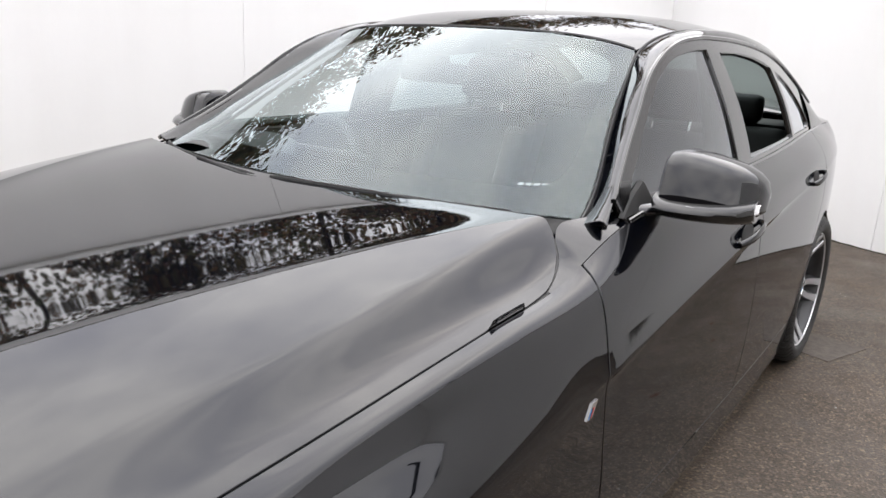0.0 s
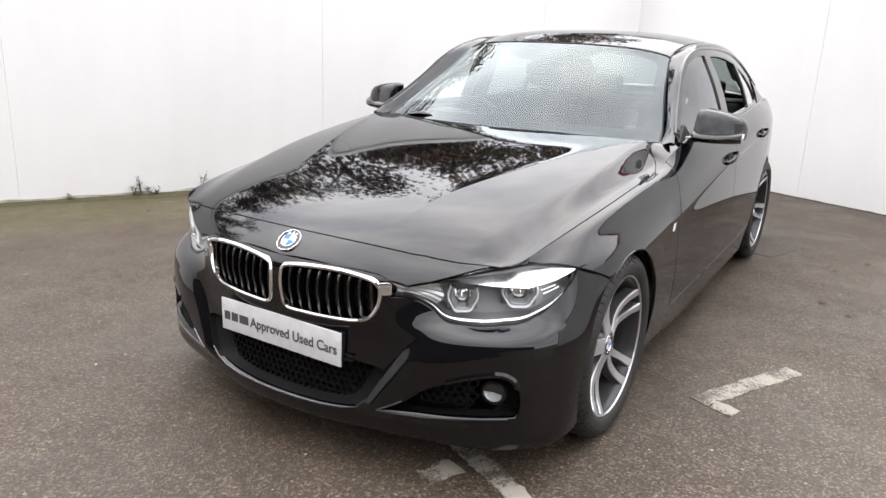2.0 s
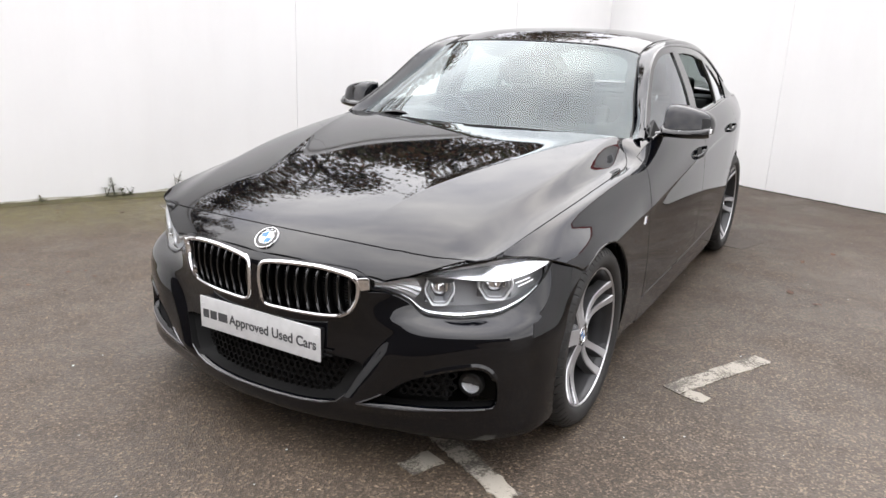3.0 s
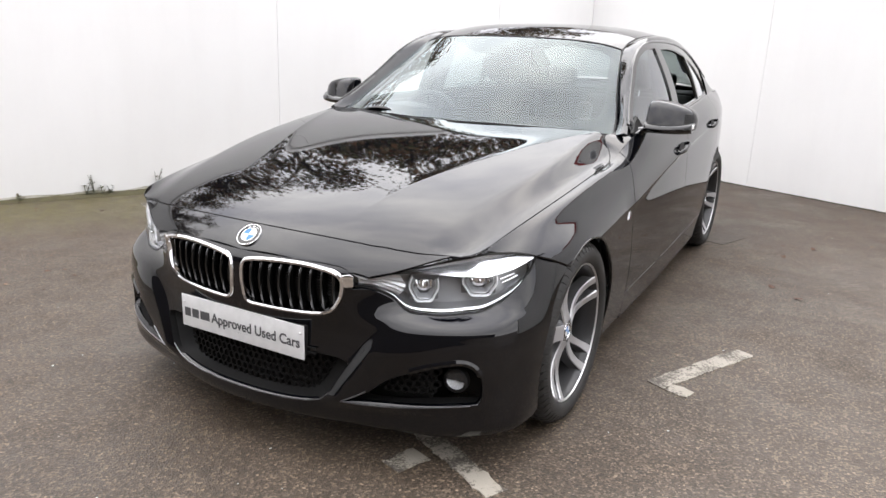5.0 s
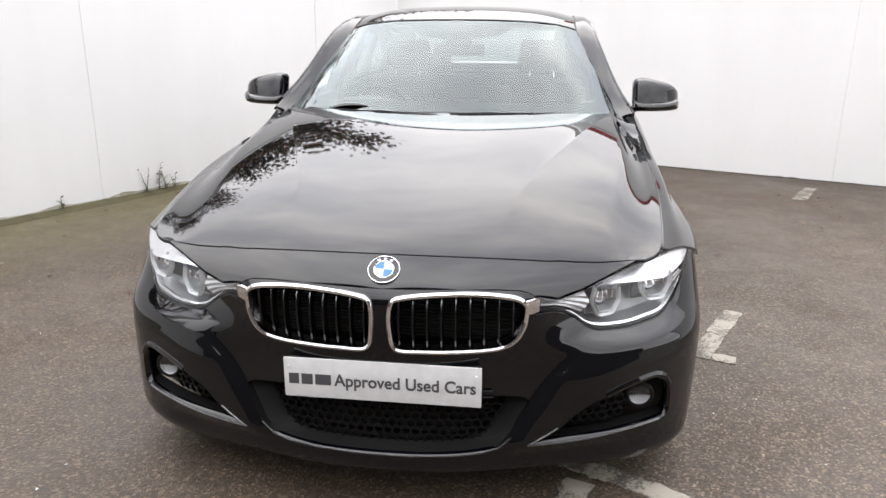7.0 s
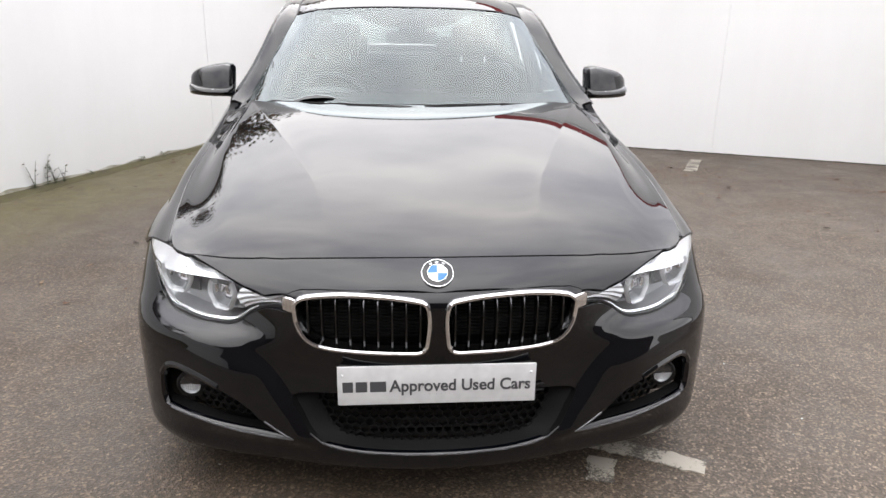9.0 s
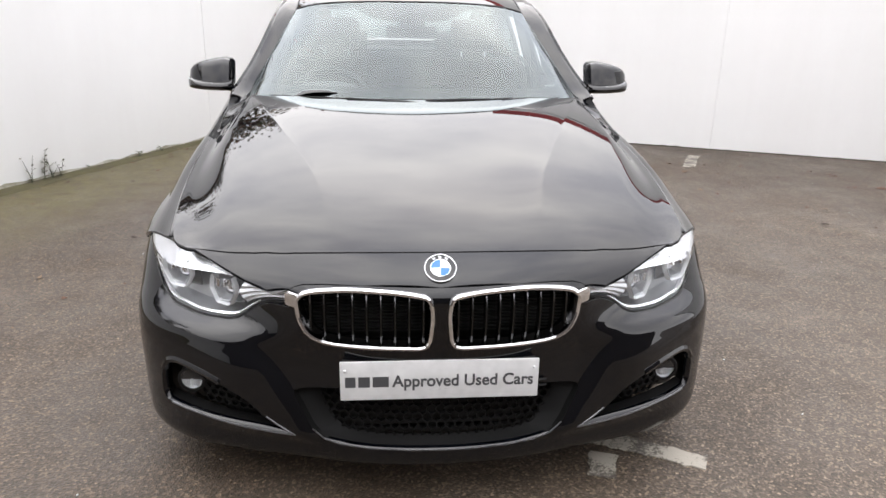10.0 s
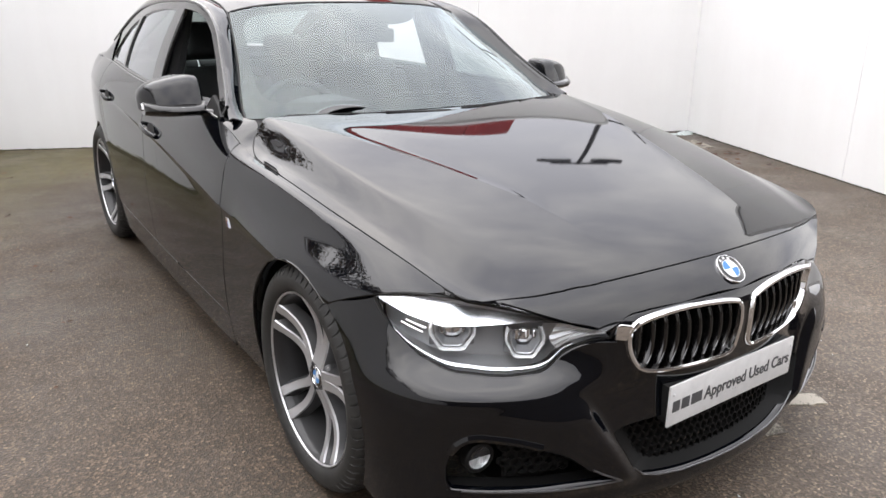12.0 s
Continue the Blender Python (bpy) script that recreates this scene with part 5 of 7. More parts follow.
def lamp_point(t, x, deep=0.0):
    """On the lamp's lens; deep moves it back into the lamp."""
    p = LAMP.at(t, x)
    return Vector((p[0] - 0.25 * deep, p[1] + deep, p[2]))


def mirror_mesh(ob, sgn):
    if sgn < 0:
        ob.data.transform(Matrix.Diagonal((-1, 1, 1, 1)))
        ob.data.flip_normals()
    return ob


def build_headlamp(sgn):
    bm = bmesh.new()
    # bowl: from the rim back
    rows = []
    for t, deep in ((0, 0.001), (0.012, 0.045), (0.35, 0.075), (1.5, 0.080), (2.6, 0.065), (2.97, 0.030), (3, 0.001)):
        rows.append([lamp_point(t, x, deep * min(1, (LAMP_UP(x)[2] - LAMP_LOW(x)[2]) / 0.09)) for x in XS])
    grid_skin(bm, rows)
    bmesh.ops.recalc_face_normals(bm, faces=bm.faces)
    lamp = mirror_mesh(part("headlight", bm, LAMPGREY, car, "clear headlight with two bright light rings and a white brow"), sgn)
    # seal round the lens
    bm = bmesh.new()
    ring = [lamp_point(0, x) for x in XS] + [lamp_point(3, x) for x in XS[::-1]]
    tube(bm, ring + ring[:1], 0.0035, 6, caps=False)
    mirror_mesh(part("lamp_seal", bm, SEAL, lamp), sgn)
    # brow: bright strip under the upper edge
    xs = np.linspace(0.395, 0.818, 40)
    depth = np.interp(xs, [0.395, 0.50, 0.57, 0.66, 0.73, 0.79, 0.818], [0.16, 0.20, 0.40, 0.85, 1.15, 1.1, 0.8])
    def ledge(xs, low, high, deep, slope=0.95, curl=0.1, n=6):
        """A bright ledge between two lines of the lens, leaning back towards its upper edge."""
        b_ = bmesh.new()
        rows = []
        for j in range(n + 1):
            f = j / n
            row = []
            for x, t0, t1 in zip(xs, low, high):
                h = LAMP.at(t1, x)[2] - LAMP.at(t0, x)[2]
                row.append(lamp_point(t0 + (t1 - t0) * f, x, deep + slope * h * (f + curl * math.sin(math.pi * f))))
            rows.append(row)
        rows.insert(0, [lamp_point(t0 + 0.05, x, deep + 0.02) for x, t0 in zip(xs, low)])
        grid_skin(b_, rows)
        bmesh.ops.recalc_face_normals(b_, faces=b_.faces)
        return b_

    mirror_mesh(part("brow", ledge(xs, 0.04 + depth, 0.04 + 0 * depth, 0.002, 0.52), BRIGHTWORK, lamp, "bright reflector strip"), sgn)
    # lower bright lines
    xs = np.concatenate([np.linspace(0.470, 0.74, 34), np.linspace(0.752, 0.815, 12)])
    for t0, t1, nm, d0 in ((2.80, 2.69, "lower_guide", 0.006),):
        mirror_mesh(part(nm, ledge(xs, t0 + 0 * xs, t1 + 0 * xs, d0), CHROME, lamp, "bright lower light line"), sgn)
    # painted ledge from the bumper's edge to the lamp
    bm = bmesh.new()
    xs = np.concatenate([np.linspace(0.40, 0.74, 36), np.linspace(0.755, 0.812, 8)])
    edge = [NOSE.at(*nose_x(x, float(LAMP_LOW(x)[2]) - 0.0040)) for x in xs]
    foot = [LAMP_LOW(x) + np.array((-0.001, -0.001, -0.001)) for x in xs]
    grid_skin(bm, [[Vector(a_ + (b_ - a_) * f + np.array((0, 0, 0.0015 * math.sin(math.pi * f)))) for a_, b_ in zip(edge, foot)] for f in (0.0, 0.2, 0.5, 0.8, 1.0)])
    bmesh.ops.recalc_face_normals(bm, faces=bm.faces)
    mirror_mesh(part("lamp_ledge", bm, PAINT, bumper), sgn)
    # pale ribbed panel towards the grille
    bm = bmesh.new()
    rows = [[lamp_point(t, x, 0.010 + 0.004 * (k % 2)) for x in np.linspace(0.397, 0.525 - 0.02 * abs(t - 1.3), 14)] for k, t in enumerate(np.linspace(0.45, 2.35, 9))]
    grid_skin(bm, rows)
    bmesh.ops.recalc_face_normals(bm, faces=bm.faces)
    mirror_mesh(part("wedge_panel", bm, LAMPBOWL, lamp, "ribbed pale grey panel"), sgn)
    # two projectors with angular rings
    for cx, w, t0 in ((0.572, 0.046, 1.50), (0.712, 0.054, 1.52)):
        c = lamp_point(t0, cx, 0.018)
        m = Matrix.Translation(c) @ pose(0, 0, 0, 0, 0, 32)
        shape = [(-0.80, 1.0), (-1.0, 0.35), (-0.98, -0.05), (-0.55, -0.90), (-0.36, -1.0), (0.42, -0.98), (0.60, -0.86), (0.99, -0.02), (1.0, 0.40), (0.86, 1.0)]
        hgt = 0.042
        line = dense([(a_ * w, 0.0, b_ * hgt) for a_, b_ in shape], 0.006, False)

        def ribbon(*steps):
            b_ = bmesh.new()
            grid_skin(b_, [[m @ Vector((p[0] * k, dep, p[2] * k)) for p in line] for k, dep in steps])
            bmesh.ops.recalc_face_normals(b_, faces=b_.faces)
            return b_

        ring = mirror_mesh(part("light_ring", ribbon((1.02, 0.012), (1.0, 0.0), (0.95, -0.003), (0.90, 0.0), (0.87, 0.010)), LAMPWHITE, lamp), sgn)
        mirror_mesh(part("inner_ring", ribbon((0.86, 0.012), (0.80, 0.012), (0.74, 0.004), (0.69, 0.006), (0.66, 0.018), (0.5, 0.030)), LAMPGREY, lamp), sgn)
        bm = bmesh.new()
        geo = bmesh.ops.create_uvsphere(bm, u_segments=20, v_segments=12, radius=w * 0.50)
        bmesh.ops.transform(bm, matrix=m @ pose(0, 0.030, 0.006) @ Matrix.Diagonal((1, 0.5, 0.85, 1)), verts=geo["verts"])
        mirror_mesh(part("projector_lens", bm, CHROME, lamp), sgn)
        r_ = random.Random(int(cx * 1000))
        for j in range(5):
            bm = bmesh.new()
            x0 = -w * 0.56 + j * w * 0.22
            box(bm, (x0, 0.010, 0.002 + 0.006 * r_.random()), (x0 + w * 0.17, 0.018, 0.026 + 0.006 * r_.random()), 0.003, m @ pose(0, 0, 0, r_.uniform(-25, 5), 0, r_.uniform(-20, 20)))
            mirror_mesh(part("light_facet", bm, CHROME, lamp), sgn)
        bm = bmesh.new()
        box(bm, (-w * 0.98, 0.034, -hgt), (w * 0.98, 0.040, hgt), 0.003, m)
        mirror_mesh(part("projector_back", bm, LAMPDARK, lamp), sgn)
    # outer bright lines
    bm = bmesh.new()
    for t, x0, x1 in ((1.5, 0.755, 0.782), (1.75, 0.760, 0.788)):
        tube(bm, [lamp_point(t, x, 0.012) for x in np.linspace(x0, x1, 4)], 0.0035, 6)
    mirror_mesh(part("side_guide", bm, CHROME, lamp), sgn)
    me = sheet(LAMP, [(0.0, x) for x in XS] + [(3.0, x) for x in XS[::-1]], unit=0.03, step=0.012, thick=0, side=sgn, out=(0.4, 0.0, 0.6))
    part_mesh("lens", me, LENS, lamp)


for s, _ in SIDES:
    build_headlamp(s)


# -- wheels: five twin spokes --
def wheel_meshes():
    tyre_profile = [(-0.010, 0.2485), (-0.002, 0.2525), (0.006, 0.258), (0.0125, 0.267), (0.0155, 0.281), (0.0145, 0.297), (0.006, 0.312), (-0.004, 0.3215), (-0.014, 0.3275), (-0.024, 0.3305), (-0.040, 0.3318), (-0.050, 0.332), (-0.052, 0.325), (-0.060, 0.325), (-0.062, 0.332), (-0.095, 0.3325), (-0.097, 0.325), (-0.105, 0.325), (-0.107, 0.3325), (-0.150, 0.332), (-0.17, 0.331), (-0.190, 0.324), (-0.205, 0.305), (-0.212, 0.275), (-0.205, 0.26), (-0.19, 0.2485)]
    bm = bmesh.new()
    blocks, rings = 64, []
    steps = blocks * 5
    for k in range(steps):
        a = 2 * math.pi * (k // 5 + (0.0, 0.03, 0.20, 0.23, 0.6)[k % 5]) / blocks
        cut = 0.007 if k % 5 in (1, 2) else 0.0
        ring = []
        for i, (p, r) in enumerate(tyre_profile):
            d = cut * (0.6 if i == 6 else 1.0) if 6 <= i <= 11 or 14 <= i <= 15 else 0
            skew = 0.03 * (p + 0.05) / 0.05 * (1 if i < 13 else -1) if i > 6 else 0
            ring.append(bm.verts.new((p - 0.4 * d, (r - d) * math.cos(a + skew), (r - d) * math.sin(a + skew))))
        rings.append(ring)
    for k in range(steps):
        a, b = rings[k], rings[(k + 1) % steps]
        for i in range(len(a) - 1):
            bm.faces.new((a[i], a[i + 1], b[i + 1], b[i]))
    bmesh.ops.recalc_face_normals(bm, faces=bm.faces)
    tyre = bpy.data.meshes.new("tyre")
    bm.to_mesh(tyre)
    bm.free()

    def mesh_of(bm_, name):
        me = bpy.data.meshes.new(name)
        bm_.to_mesh(me)
        bm_.free()
        return me

    rim = mesh_of(lathe([(-0.003, 0.2450), (-0.010, 0.2385), (-0.028, 0.2345), (-0.06, 0.229), (-0.12, 0.223), (-0.19, 0.232), (-0.20, 0.245), (-0.205, 0.250)], 96), "rim")
    lip = mesh_of(lathe([(-0.010, 0.2510), (0.000, 0.2520), (0.0020, 0.2508), (0.0015, 0.2480), (-0.003, 0.2462), (-0.010, 0.2440)], 96), "rim_lip")
    disc = mesh_of(lathe([(-0.115, 0.07), (-0.115, 0.17), (-0.14, 0.17), (-0.14, 0.07), (-0.115, 0.07)], 64), "brake_disc")
    hub = mesh_of(lathe([(-0.10, 0.068), (-0.055, 0.066), (-0.040, 0.060), (-0.034, 0.050), (-0.032, 0.036), (-0.036, 0.034)], 48), "hub")
    # one spoke: curved bar, bright face, grey flanks
    spokes = []
    for sgn in (1, -1):
        bm = bmesh.new()
        rows = []
        for j in range(21):
            f = j / 20
            r = 0.040 + f * (0.2445 - 0.040)
            off = 0.0125 + 0.026 * f ** 1.25 - 0.0035 * math.sin(2 * math.pi * f)
            w = 0.0122 + 0.0025 * (1 - f) ** 2 + 0.0035 * max(0, f - 0.8) / 0.2
            deep = -0.028 - 0.016 * math.sin(math.pi * min(1, f * 1.05)) + 0.027 * f ** 3
            ang = math.asin(min(0.9, off / r)) * sgn
            c, s_ = math.cos(ang), math.sin(ang)
            mid = Vector((deep, -r * s_, r * c))
            side_v = Vector((0, 1, 0))
            under = 0.050 - 0.014 * f
            rows.append([mid + side_v * -w * 1.75 + Vector((-under, 0, 0)), mid + side_v * -w * 1.12 + Vector((-0.006, 0, 0)), mid + side_v * -(w - 0.0004), mid + side_v * (w - 0.0004) + Vector((-0.0015, 0, 0)), mid + side_v * w * 1.12 + Vector((-0.006, 0, 0)), mid + side_v * w * 1.75 + Vector((-under, 0, 0))])
        vs = [[bm.verts.new(p) for p in r] for r in rows]
        for a, b in zip(vs, vs[1:]):
            for k in range(5):
                f_ = bm.faces.new((a[k], a[k + 1], b[k + 1], b[k]))
                f_.material_index = (0, 2, 1, 2, 0)[k]
        bmesh.ops.recalc_face_normals(bm, faces=bm.faces)
        me = mesh_of(bm, "spoke")
        # outward faces look to +x
        if sum(p.normal.x for p in me.polygons if p.material_index == 1) < 0:
            me.flip_normals()
        for mat in (ALLOYGREY, MACHINED, RIMEDGE):
            me.materials.append(mat)
        spokes.append(me)
    bm = bmesh.new()
    rows = []
    for k in range(13):
        a = radians(-38 + 76 * k / 12 + 90)
        rows.append([Vector((x, r * math.cos(a), r * math.sin(a))) for x, r in ((-0.095, 0.125), (-0.088, 0.135), (-0.085, 0.18), (-0.10, 0.195), (-0.15, 0.195))])
    grid_skin(bm, rows)
    bmesh.ops.recalc_face_normals(bm, faces=bm.faces)
    caliper = mesh_of(bm, "brake_caliper")
    bolt = mesh_of(lathe([(-0.06, 0.011), (-0.046, 0.011), (-0.044, 0.009), (-0.044, 0.0)], 12), "wheel_bolt")
    return tyre, rim, lip, disc, hub, spokes, caliper, bolt


WM = wheel_meshes()


def build_wheel(x, y, sgn, spin, front):
    tyre, rim, lip, disc, hub, spokes, caliper, bolt = WM
    turn = pose(0, 0, 0, 0, 0, 0 if sgn > 0 else 180) @ pose(0, 0, 0, spin, 0, 0)
    wheel = empty("wheel", (x * sgn, y, HUB_Z + 0.004), car)
    wheel["label"] = "two-tone alloy wheel with five twin spokes"
    for me, mat, nm in ((tyre, RUBBER, "tyre"), (rim, BARREL, "rim"), (lip, RIMEDGE, "rim_lip"), (disc, STEEL, "brake_disc"), (hub, ALLOYGREY, "hub")):
        ob = part_mesh(nm, me, mat, wheel, smooth=True)
        ob.matrix_basis = turn
    cal = part_mesh("brake_caliper", caliper, DARKIRON, wheel, smooth=True)
    cal.matrix_basis = pose(0, 0, 0, 0, 0, 0 if sgn > 0 else 180) @ pose(0, 0, 0, 80 if sgn > 0 else -80, 0, 0)
    for k in range(5):
        for me in spokes:
            ob = part_mesh("spoke", me, MACHINED, wheel, smooth=True)
            ob.matrix_basis = turn @ pose(0, 0, 0, 72 * k, 0, 0)
        ob = part_mesh("wheel_bolt", bolt, STEEL, wheel, smooth=True)
        a = radians(72 * k + 36 + 90)
        ob.matrix_basis = turn @ pose(0, 0.052 * math.cos(a), 0.052 * math.sin(a))
    roundel((-0.036 * sgn + sgn * 0.004, 0, 0), (sgn, 0, 0), 0.034, wheel, "hub_cap")


build_wheel(0.866, 0.0, 1, 10, True)
build_wheel(0.866, 0.0, -1, -11, True)
build_wheel(0.832, AXLE, 1, 40, False)
build_wheel(0.832, AXLE, -1, 30, False)

# wheel housings, floor pan and closing panels
for y0 in (0.0, AXLE):
    for s, _ in SIDES:
        bm = bmesh.new()
        rows = []
        for k in range(25):
            a = radians(-25 + 230 * k / 24)
            rows.append([Vector((s * x, y0 + r * math.cos(a), HUB_Z + r * math.sin(a))) for x, r in ((0.862 if y0 < 1 else 0.820, ARCH_R - 0.001), (0.85 if y0 < 1 else 0.81, ARCH_R + 0.012), (0.78, ARCH_R + 0.02), (0.58, ARCH_R + 0.02))])
        grid_skin(bm, rows)
        part("wheel_liner", bm, PLASTIC, car)
        bm = bmesh.new()
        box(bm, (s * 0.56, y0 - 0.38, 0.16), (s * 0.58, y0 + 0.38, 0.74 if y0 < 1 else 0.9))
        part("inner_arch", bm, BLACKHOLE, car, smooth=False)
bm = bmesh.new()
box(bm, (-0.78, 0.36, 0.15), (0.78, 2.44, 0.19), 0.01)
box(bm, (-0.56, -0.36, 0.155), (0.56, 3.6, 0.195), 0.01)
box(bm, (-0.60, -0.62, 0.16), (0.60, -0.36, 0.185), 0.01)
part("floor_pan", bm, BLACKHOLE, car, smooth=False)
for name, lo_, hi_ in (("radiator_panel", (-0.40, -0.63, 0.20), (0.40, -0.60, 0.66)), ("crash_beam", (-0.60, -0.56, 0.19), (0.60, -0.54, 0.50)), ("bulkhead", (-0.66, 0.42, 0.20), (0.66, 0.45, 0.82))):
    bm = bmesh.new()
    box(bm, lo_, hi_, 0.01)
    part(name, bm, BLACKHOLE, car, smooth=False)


# -- glasshouse: frames, panes, trims --
def cabin_line(*pts):
    return [cabin(y, z) for y, z in pts]


def window_top(y):
    return float(F2(y)[2])


top_pts = [(y, window_top(y) + 0.004) for y in (0.82, 0.87, 0.93, 1.0, 1.05, 1.1, 1.155, 1.2, 1.257, 1.32, 1.377, 1.45, 1.544, 1.65, 1.8, 2.0, 2.2, 2.4, 2.6, 2.75, 2.88)]
belt_pts = [(y, float(S0(y)[2]) - 0.004) for y in (2.90, 2.7, 2.4, 2.1, 1.7, 1.4, 1.1, 0.82)]
PANE_F = [(0.868, 0.985), (0.93, 1.026), (0.995, 1.064), (1.055, 1.110), (1.116, 1.154), (1.21, 1.220), (1.304, 1.264), (1.37, 1.282), (1.438, 1.294), (1.52, 1.302), (1.60, 1.305), (1.60, 0.985)]
PANE_R = [(1.735, 0.992), (1.72, 1.15), (1.70, 1.300), (1.90, 1.302), (2.10, 1.290), (2.22, 1.274), (2.30, 1.258), (2.345, 1.15), (2.375, 1.012)]
PANE_Q = [(2.41, 1.016), (2.385, 1.15), (2.345, 1.248), (2.44, 1.230), (2.55, 1.195), (2.66, 1.14), (2.75, 1.08), (2.78, 1.04), (2.75, 1.024)]


def fit_top(pane, gap=0.022):
    """Keeps a pane under the window line."""
    return [(y, min(z, window_top(y) - gap)) for y, z in pane]


PANES = [fit_top(p) for p in (PANE_F, PANE_R, PANE_Q)]
for s, nm in SIDES:
    outline = cabin_line(*top_pts, *belt_pts)
    fr = part_mesh("window_frame", sheet(CABIN, outline, [cabin_line(*p) for p in PANES], unit=0.22, step=0.03, thick=0.02, side=s, lift=-0.004), GLOSSBLACK, car, "gloss black window surround and pillar covers")
    for k, p in enumerate(PANES):
        # the passenger rear and the driver's front windows are wound down
        if (s > 0 and k == 1) or (s < 0 and k == 0):
            p = [(y, min(z, 1.012)) for y, z in p]
            if k == 1:
                p = [(1.735, 0.992), (1.734, 1.006), (2.37, 1.020), (2.375, 1.012)]
            else:
                p = [(0.868, 0.985), (0.885, 1.002), (1.60, 1.002), (1.60, 0.985)]
        part_mesh("side_window", sheet(CABIN, cabin_line(*p), unit=0.22, step=0.04, thick=0.003, side=s, lift=-0.012), SIDEGLASS, fr)
    # waist and roof trim strips
    bm = bmesh.new()
    tube(bm, [(s * (float(S0(y)[0]) + 0.001), y, float(S0(y)[2]) + 0.001) for y in np.linspace(0.82, 2.98, 40)], 0.0055, 8)
    part("waist_trim", bm, GLOSSBLACK, car)
    bm = bmesh.new()
    tube(bm, [(s * (float(F2(y)[0]) + 0.001), y, float(F2(y)[2])) for y in np.linspace(0.80, 2.96, 50)], 0.006, 8)
    part("window_trim", bm, GLOSSBLACK, car)
    # roof gutter and screen seals
    bm = bmesh.new()
    tube(bm, [(s * (float(F0(y)[0]) - 0.003), y, float(F0(y)[2]) + 0.001) for y in np.linspace(0.76, 2.78, 50)], 0.0032, 6)
    part("roof_seal", bm, SEAL, car)
    # mirror triangle
    bm = bmesh.new()
    m0 = [CABIN.at(*cabin(y, z)) for y, z in ((0.80, 0.955), (0.96, 0.962), (0.955, 1.012), (0.87, 0.984))]
    vs = [bm.verts.new((s * (p[0] + 0.001), p[1], p[2])) for p in m0]
    bm.faces.new(vs if s > 0 else vs[::-1])
    geo = bmesh.ops.extrude_face_region(bm, geom=bm.faces[:])
    bmesh.ops.translate(bm, vec=(-s * 0.012, 0, 0), verts=[v for v in geo["geom"] if isinstance(v, bmesh.types.BMVert)])
    bmesh.ops.recalc_face_normals(bm, faces=bm.faces)
    part("mirror_sail", bm, PLASTIC, car)

# black ceramic border of the windscreen, and header gap
border_out = both([(t, 0.968 - 0.0025 * t * t) for t in np.linspace(0, 2.97, 8)] + [(2.97, z) for z in np.linspace(0.96, 1.285, 12)] + [(t, 1.331 - 0.0048 * t * t) for t in np.linspace(2.95, 0, 8)])
inner_half = [(t, 1.006 - 0.002 * t * t) for t in np.linspace(0, 2.0, 6)] + [(2.25, 1.003), (2.42, 1.016), (2.54, 1.045), (2.60, 1.085)] + [(2.62, z) for z in np.linspace(1.12, 1.215, 5)] + [(2.59, 1.243), (2.46, 1.264), (2.0, 1.286), (1.0, 1.302), (0.85, 1.300), (0.70, 1.278), (0.55, 1.264), (0.3, 1.252), (0.0, 1.250)]
part_mesh("screen_border", sheet(SCREEN, border_out, [both(inner_half)], unit=0.24, step=0.05, thick=0, lift=-0.004), FRIT, car, "black printed border of the windscreen")
bm = bmesh.new()
tube(bm, [tuple(SCREEN.at(t, 1.334 - 0.0048 * t * t)) for t in np.linspace(-2.95, 2.95, 40)], 0.0045, 6)
part("header_seal", bm, SEAL, car)
# scuttle under the screen
bm = bmesh.new()
ts = np.linspace(-2.97, 2.97, 41)
back = [Vector(SCREEN.at(t, 0.964 - 0.0025 * t * t)) for t in ts]
rear_edge = []
for t in ts:
    x = 0.700 * t / 2.97
    p = BONNET.at(*bonnet(x, rear_y(x)))
    rear_edge.append(Vector((p[0], p[1] + 0.006, p[2] - 0.018)))
grid_skin(bm, [[p + Vector((0, -0.004, 0.001)) for p in back], [(a + b) / 2 + Vector((0, 0, -0.010)) for a, b in zip(back, rear_edge)], rear_edge, [p + Vector((0, -0.03, -0.02)) for p in rear_edge]])
bmesh.ops.recalc_face_normals(bm, faces=bm.faces)
part("scuttle", bm, PLASTIC, car)


def build_wiper(x0, x1, pivot_x, z_up):
    """Arm and blade resting at the foot of the screen."""
    def on(x, z, lift):
        t = float(SCREEN.inv(0, x, z))
        n = SCREEN.normal(t, z)
        n = n if n[2] > 0 else -n
        return Vector(SCREEN.at(t, z) + n * lift)
    wip = empty("wiper", (0, 0, 0), car)
    wip["label"] = "black wiper resting at the foot of the windscreen"
    bm = bmesh.new()
    n = 14
    tube(bm, [on(x0 + (x1 - x0) * k / n, 0.953 + z_up * math.sin(math.pi * k / n * 0.8), 0.008) for k in range(n + 1)], [0.004] + [0.006] * (n - 1) + [0.004], 6)
    part("wiper_blade", bm, PLASTIC, wip)
    bm = bmesh.new()
    mid = x0 + (x1 - x0) * 0.45
    tube(bm, [on(pivot_x, 0.946, 0.006), on(pivot_x * 0.75 + mid * 0.25, 0.947, 0.012), on(mid, 0.955, 0.014)], [0.010, 0.007, 0.005], 8)
    part("wiper_arm", bm, PLASTIC, wip)


build_wiper(-0.02, -0.60, 0.02, 0.004)
build_wiper(0.60, 0.03, 0.62, 0.006)


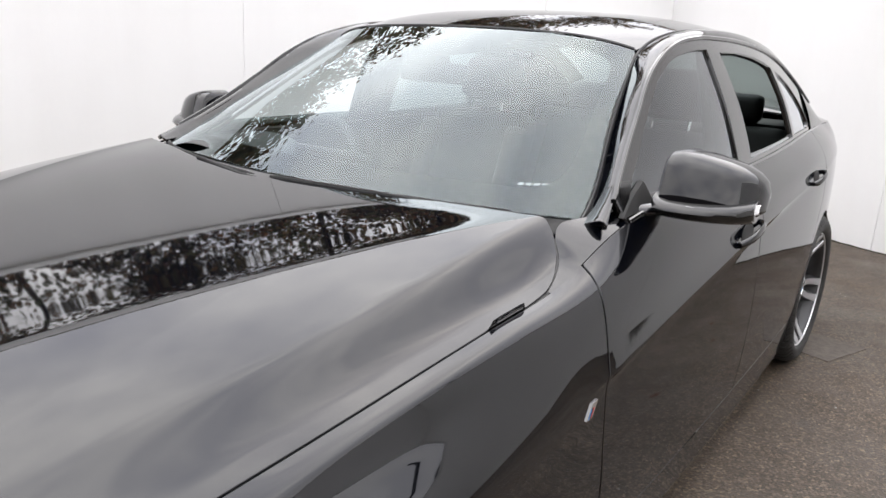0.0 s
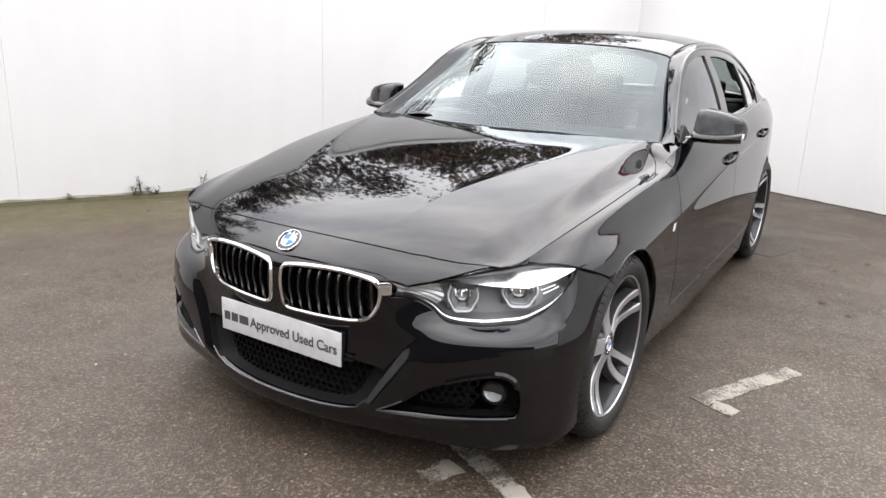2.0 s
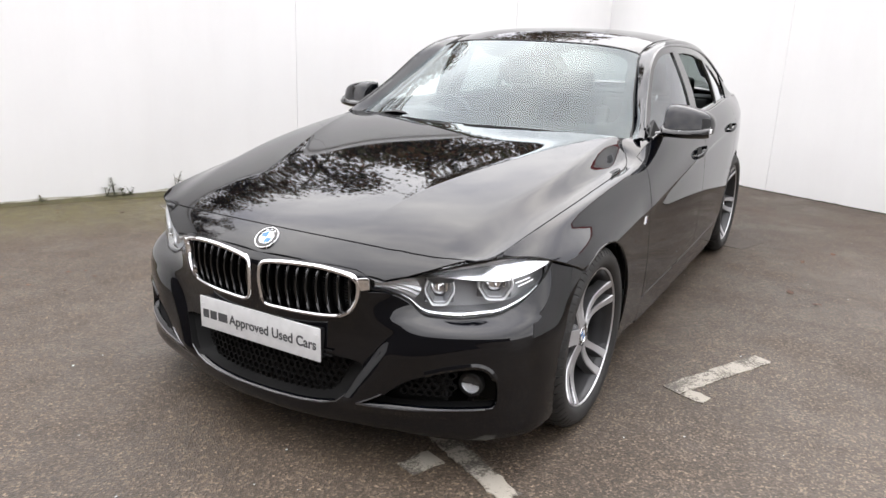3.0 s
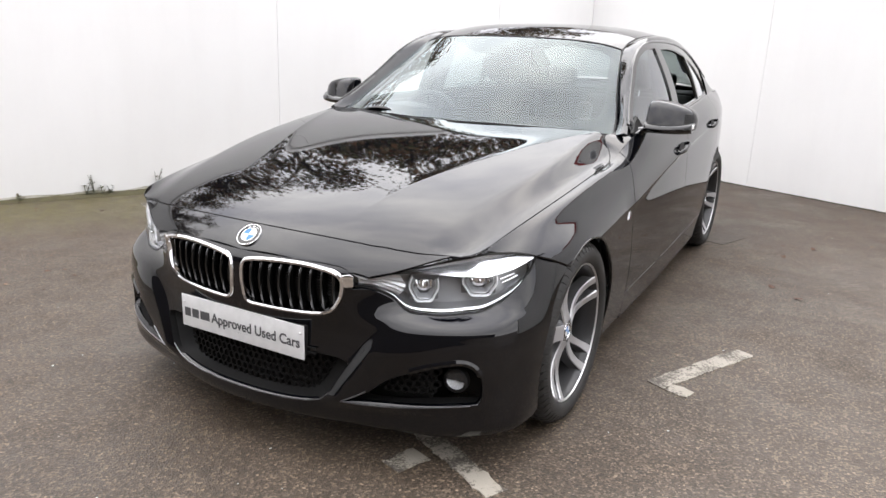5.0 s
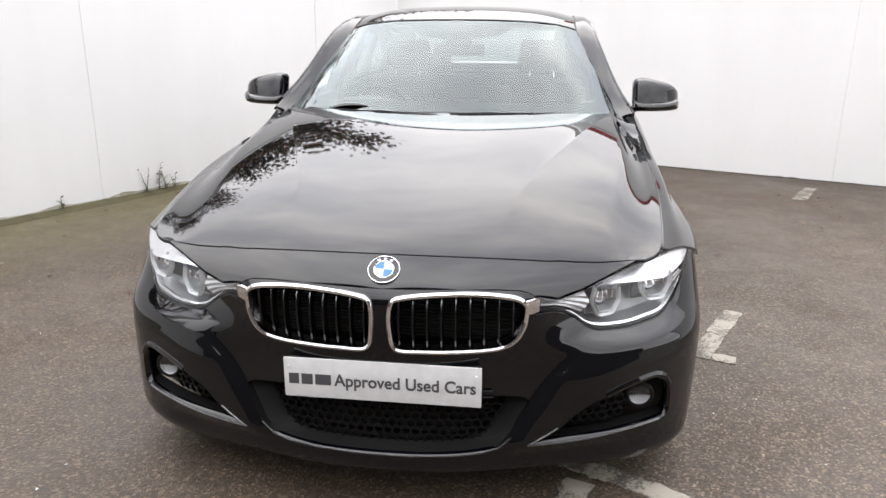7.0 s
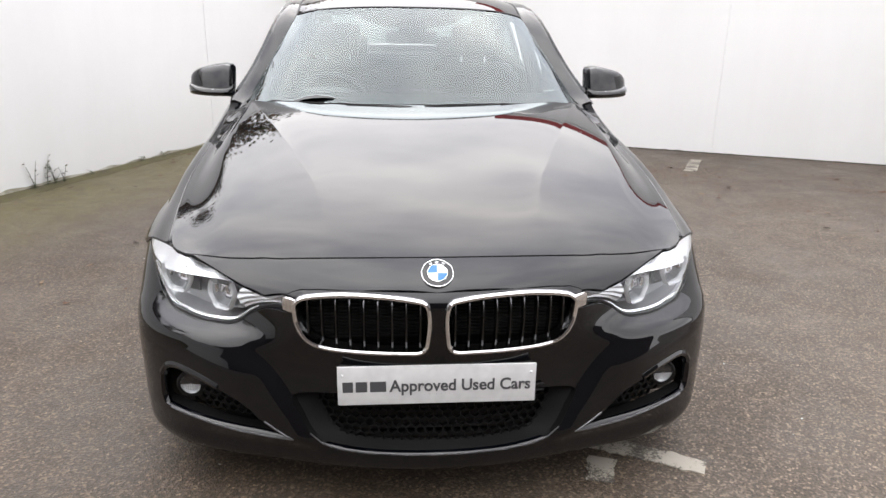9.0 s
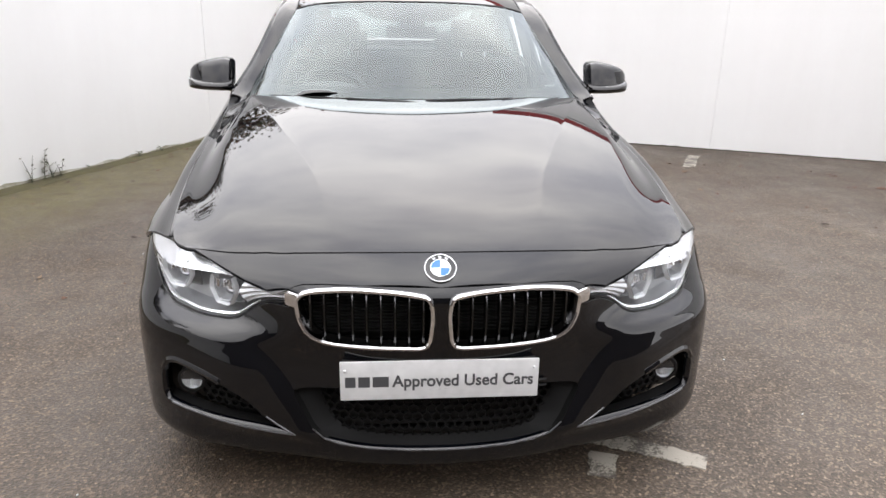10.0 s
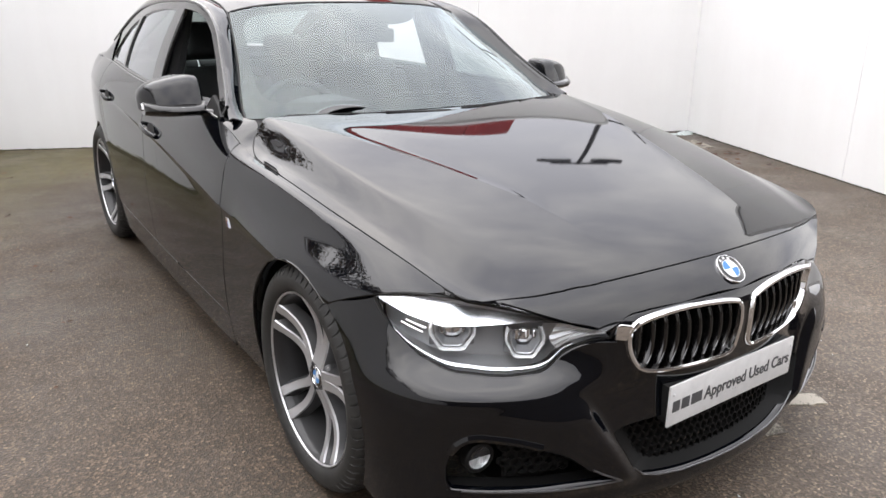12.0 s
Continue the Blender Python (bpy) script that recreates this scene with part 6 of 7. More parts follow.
# -- door mirrors --
def build_mirror(sgn):
    bm = bmesh.new()
    rows = []
    # sections from inner end to outer end: x, mid y, half depth, low z, high z
    secs = [(0.800, 0.985, 0.020, 0.985, 1.040), (0.803, 0.985, 0.050, 0.966, 1.070), (0.814, 0.985, 0.066, 0.960, 1.083), (0.840, 0.986, 0.071, 0.958, 1.088), (0.88, 0.989, 0.071, 0.958, 1.083), (0.92, 0.994, 0.068, 0.959, 1.075), (0.955, 1.001, 0.062, 0.961, 1.065), (0.980, 1.010, 0.052, 0.963, 1.052), (0.997, 1.020, 0.036, 0.966, 1.036), (1.006, 1.028, 0.012, 0.975, 1.012)]
    for x, y, d, lo, hi in secs:
        ring = []
        for k in range(28):
            a = 2 * math.pi * k / 28
            c, s_ = math.cos(a), math.sin(a)
            e = 0.42
            cy = math.copysign(abs(c) ** e, c)
            cz = math.copysign(abs(s_) ** e, s_)
            lean = 0.38 * (hi - lo) * (cz * 0.5)
            ring.append(Vector((x, y + d * cy * (1.0 if cy < 0 else 0.75) + lean, (lo + hi) / 2 + (hi - lo) / 2 * cz)))
        rows.append(ring)
    grid_skin(bm, rows, close=True)
    bm.faces.new([v for v in bm.verts][:28])
    bm.faces.new([v for v in bm.verts][-28:])
    bmesh.ops.recalc_face_normals(bm, faces=bm.faces)
    mir = mirror_mesh(part("door_mirror", bm, PAINT, car, "black door mirror with a clear indicator strip"), sgn)
    bm = bmesh.new()
    rows = []
    for x, y, d, lo, hi in secs[1:-1]:
        rows.append([Vector((x, y + d * 1.03 * math.cos(a) * (1.0 if math.cos(a) < 0 else 0.75) - 0.036, lo + 0.012 + 0.024 * math.sin(a))) for a in (2 * math.pi * k / 20 for k in range(20))])
    grid_skin(bm, rows, close=True)
    bm.verts.ensure_lookup_table()
    bm.faces.new(bm.verts[:20])
    bm.faces.new(bm.verts[-20:])
    bmesh.ops.recalc_face_normals(bm, faces=bm.faces)
    mirror_mesh(part("mirror_base", bm, GLOSSBLACK, mir), sgn)
    # indicator strip along the front edge
    bm = bmesh.new()
    line = []
    for x, y, d, lo, hi in secs[4:-1]:
        line.append(Vector((x, y - 1.0 * d - 0.0075 - 0.14 * (hi - lo), lo + 0.018)))
    line[-1] += Vector((0.006, 0.012, 0))
    fine = smooth_line([tuple(p) for p in line], 24)
    grid_skin(bm, [[Vector(p) + Vector((0, o, dz)) for p in fine] for o, dz in ((0.010, -0.011), (-0.001, -0.008), (-0.003, 0.0), (-0.0005, 0.0075), (0.010, 0.010))])
    bmesh.ops.recalc_face_normals(bm, faces=bm.faces)
    mirror_mesh(part("indicator", bm, LAMPWHITE, mir, "clear white indicator strip"), sgn)
    # stalk to the door
    bm = bmesh.new()
    rows = []
    for f, x, y, z, a, b in ((0, 0.768, 0.905, 0.955, 0.055, 0.016), (1, 0.80, 0.93, 0.957, 0.042, 0.015), (2, 0.85, 0.965, 0.962, 0.040, 0.013)):
        rows.append([Vector((x, y + a * math.cos(q), z + b * math.sin(q))) for q in (2 * math.pi * k / 16 for k in range(16))])
    grid_skin(bm, rows, close=True)
    bmesh.ops.recalc_face_normals(bm, faces=bm.faces)
    mirror_mesh(part("mirror_stalk", bm, PAINT, mir), sgn)
    bm = bmesh.new()
    vs = [bm.verts.new((x, 1.042 + dy, z)) for x, z, dy in ((0.815, 0.975, 0.002), (0.96, 0.978, 0.012), (0.985, 1.0, 0.016), (0.97, 1.04, 0.02), (0.90, 1.060, 0.02), (0.82, 1.055, 0.018))]
    bm.faces.new(vs)
    mirror_mesh(part("mirror_glass", bm, CHROME, mir), sgn)


for s, _ in SIDES:
    build_mirror(s)


# -- handles, badges, arch edges --
def side_point(y, z, lift=0.0):
    t = float(SIDE.inv(2, z, y))
    n = SIDE.normal(t, y)
    n = n if n[0] > 0 else -n
    return Vector(SIDE.at(t, y) + n * lift)


def build_handle(sgn, yc, zc, slope):
    bm = bmesh.new()
    rows = []
    for k in range(15):
        f = k / 14 * 2 - 1
        y, z = yc + 0.105 * f, zc + slope * 0.105 * f
        out = 0.004 + 0.024 * (1 - abs(f) ** 3.0)
        h = 0.0125 * (1 - 0.35 * abs(f) ** 4)
        c = side_point(y, z, out)
        rows.append([c + Vector((0.008 * math.cos(a), 0, h * math.sin(a))) for a in (2 * math.pi * j / 12 for j in range(12))])
    grid_skin(bm, rows, close=True)
    bm.verts.ensure_lookup_table()
    bm.faces.new(bm.verts[:12])
    bm.faces.new(bm.verts[-12:])
    bmesh.ops.recalc_face_normals(bm, faces=bm.faces)
    h = mirror_mesh(part("door_handle", bm, PAINT, car), sgn)
    bm = bmesh.new()
    ring = [side_point(yc - 0.012 + 0.055 * math.cos(a), zc + slope * 0.055 * math.cos(a) + 0.026 * math.sin(a) + 0.002, 0.0012) for a in (2 * math.pi * j / 24 for j in range(24))]
    inner = [side_point(yc - 0.012 + 0.040 * math.cos(a), zc + slope * 0.04 * math.cos(a) + 0.017 * math.sin(a) + 0.002, 0.0022) for a in (2 * math.pi * j / 24 for j in range(24))]
    vs = grid_skin(bm, [ring, inner], close=True)
    bm.faces.new(vs[1])
    bmesh.ops.recalc_face_normals(bm, faces=bm.faces)
    mirror_mesh(part("handle_cup", bm, SEAL, h), sgn)


for s, _ in SIDES:
    build_handle(s, 1.475, 0.822, 0.14)
    build_handle(s, 2.46, 0.862, 0.10)
    # small slanted wing badge with three colour bars
    bm = bmesh.new()
    quad = [side_point(0.522, 0.640, 0.003), side_point(0.545, 0.640, 0.003), side_point(0.566, 0.668, 0.003), side_point(0.543, 0.668, 0.003)]
    f = bm.faces.new([bm.verts.new(p) for p in quad])
    geo = bmesh.ops.extrude_face_region(bm, geom=[f])
    bmesh.ops.translate(bm, vec=(-0.003, 0, 0), verts=[v for v in geo["geom"] if isinstance(v, bmesh.types.BMVert)])
    bmesh.ops.recalc_face_normals(bm, faces=bm.faces)
    badge = mirror_mesh(part("wing_badge", bm, CHROME, car, "small chrome badge with colour bars"), s)
    for k, mat in enumerate((BLUE, GLOSSBLACK, RED)):
        bm = bmesh.new()
        y0 = 0.524 + 0.0055 * k
        quad = [side_point(y0, 0.642, 0.0036), side_point(y0 + 0.0045, 0.642, 0.0036), side_point(y0 + 0.0165, 0.658, 0.0036), side_point(y0 + 0.012, 0.658, 0.0036)]
        bm.faces.new([bm.verts.new(p) for p in quad])
        mirror_mesh(part("badge_stripe", bm, mat, badge), s)
    # rolled arch edges
    for y0, r, a0, a1 in ((0.0, ARCH_R, -20, 200), (AXLE, ARCH_R + 0.003, -22, 202)):
        bm = bmesh.new()
        pts = []
        for y, z in arc(y0, r + 0.001, a0, 121 if y0 == 0.0 else a1, 34):
            pts.append(side_point(y, z, -0.003))
        tube(bm, pts, 0.0045, 6)
        mirror_mesh(part("arch_edge", bm, PAINT, car), s)

# tail: rear bumper, lamps
Q0 = Rail(2, (0.20, 0, 3.84), (0.40, 0, 3.87), (0.62, 0, 3.88), (0.86, 0, 3.875))
Q1 = Rail(2, (0.20, 0.40, 3.80), (0.40, 0.40, 3.83), (0.62, 0.40, 3.845), (0.86, 0.38, 3.86))
Q2 = Rail(2, (0.20, 0.60, 3.72), (0.40, 0.62, 3.74), (0.62, 0.62, 3.75), (0.86, 0.585, 3.81))
Q3 = Rail(2, (0.20, 0.640, 3.52), (0.40, 0.675, 3.56), (0.62, 0.70, 3.58), (0.86, 0.655, 3.75))
STERN = mirrored(Q0, Q1, Q2, Q3)
part_mesh("rear_bumper", sheet(STERN, both([(t, 0.855) for t in np.linspace(0, 3, 6)] + [(3, 0.6), (3, 0.4), (3, 0.21)] + [(t, 0.21) for t in np.linspace(2.5, 0, 5)]), unit=0.25, step=0.06), PAINT, car)
for s, _ in SIDES:
    part_mesh("tail_light", sheet(STERN, [(1.2, 0.86), (2.9, 0.87), (2.95, 0.77), (2.0, 0.74), (1.2, 0.78)], unit=0.25, step=0.04, side=s, lift=0.006), RED, car)

# -- cabin --
bm = bmesh.new()
rows = []
for z, y, half in ((0.62, 0.80, 0.70), (0.80, 0.86, 0.71), (0.90, 0.84, 0.70), (0.935, 0.76, 0.69), (0.945, 0.66, 0.66)):
    rows.append([Vector((half * f, y - 0.12 * f * f * 0 - (0.0 if z < 0.9 else 0.03 * math.cos(f * 1.4)), z + 0.02 * math.cos(f * 3.0) * (z > 0.85))) for f in np.linspace(-1, 1, 25)])
rows.append([Vector((0.64 * f, 0.56, 0.93)) for f in np.linspace(-1, 1, 25)])
grid_skin(bm, rows)
bmesh.ops.recalc_face_normals(bm, faces=bm.faces)
dash = part("dashboard", bm, LEATHER, car, "dark grey moulded dashboard")
bm = bmesh.new()
box(bm, (-0.14, 0.74, 0.935), (0.13, 0.765, 1.005), 0.008)
part("display_screen", bm, GLOSSBLACK, dash)
bm = bmesh.new()
rows = [[Vector((-0.38 + 0.19 * math.cos(a) * r, y, 0.925 + 0.075 * r * math.sin(a))) for a in np.linspace(0, math.pi, 16)] for y, r in ((0.60, 0.8), (0.72, 1.0), (0.86, 1.02), (0.87, 0.9))]
grid_skin(bm, rows)
bmesh.ops.recalc_face_normals(bm, faces=bm.faces)
part("instrument_hood", bm, LEATHER, dash)

sw = empty("steering_wheel", (0, 0, 0), car)
sw["label"] = "black leather steering wheel"
mw = Matrix.Translation((-0.38, 1.02, 0.86)) @ pose(0, 0, 0, 66, 0, 0)
bm = bmesh.new()
ring = [mw @ Vector((0.185 * math.cos(a), 0.185 * math.sin(a), 0)) for a in (2 * math.pi * k / 40 for k in range(41))]
tube(bm, ring, 0.016, 10, caps=False)
part("wheel_rim", bm, LEATHER, sw)
bm = bmesh.new()
box(bm, (-0.075, -0.06, -0.03), (0.075, 0.055, 0.03), 0.02, mw)
part("airbag_cover", bm, LEATHER, sw)
for x0, x1, y0, y1 in ((-0.18, -0.06, -0.02, 0.02), (0.06, 0.18, -0.02, 0.02), (-0.02, 0.02, -0.18, -0.05)):
    bm = bmesh.new()
    box(bm, (x0, y0, -0.012), (x1, y1, 0.010), 0.006, mw)
    part("wheel_spoke", bm, LEATHER, sw)


def cushion(bm, lo, hi, m, r=0.05, n=3):
    box(bm, lo, hi, r, m, n)


def build_seat(x):
    seat = empty("front_seat", (0, 0, 0), car)
    seat["label"] = "dark leather front seat with head restraint"
    tilt = Matrix.Translation((x, 1.86, 0.52)) @ pose(0, 0, 0, -20, 0, 0)
    bm = bmesh.new()
    cushion(bm, (x - 0.25, 1.38, 0.36), (x + 0.25, 1.88, 0.50), Matrix(), 0.05)
    part("seat_cushion", bm, LEATHER, seat)
    bm = bmesh.new()
    cushion(bm, (-0.24, -0.06, -0.05), (0.24, 0.07, 0.53), tilt, 0.055)
    part("backrest", bm, LEATHER, seat)
    for d in (-1, 1):
        bm = bmesh.new()
        cushion(bm, (-0.045, -0.08, 0.0), (0.045, 0.02, 0.46), tilt @ Matrix.Translation((d * 0.215, -0.02, 0)), 0.035)
        part("side_bolster", bm, LEATHER, seat)
        bm = bmesh.new()
        tube(bm, [tilt @ Vector((d * 0.07, 0.0, 0.48)), tilt @ Vector((d * 0.07, 0.0, 0.62))], 0.0065, 8)
        part("restraint_post", bm, CHROME, seat)
    bm = bmesh.new()
    cushion(bm, (-0.13, -0.06, 0.575), (0.13, 0.05, 0.75), tilt, 0.045)
    part("head_restraint", bm, LEATHER, seat)


build_seat(-0.40)
build_seat(0.40)
bench = empty("rear_bench", (0, 0, 0), car)
bm = bmesh.new()
cushion(bm, (-0.62, 2.25, 0.36), (0.62, 2.75, 0.52), Matrix(), 0.05)
part("bench_cushion", bm, LEATHER, bench)
bm = bmesh.new()
cushion(bm, (-0.62, -0.06, 0.0), (0.62, 0.08, 0.54), Matrix.Translation((0, 2.76, 0.48)) @ pose(0, 0, 0, -22, 0, 0), 0.05)
part("bench_back", bm, LEATHER, bench)
for x in (-0.36, 0.36):
    bm = bmesh.new()
    cushion(bm, (x - 0.12, 2.92, 1.0), (x + 0.12, 3.02, 1.13), Matrix(), 0.04)
    part("rear_restraint", bm, LEATHER, bench)
bm = bmesh.new()
box(bm, (-0.60, 2.98, 0.98), (0.60, 3.34, 1.0), 0.006)
part("parcel_shelf", bm, LEATHER, car)
bm = bmesh.new()
box(bm, (-0.13, 0.80, 0.35), (0.13, 2.2, 0.56), 0.03)
part("centre_console", bm, LEATHER, car)
for s, _ in SIDES:
    bm = bmesh.new()
    grid_skin(bm, [[Vector((s * (float(S0(y)[0]) - d), y, z if z < 0.9 else float(S0(y)[2]) - 0.01)) for y in np.linspace(0.66, 2.9, 20)] for d, z in ((0.02, 1.0), (0.06, 0.9), (0.055, 0.6), (0.05, 0.25))])
    bmesh.ops.recalc_face_normals(bm, faces=bm.faces)
    part("door_card", bm, LEATHER, car)
    bm = bmesh.new()
    tube(bm, [(s * 0.70, 1.66, 0.45), (s * 0.715, 1.68, 0.95), (s * 0.60, 1.72, 1.30)], [0.05, 0.045, 0.03], 8)
    part("pillar_trim", bm, LEATHER, car)
    bm = bmesh.new()
    grid_skin(bm, [[Vector((s * (float(F0(y)[0]) + o), y, float(F0(y)[2]) + dz)) for y in np.linspace(0.85, 3.1, 30)] for o, dz in ((-0.02, -0.012), (0.02, -0.028), (0.045, -0.055))])
    part("inner_pillar", bm, HEADLINER, car)
part_mesh("headliner", sheet(ROOF, both([(t, 1.27 + 0.0095 * t * t) for t in np.linspace(0, 2.95, 8)] + [(2.95, y) for y in np.linspace(1.4, 2.75, 10)] + [(t, 2.72) for t in np.linspace(2.9, 0, 6)]), unit=0.19, step=0.08, thick=0, lift=-0.03), HEADLINER, car)
# interior mirror with its sensor housing
bm = bmesh.new()
box(bm, (-0.06, 1.085, 1.215), (0.06, 1.16, 1.262), 0.018)
im = part("interior_mirror_mount", bm, PLASTIC, car)
bm = bmesh.new()
box(bm, (-0.12, 1.14, 1.17), (0.12, 1.165, 1.228), 0.012)
part("interior_mirror", bm, LEATHER, im)
# paper stickers low on the screen
bm = bmesh.new()


def on_screen(x, z, lift):
    t = float(SCREEN.inv(0, x, z))
    n = SCREEN.normal(t, z)
    n = n if n[2] > 0 else -n
    return Vector(SCREEN.at(t, z) + n * lift)


bm.faces.new([bm.verts.new(on_screen(x, z, -0.006)) for x, z in ((0.555, 0.992), (0.632, 0.992), (0.630, 0.997), (0.555, 0.997))])
part("screen_sticker", bm, STICKER, car)
bm = bmesh.new()
for k in range(4):
    x = 0.565 + 0.014 * k
    bm.faces.new([bm.verts.new(on_screen(a, b, -0.006)) for a, b in ((x, 1.004), (x + 0.009, 1.004), (x + 0.009, 1.008), (x, 1.008))])
part("screen_print", bm, STICKER, car)


# ---- yard details ----
def slab(name, pts, mat, z, label, category, thick=0.004, parent=None):
    bm = bmesh.new()
    f = bm.faces.new([bm.verts.new((x, y, z + thick)) for x, y in pts])
    if f.normal.z < 0:
        f.normal_flip()
    geo = bmesh.ops.extrude_face_region(bm, geom=[f])
    bmesh.ops.translate(bm, vec=(0, 0, -thick), verts=[v for v in geo["geom"] if isinstance(v, bmesh.types.BMVert)])
    bmesh.ops.recalc_face_normals(bm, faces=bm.faces)
    return tagged(part(name, bm, mat, parent, smooth=False), label, category)


def ragged(a, b, width, rng, step=0.02, rough=0.006):
    """The outline of a worn stripe from a to b."""
    a, b = Vector(a), Vector(b)
    d = (b - a)
    n = max(2, int(d.length / step))
    side_v = Vector((-d.y, d.x)).normalized() * width / 2
    up = [a + d * k / n + side_v * (1 + rng.uniform(-rough, rough) / width * 2) for k in range(n + 1)]
    dn = [a + d * k / n - side_v * (1 + rng.uniform(-rough, rough) / width * 2) for k in range(n, -1, -1)]
    return [(p.x, p.y) for p in up + dn]


rng = random.Random(4)
MARKS = [((1.08, 0.43), (1.352, 0.985), 0.085), ((1.135, 0.440), (1.225, 0.418), 0.075), ((0.38, -0.335), (0.852, -0.585), 0.080), ((0.545, -0.515), (0.505, -0.635), 0.085), ((2.505, 3.60), (2.755, 4.09), 0.10), ((-3.06, 1.37), (-2.60, 1.145), 0.09), ((4.86, 3.10), (4.66, 2.71), 0.13)]
for a, b, w in MARKS:
    slab("parking_line", ragged(a, b, w, rng), LINE, 0.0, "worn white painted parking line on asphalt", "road marking")["group"] = "parking lines"

# iron drain cover by the rear wheel
slab("drain_cover", [(0.76, 2.93), (0.95, 2.88), (1.06, 3.18), (0.82, 3.22)], IRONCOVER, 0.0, "rusty iron drain cover set in the asphalt", "drain cover", 0.003)

# moss strip along the foot of the left wall, dirt on its foot
d = -along_left
n = Vector((d.y, -d.x, 0))
bm = bmesh.new()
rows = [[], [], []]
for k in range(90):
    s_ = k * 16 / 89
    p = CORNER_A + along_left * s_
    w = 0.13 + 0.07 * noise.noise((s_ * 0.9, 3.1, 0)) + 0.04 * noise.noise((s_ * 4, 0, 2))
    for r, (f, z) in zip(rows, ((0.0, 0.014), (0.45, 0.009), (1.0, 0.0015))):
        q = p + n * w * f
        r.append(Vector((q.x, q.y, z + 0.004 * noise.noise((s_ * 9, f * 5, 1)))))
grid_skin(bm, rows)
bmesh.ops.recalc_face_normals(bm, faces=bm.faces)
tagged(part("moss_strip", bm, MOSS), "green-brown moss and silt along the wall foot", "moss", kind="stuff")
bm = bmesh.new()
for a, b, w in ((CORNER_A + along_left * 16, CORNER_A, 0.16),):
    dd = (b - a).normalized()
    nn = Vector((dd.y, -dd.x, 0))
    top, bot = [], []
    for k in range(120):
        p = a + (b - a) * k / 119 + nn * 0.004
        h = 0.018 + 0.03 * abs(noise.noise((k * 0.35, 5, 0))) + 0.05 * abs(noise.noise((k * 1.3, 1, 0)))
        bot.append(Vector((p.x, p.y, 0.0)))
        top.append(Vector((p.x, p.y, h)))
    grid_skin(bm, [bot, top])
tagged(part("wall_stain", bm, WALLDIRT), "peeling mossy stain along the wall foot", "stain", kind="stuff")


for nm, a, b in (("left", CORNER_A + along_left * 16, CORNER_A), ("back", CORNER_A, CORNER_B), ("right", CORNER_B, CORNER_B + along_right * 3.9)):
    dd = (b - a).normalized()
    nn = Vector((dd.y, -dd.x, 0))
    bm = bmesh.new()
    k_n = int((b - a).length / 0.06)
    row = [a + (b - a) * k / k_n for k in range(k_n + 1)]
    high = [0.010 + 0.010 * abs(noise.noise((k * 0.5, 2, len(nm)))) for k in range(k_n + 1)]
    grid_skin(bm, [[p + nn * 0.0065 + Vector((0, 0, h)) for p, h in zip(row, high)], [p + nn * (0.012 + 0.6 * h) + Vector((0, 0, 0.003)) for p, h in zip(row, high)]])
    bmesh.ops.recalc_face_normals(bm, faces=bm.faces)
    tagged(part("wall_foot_dirt", bm, SILT), "dark damp silt along the foot of the white wall", "dirt", kind="stuff")


def build_weed(at, height, seed, spread=0.12, tufts=7):
    """A small weed: thin stems with leaves."""
    r = random.Random(seed)
    root = tagged(empty("weed", at), "small green weed growing at the wall foot", "weed", "weeds along the wall")
    bs, bl = bmesh.new(), bmesh.new()
    for k in range(tufts):
        a = r.uniform(0, 6.28)
        h = height * r.uniform(0.35, 1.0)
        lean = spread * r.uniform(0.2, 1)
        pts = [Vector((lean * math.cos(a) * f ** 1.5, lean * math.sin(a) * f ** 1.5, h * f)) for f in (0, 0.3, 0.6, 0.85, 1)]
        tube(bs, pts, [0.003, 0.0026, 0.002, 0.0015, 0.001], 5)
        for j in range(int(4 + h * 26)):
            f = r.uniform(0.12, 1)
            i = min(int(f * 4), 3)
            p = pts[i].lerp(pts[i + 1], f * 4 - i)
            b, l = r.uniform(0, 6.28), r.uniform(0.014, 0.04)
            out = Vector((math.cos(b), math.sin(b), r.uniform(-0.2, 0.7))).normalized()
            sv = out.cross(Vector((0, 0, 1))).normalized() * l * 0.28
            q = [p, p + out * l * 0.45 + sv, p + out * l, p + out * l * 0.45 - sv]
            bl.faces.new([bl.verts.new(v) for v in q])
    part("stems", bs, LEAF, root)
    part("leaves", bl, LEAF, root, smooth=False)


wall_dir = along_left
for k, (s_, h) in enumerate(((5.38, 0.30), (5.32, 0.14), (5.44, 0.13), (5.26, 0.10), (4.90, 0.26), (4.80, 0.20), (4.15, 0.16), (3.44, 0.30), (3.33, 0.28), (3.26, 0.24), (3.18, 0.20), (2.37, 0.08), (2.9, 0.07), (2.1, 0.06), (5.9, 0.06), (6.6, 0.05))):
    p = CORNER_A + wall_dir * s_ + n * 0.035
    build_weed((p.x, p.y, 0.0), h * 0.85, 10 + k, 0.03 + h * 0.12, 3)

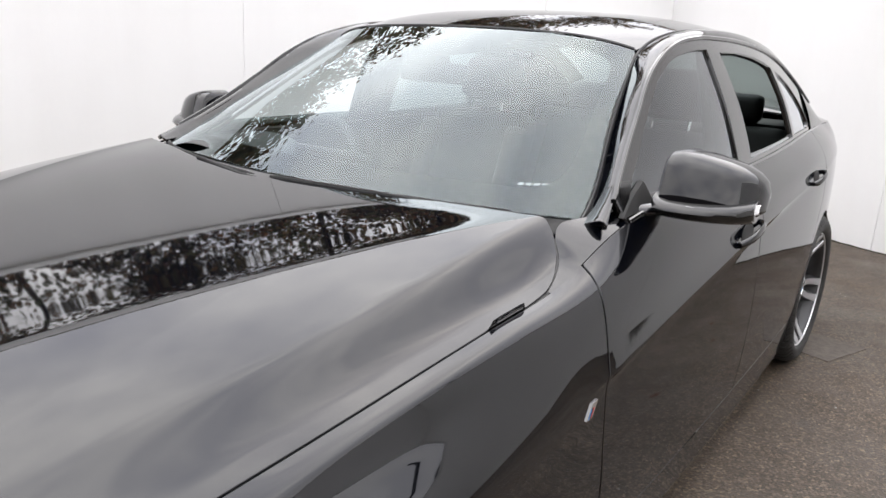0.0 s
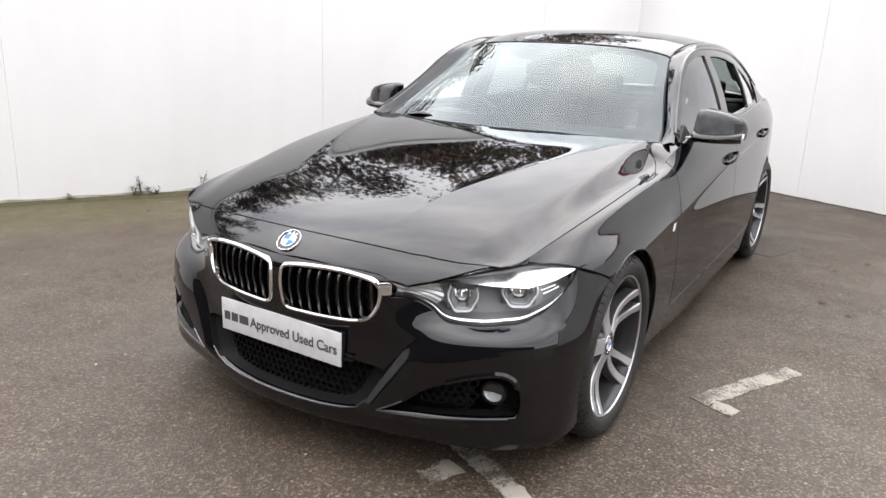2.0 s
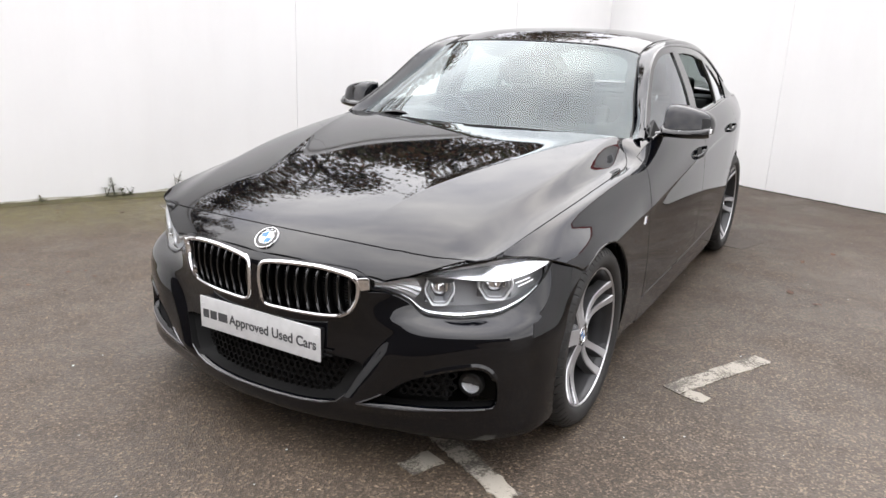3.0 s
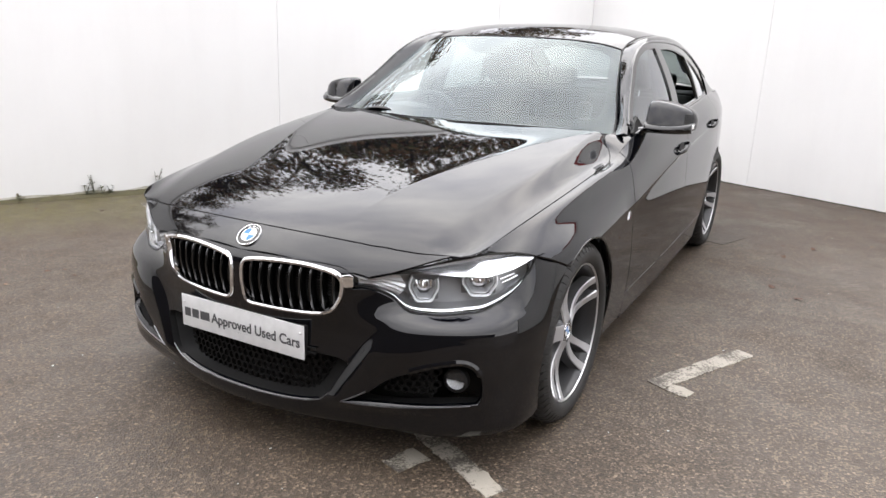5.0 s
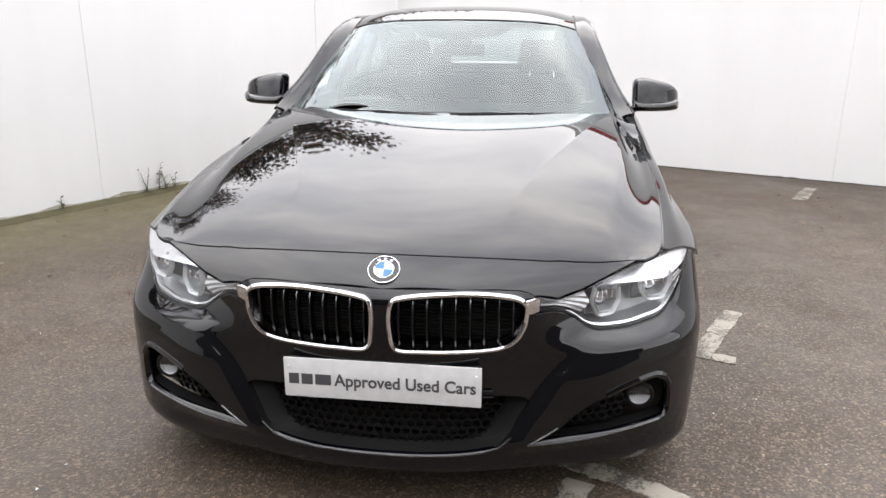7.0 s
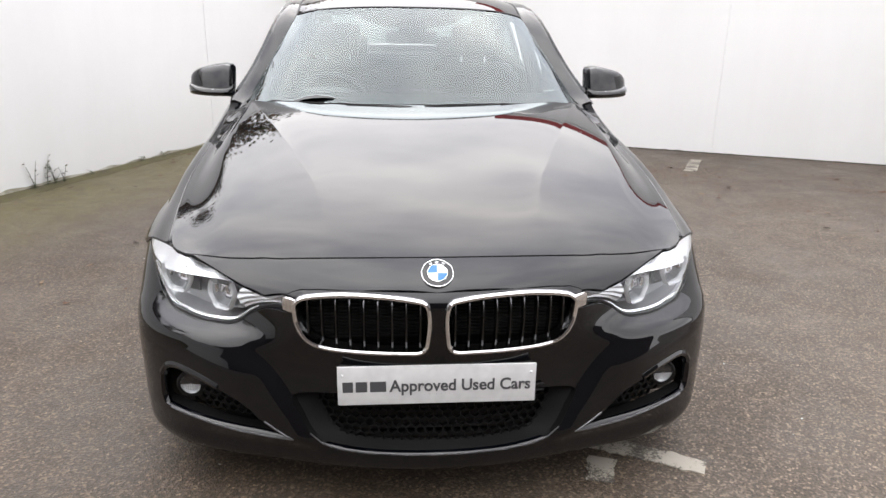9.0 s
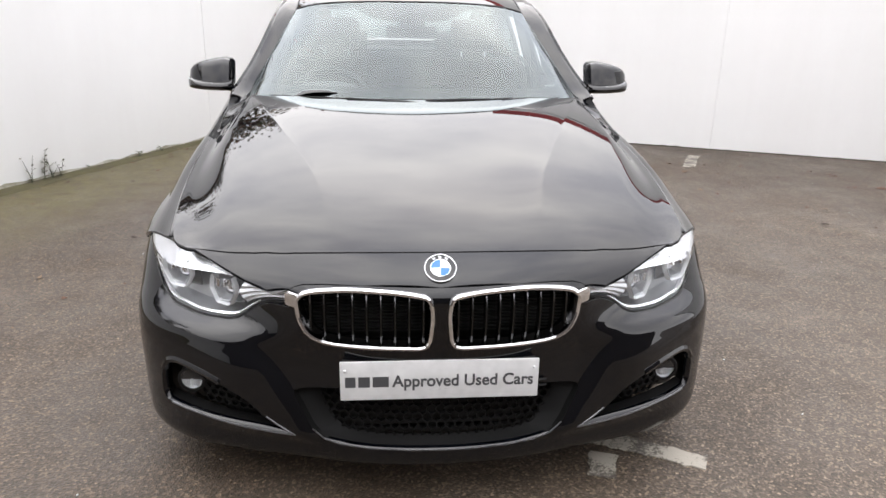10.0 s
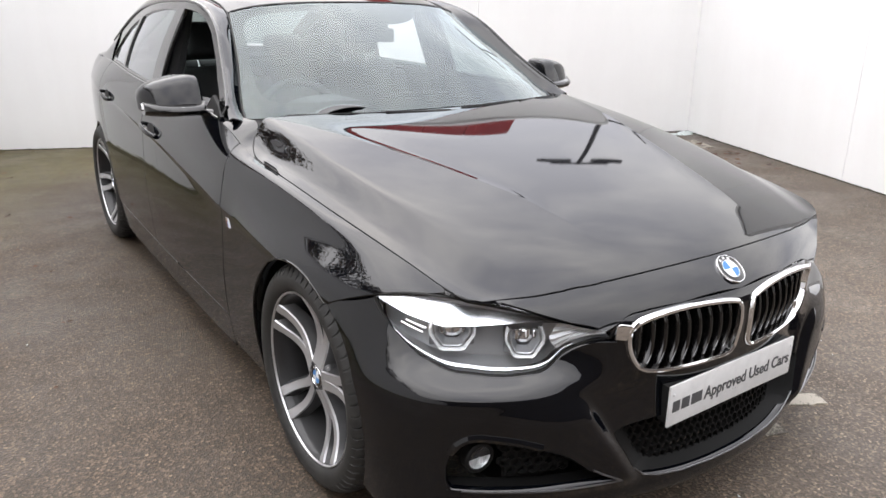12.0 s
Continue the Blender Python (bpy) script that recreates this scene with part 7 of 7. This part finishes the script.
# dry leaves and bits of litter towards the back and right walls
def scatter(name, count, place, size, mat, seed, label, category):
    r = random.Random(seed)
    bm = bmesh.new()
    for _ in range(count):
        x, y = place(r)
        a, l = r.uniform(0, 6.28), r.uniform(*size)
        w = l * r.uniform(0.4, 0.7)
        c, s_ = math.cos(a), math.sin(a)
        pts = [(-l, 0, 0.004), (-0.3 * l, w, 0.004 + r.uniform(0, 0.5) * l), (0.6 * l, 0.7 * w, 0.003 + r.uniform(0, 0.3) * l), (l, 0, 0.006), (0.5 * l, -0.8 * w, 0.003 + r.uniform(0, 0.5) * l), (-0.4 * l, -w, 0.004)]
        vs = [bm.verts.new((x + c * u - s_ * v, y + s_ * u + c * v, z)) for u, v, z in pts]
        mid = bm.verts.new((x, y, 0.004 + 0.25 * l))
        for i in range(6):
            bm.faces.new((mid, vs[i], vs[(i + 1) % 6]))
    tagged(part(name, bm, mat, smooth=False), label, category, kind="stuff")


scatter("fallen_leaves", 46, lambda r: (r.gauss(4.25, 0.35), r.gauss(2.55, 0.25)), (0.02, 0.055), DRYLEAF, 3, "dry brown leaves lying in a heap", "leaves")
scatter("leaf_scatter", 60, lambda r: (r.uniform(1.3, 5.0), r.uniform(1.6, 3.8)), (0.012, 0.035), DRYLEAF, 5, "scattered dry leaves on asphalt", "leaves")
scatter("pebble_scatter", 160, lambda r: (r.uniform(-4, 4.5), r.uniform(-1.6, 4.5)), (0.002, 0.006), LITTER, 6, "small pale grit and pebbles on asphalt", "grit")
scatter("left_leaf_scatter", 170, lambda r: (lambda s_, w: ((CORNER_A + along_left * s_ + n * w).x, (CORNER_A + along_left * s_ + n * w).y))(r.uniform(0.5, 9), 0.08 + 2.2 * r.random() ** 1.8), (0.007, 0.026), DRYLEAF, 7, "fallen leaf bits beside the mossy wall", "leaves")
# crumpled litter in the corner
for k, (x, y, l) in enumerate(((5.12, 3.36, 0.10), (4.96, 3.38, 0.07), (4.55, 1.42, 0.09), (4.48, 1.32, 0.06))):
    bm = bmesh.new()
    bmesh.ops.create_icosphere(bm, subdivisions=2, radius=1)
    for v in bm.verts:
        v.co = Vector((v.co.x * l, v.co.y * l * 0.6, max(0, v.co.z * l * 0.35))) * (1 + 0.5 * noise.noise(v.co * 3 + Vector((k, 0, 0))))
    bmesh.ops.translate(bm, vec=(x, y, 0.0), verts=bm.verts)
    tagged(part("litter", bm, LITTER, smooth=False), "crumpled pale plastic litter at the wall foot", "litter", "litter by the wall")


# ---- beyond the walls: trees, a red building, a lamp post ----
def build_tree(at, height, seed, crown=2.2, leaves=8500):
    r = random.Random(seed)
    tree = tagged(empty("tree", at), "tall leafy tree with brownish autumn leaves behind the wall", "tree", "trees behind the wall")
    bt, bl = bmesh.new(), bmesh.new()
    trunk = [Vector((0.15 * noise.noise((seed, k, 0)), 0.15 * noise.noise((seed, k, 9)), height * 0.75 * k / 5)) for k in range(6)]
    tube(bt, trunk, [0.16, 0.14, 0.12, 0.09, 0.06, 0.03], 8)
    tips = []
    for k in range(24):
        f = r.uniform(0.22, 1.0)
        i = min(int(f * 5), 4)
        p = trunk[i].lerp(trunk[i + 1], f * 5 - i)
        a = r.uniform(0, 6.28)
        l = crown * r.uniform(0.5, 1.0) * (1.15 - 0.5 * f)
        e = p + Vector((math.cos(a) * l, math.sin(a) * l, l * r.uniform(0.2, 0.9)))
        m = p.lerp(e, 0.5) + Vector((r.uniform(-0.15, 0.15), r.uniform(-0.15, 0.15), 0.1))
        tube(bt, [p, m, e], [0.045, 0.03, 0.01], 5)
        for j in range(5):
            q = p.lerp(e, r.uniform(0.35, 1)) + Vector((r.gauss(0, 0.3), r.gauss(0, 0.3), r.gauss(0, 0.25)))
            tube(bt, [m.lerp(e, r.uniform(0, 1)), q], [0.012, 0.004], 4)
            tips.append(q)
        tips += [e, m]
    for _ in range(leaves):
        c = r.choice(tips)
        p = c + Vector((r.gauss(0, 0.22), r.gauss(0, 0.22), r.gauss(0, 0.18)))
        if p.z > height:
            continue
        l = r.uniform(0.08, 0.15)
        u = Vector((r.gauss(0, 1), r.gauss(0, 1), r.gauss(0, 0.6))).normalized()
        w = u.cross(Vector((r.gauss(0, 1), r.gauss(0, 1), r.gauss(0, 1)))).normalized() * l * 0.42
        q = [p, p + u * l * 0.5 + w, p + u * l, p + u * l * 0.5 - w]
        bl.faces.new([bl.verts.new(v) for v in q])
    part("trunk", bt, BARK, tree)
    part("crown", bl, TREELEAF, tree, smooth=False)


for k, (x, y, h, c) in enumerate(((-3.6, 9.6, 7.0, 2.0), (-5.6, 8.4, 7.8, 2.2), (-7.0, 6.6, 8.2, 2.3), (-8.2, 4.6, 8.2, 2.3), (-9.0, 2.4, 8.3, 2.3), (-9.8, 0.2, 8.1, 2.3), (-10.4, -2.2, 7.4, 2.2), (-7.4, 9.6, 7.6, 2.4), (-1.5, 10.8, 5.6, 1.6))):
    build_tree((x, y, 0), h, 30 + k, c)

bm = bmesh.new()
bd = (CORNER_B - CORNER_A).normalized()
bn = Vector((-bd.y, bd.x, 0))
m = Matrix(((bd.x, bn.x, 0, 2.43 + 0.9 * bd.x), (bd.y, bn.y, 0, 10.05 + 0.9 * bd.y), (0, 0, 1, 0), (0, 0, 0, 1)))
box(bm, (-1.4, 0, 0), (4.16, 4.0, 4.4), 0.02, m)
shop = part("red_building", bm, WALL, smooth=False)
tagged(shop, "low building with a red fascia beyond the wall", "building")
bm = bmesh.new()
for k in range(7):
    box(bm, (-1.5 + 0.823 * k + 0.004, -0.12, 4.4), (-1.5 + 0.823 * (k + 1) - 0.004, 4.1, 5.08), 0.01, m)
part("fascia", bm, REDROOF, shop, "red metal fascia panels", smooth=False)

post = tagged(empty("lamp_post", (8.9, 7.3, 0)), "dark steel lamp post with two floodlight heads", "lamp post")
bm = bmesh.new()
tube(bm, [(0, 0, 0), (0, 0, 3), (0, 0, 6.3)], [0.08, 0.07, 0.05], 10)
part("pole", bm, GALV, post)
bm = bmesh.new()
tube(bm, [(-0.55, 0.25, 6.25), (0.55, -0.35, 6.25)], 0.035, 8)
part("crossbar", bm, GALV, post)
for x, y in ((-0.5, 0.25), (0.5, -0.3)):
    bm = bmesh.new()
    box(bm, (-0.32, -0.16, -0.06), (0.32, 0.16, 0.07), 0.03, pose(x, y, 6.15, 25, 0, -30))
    part("floodlight", bm, GALV, post)
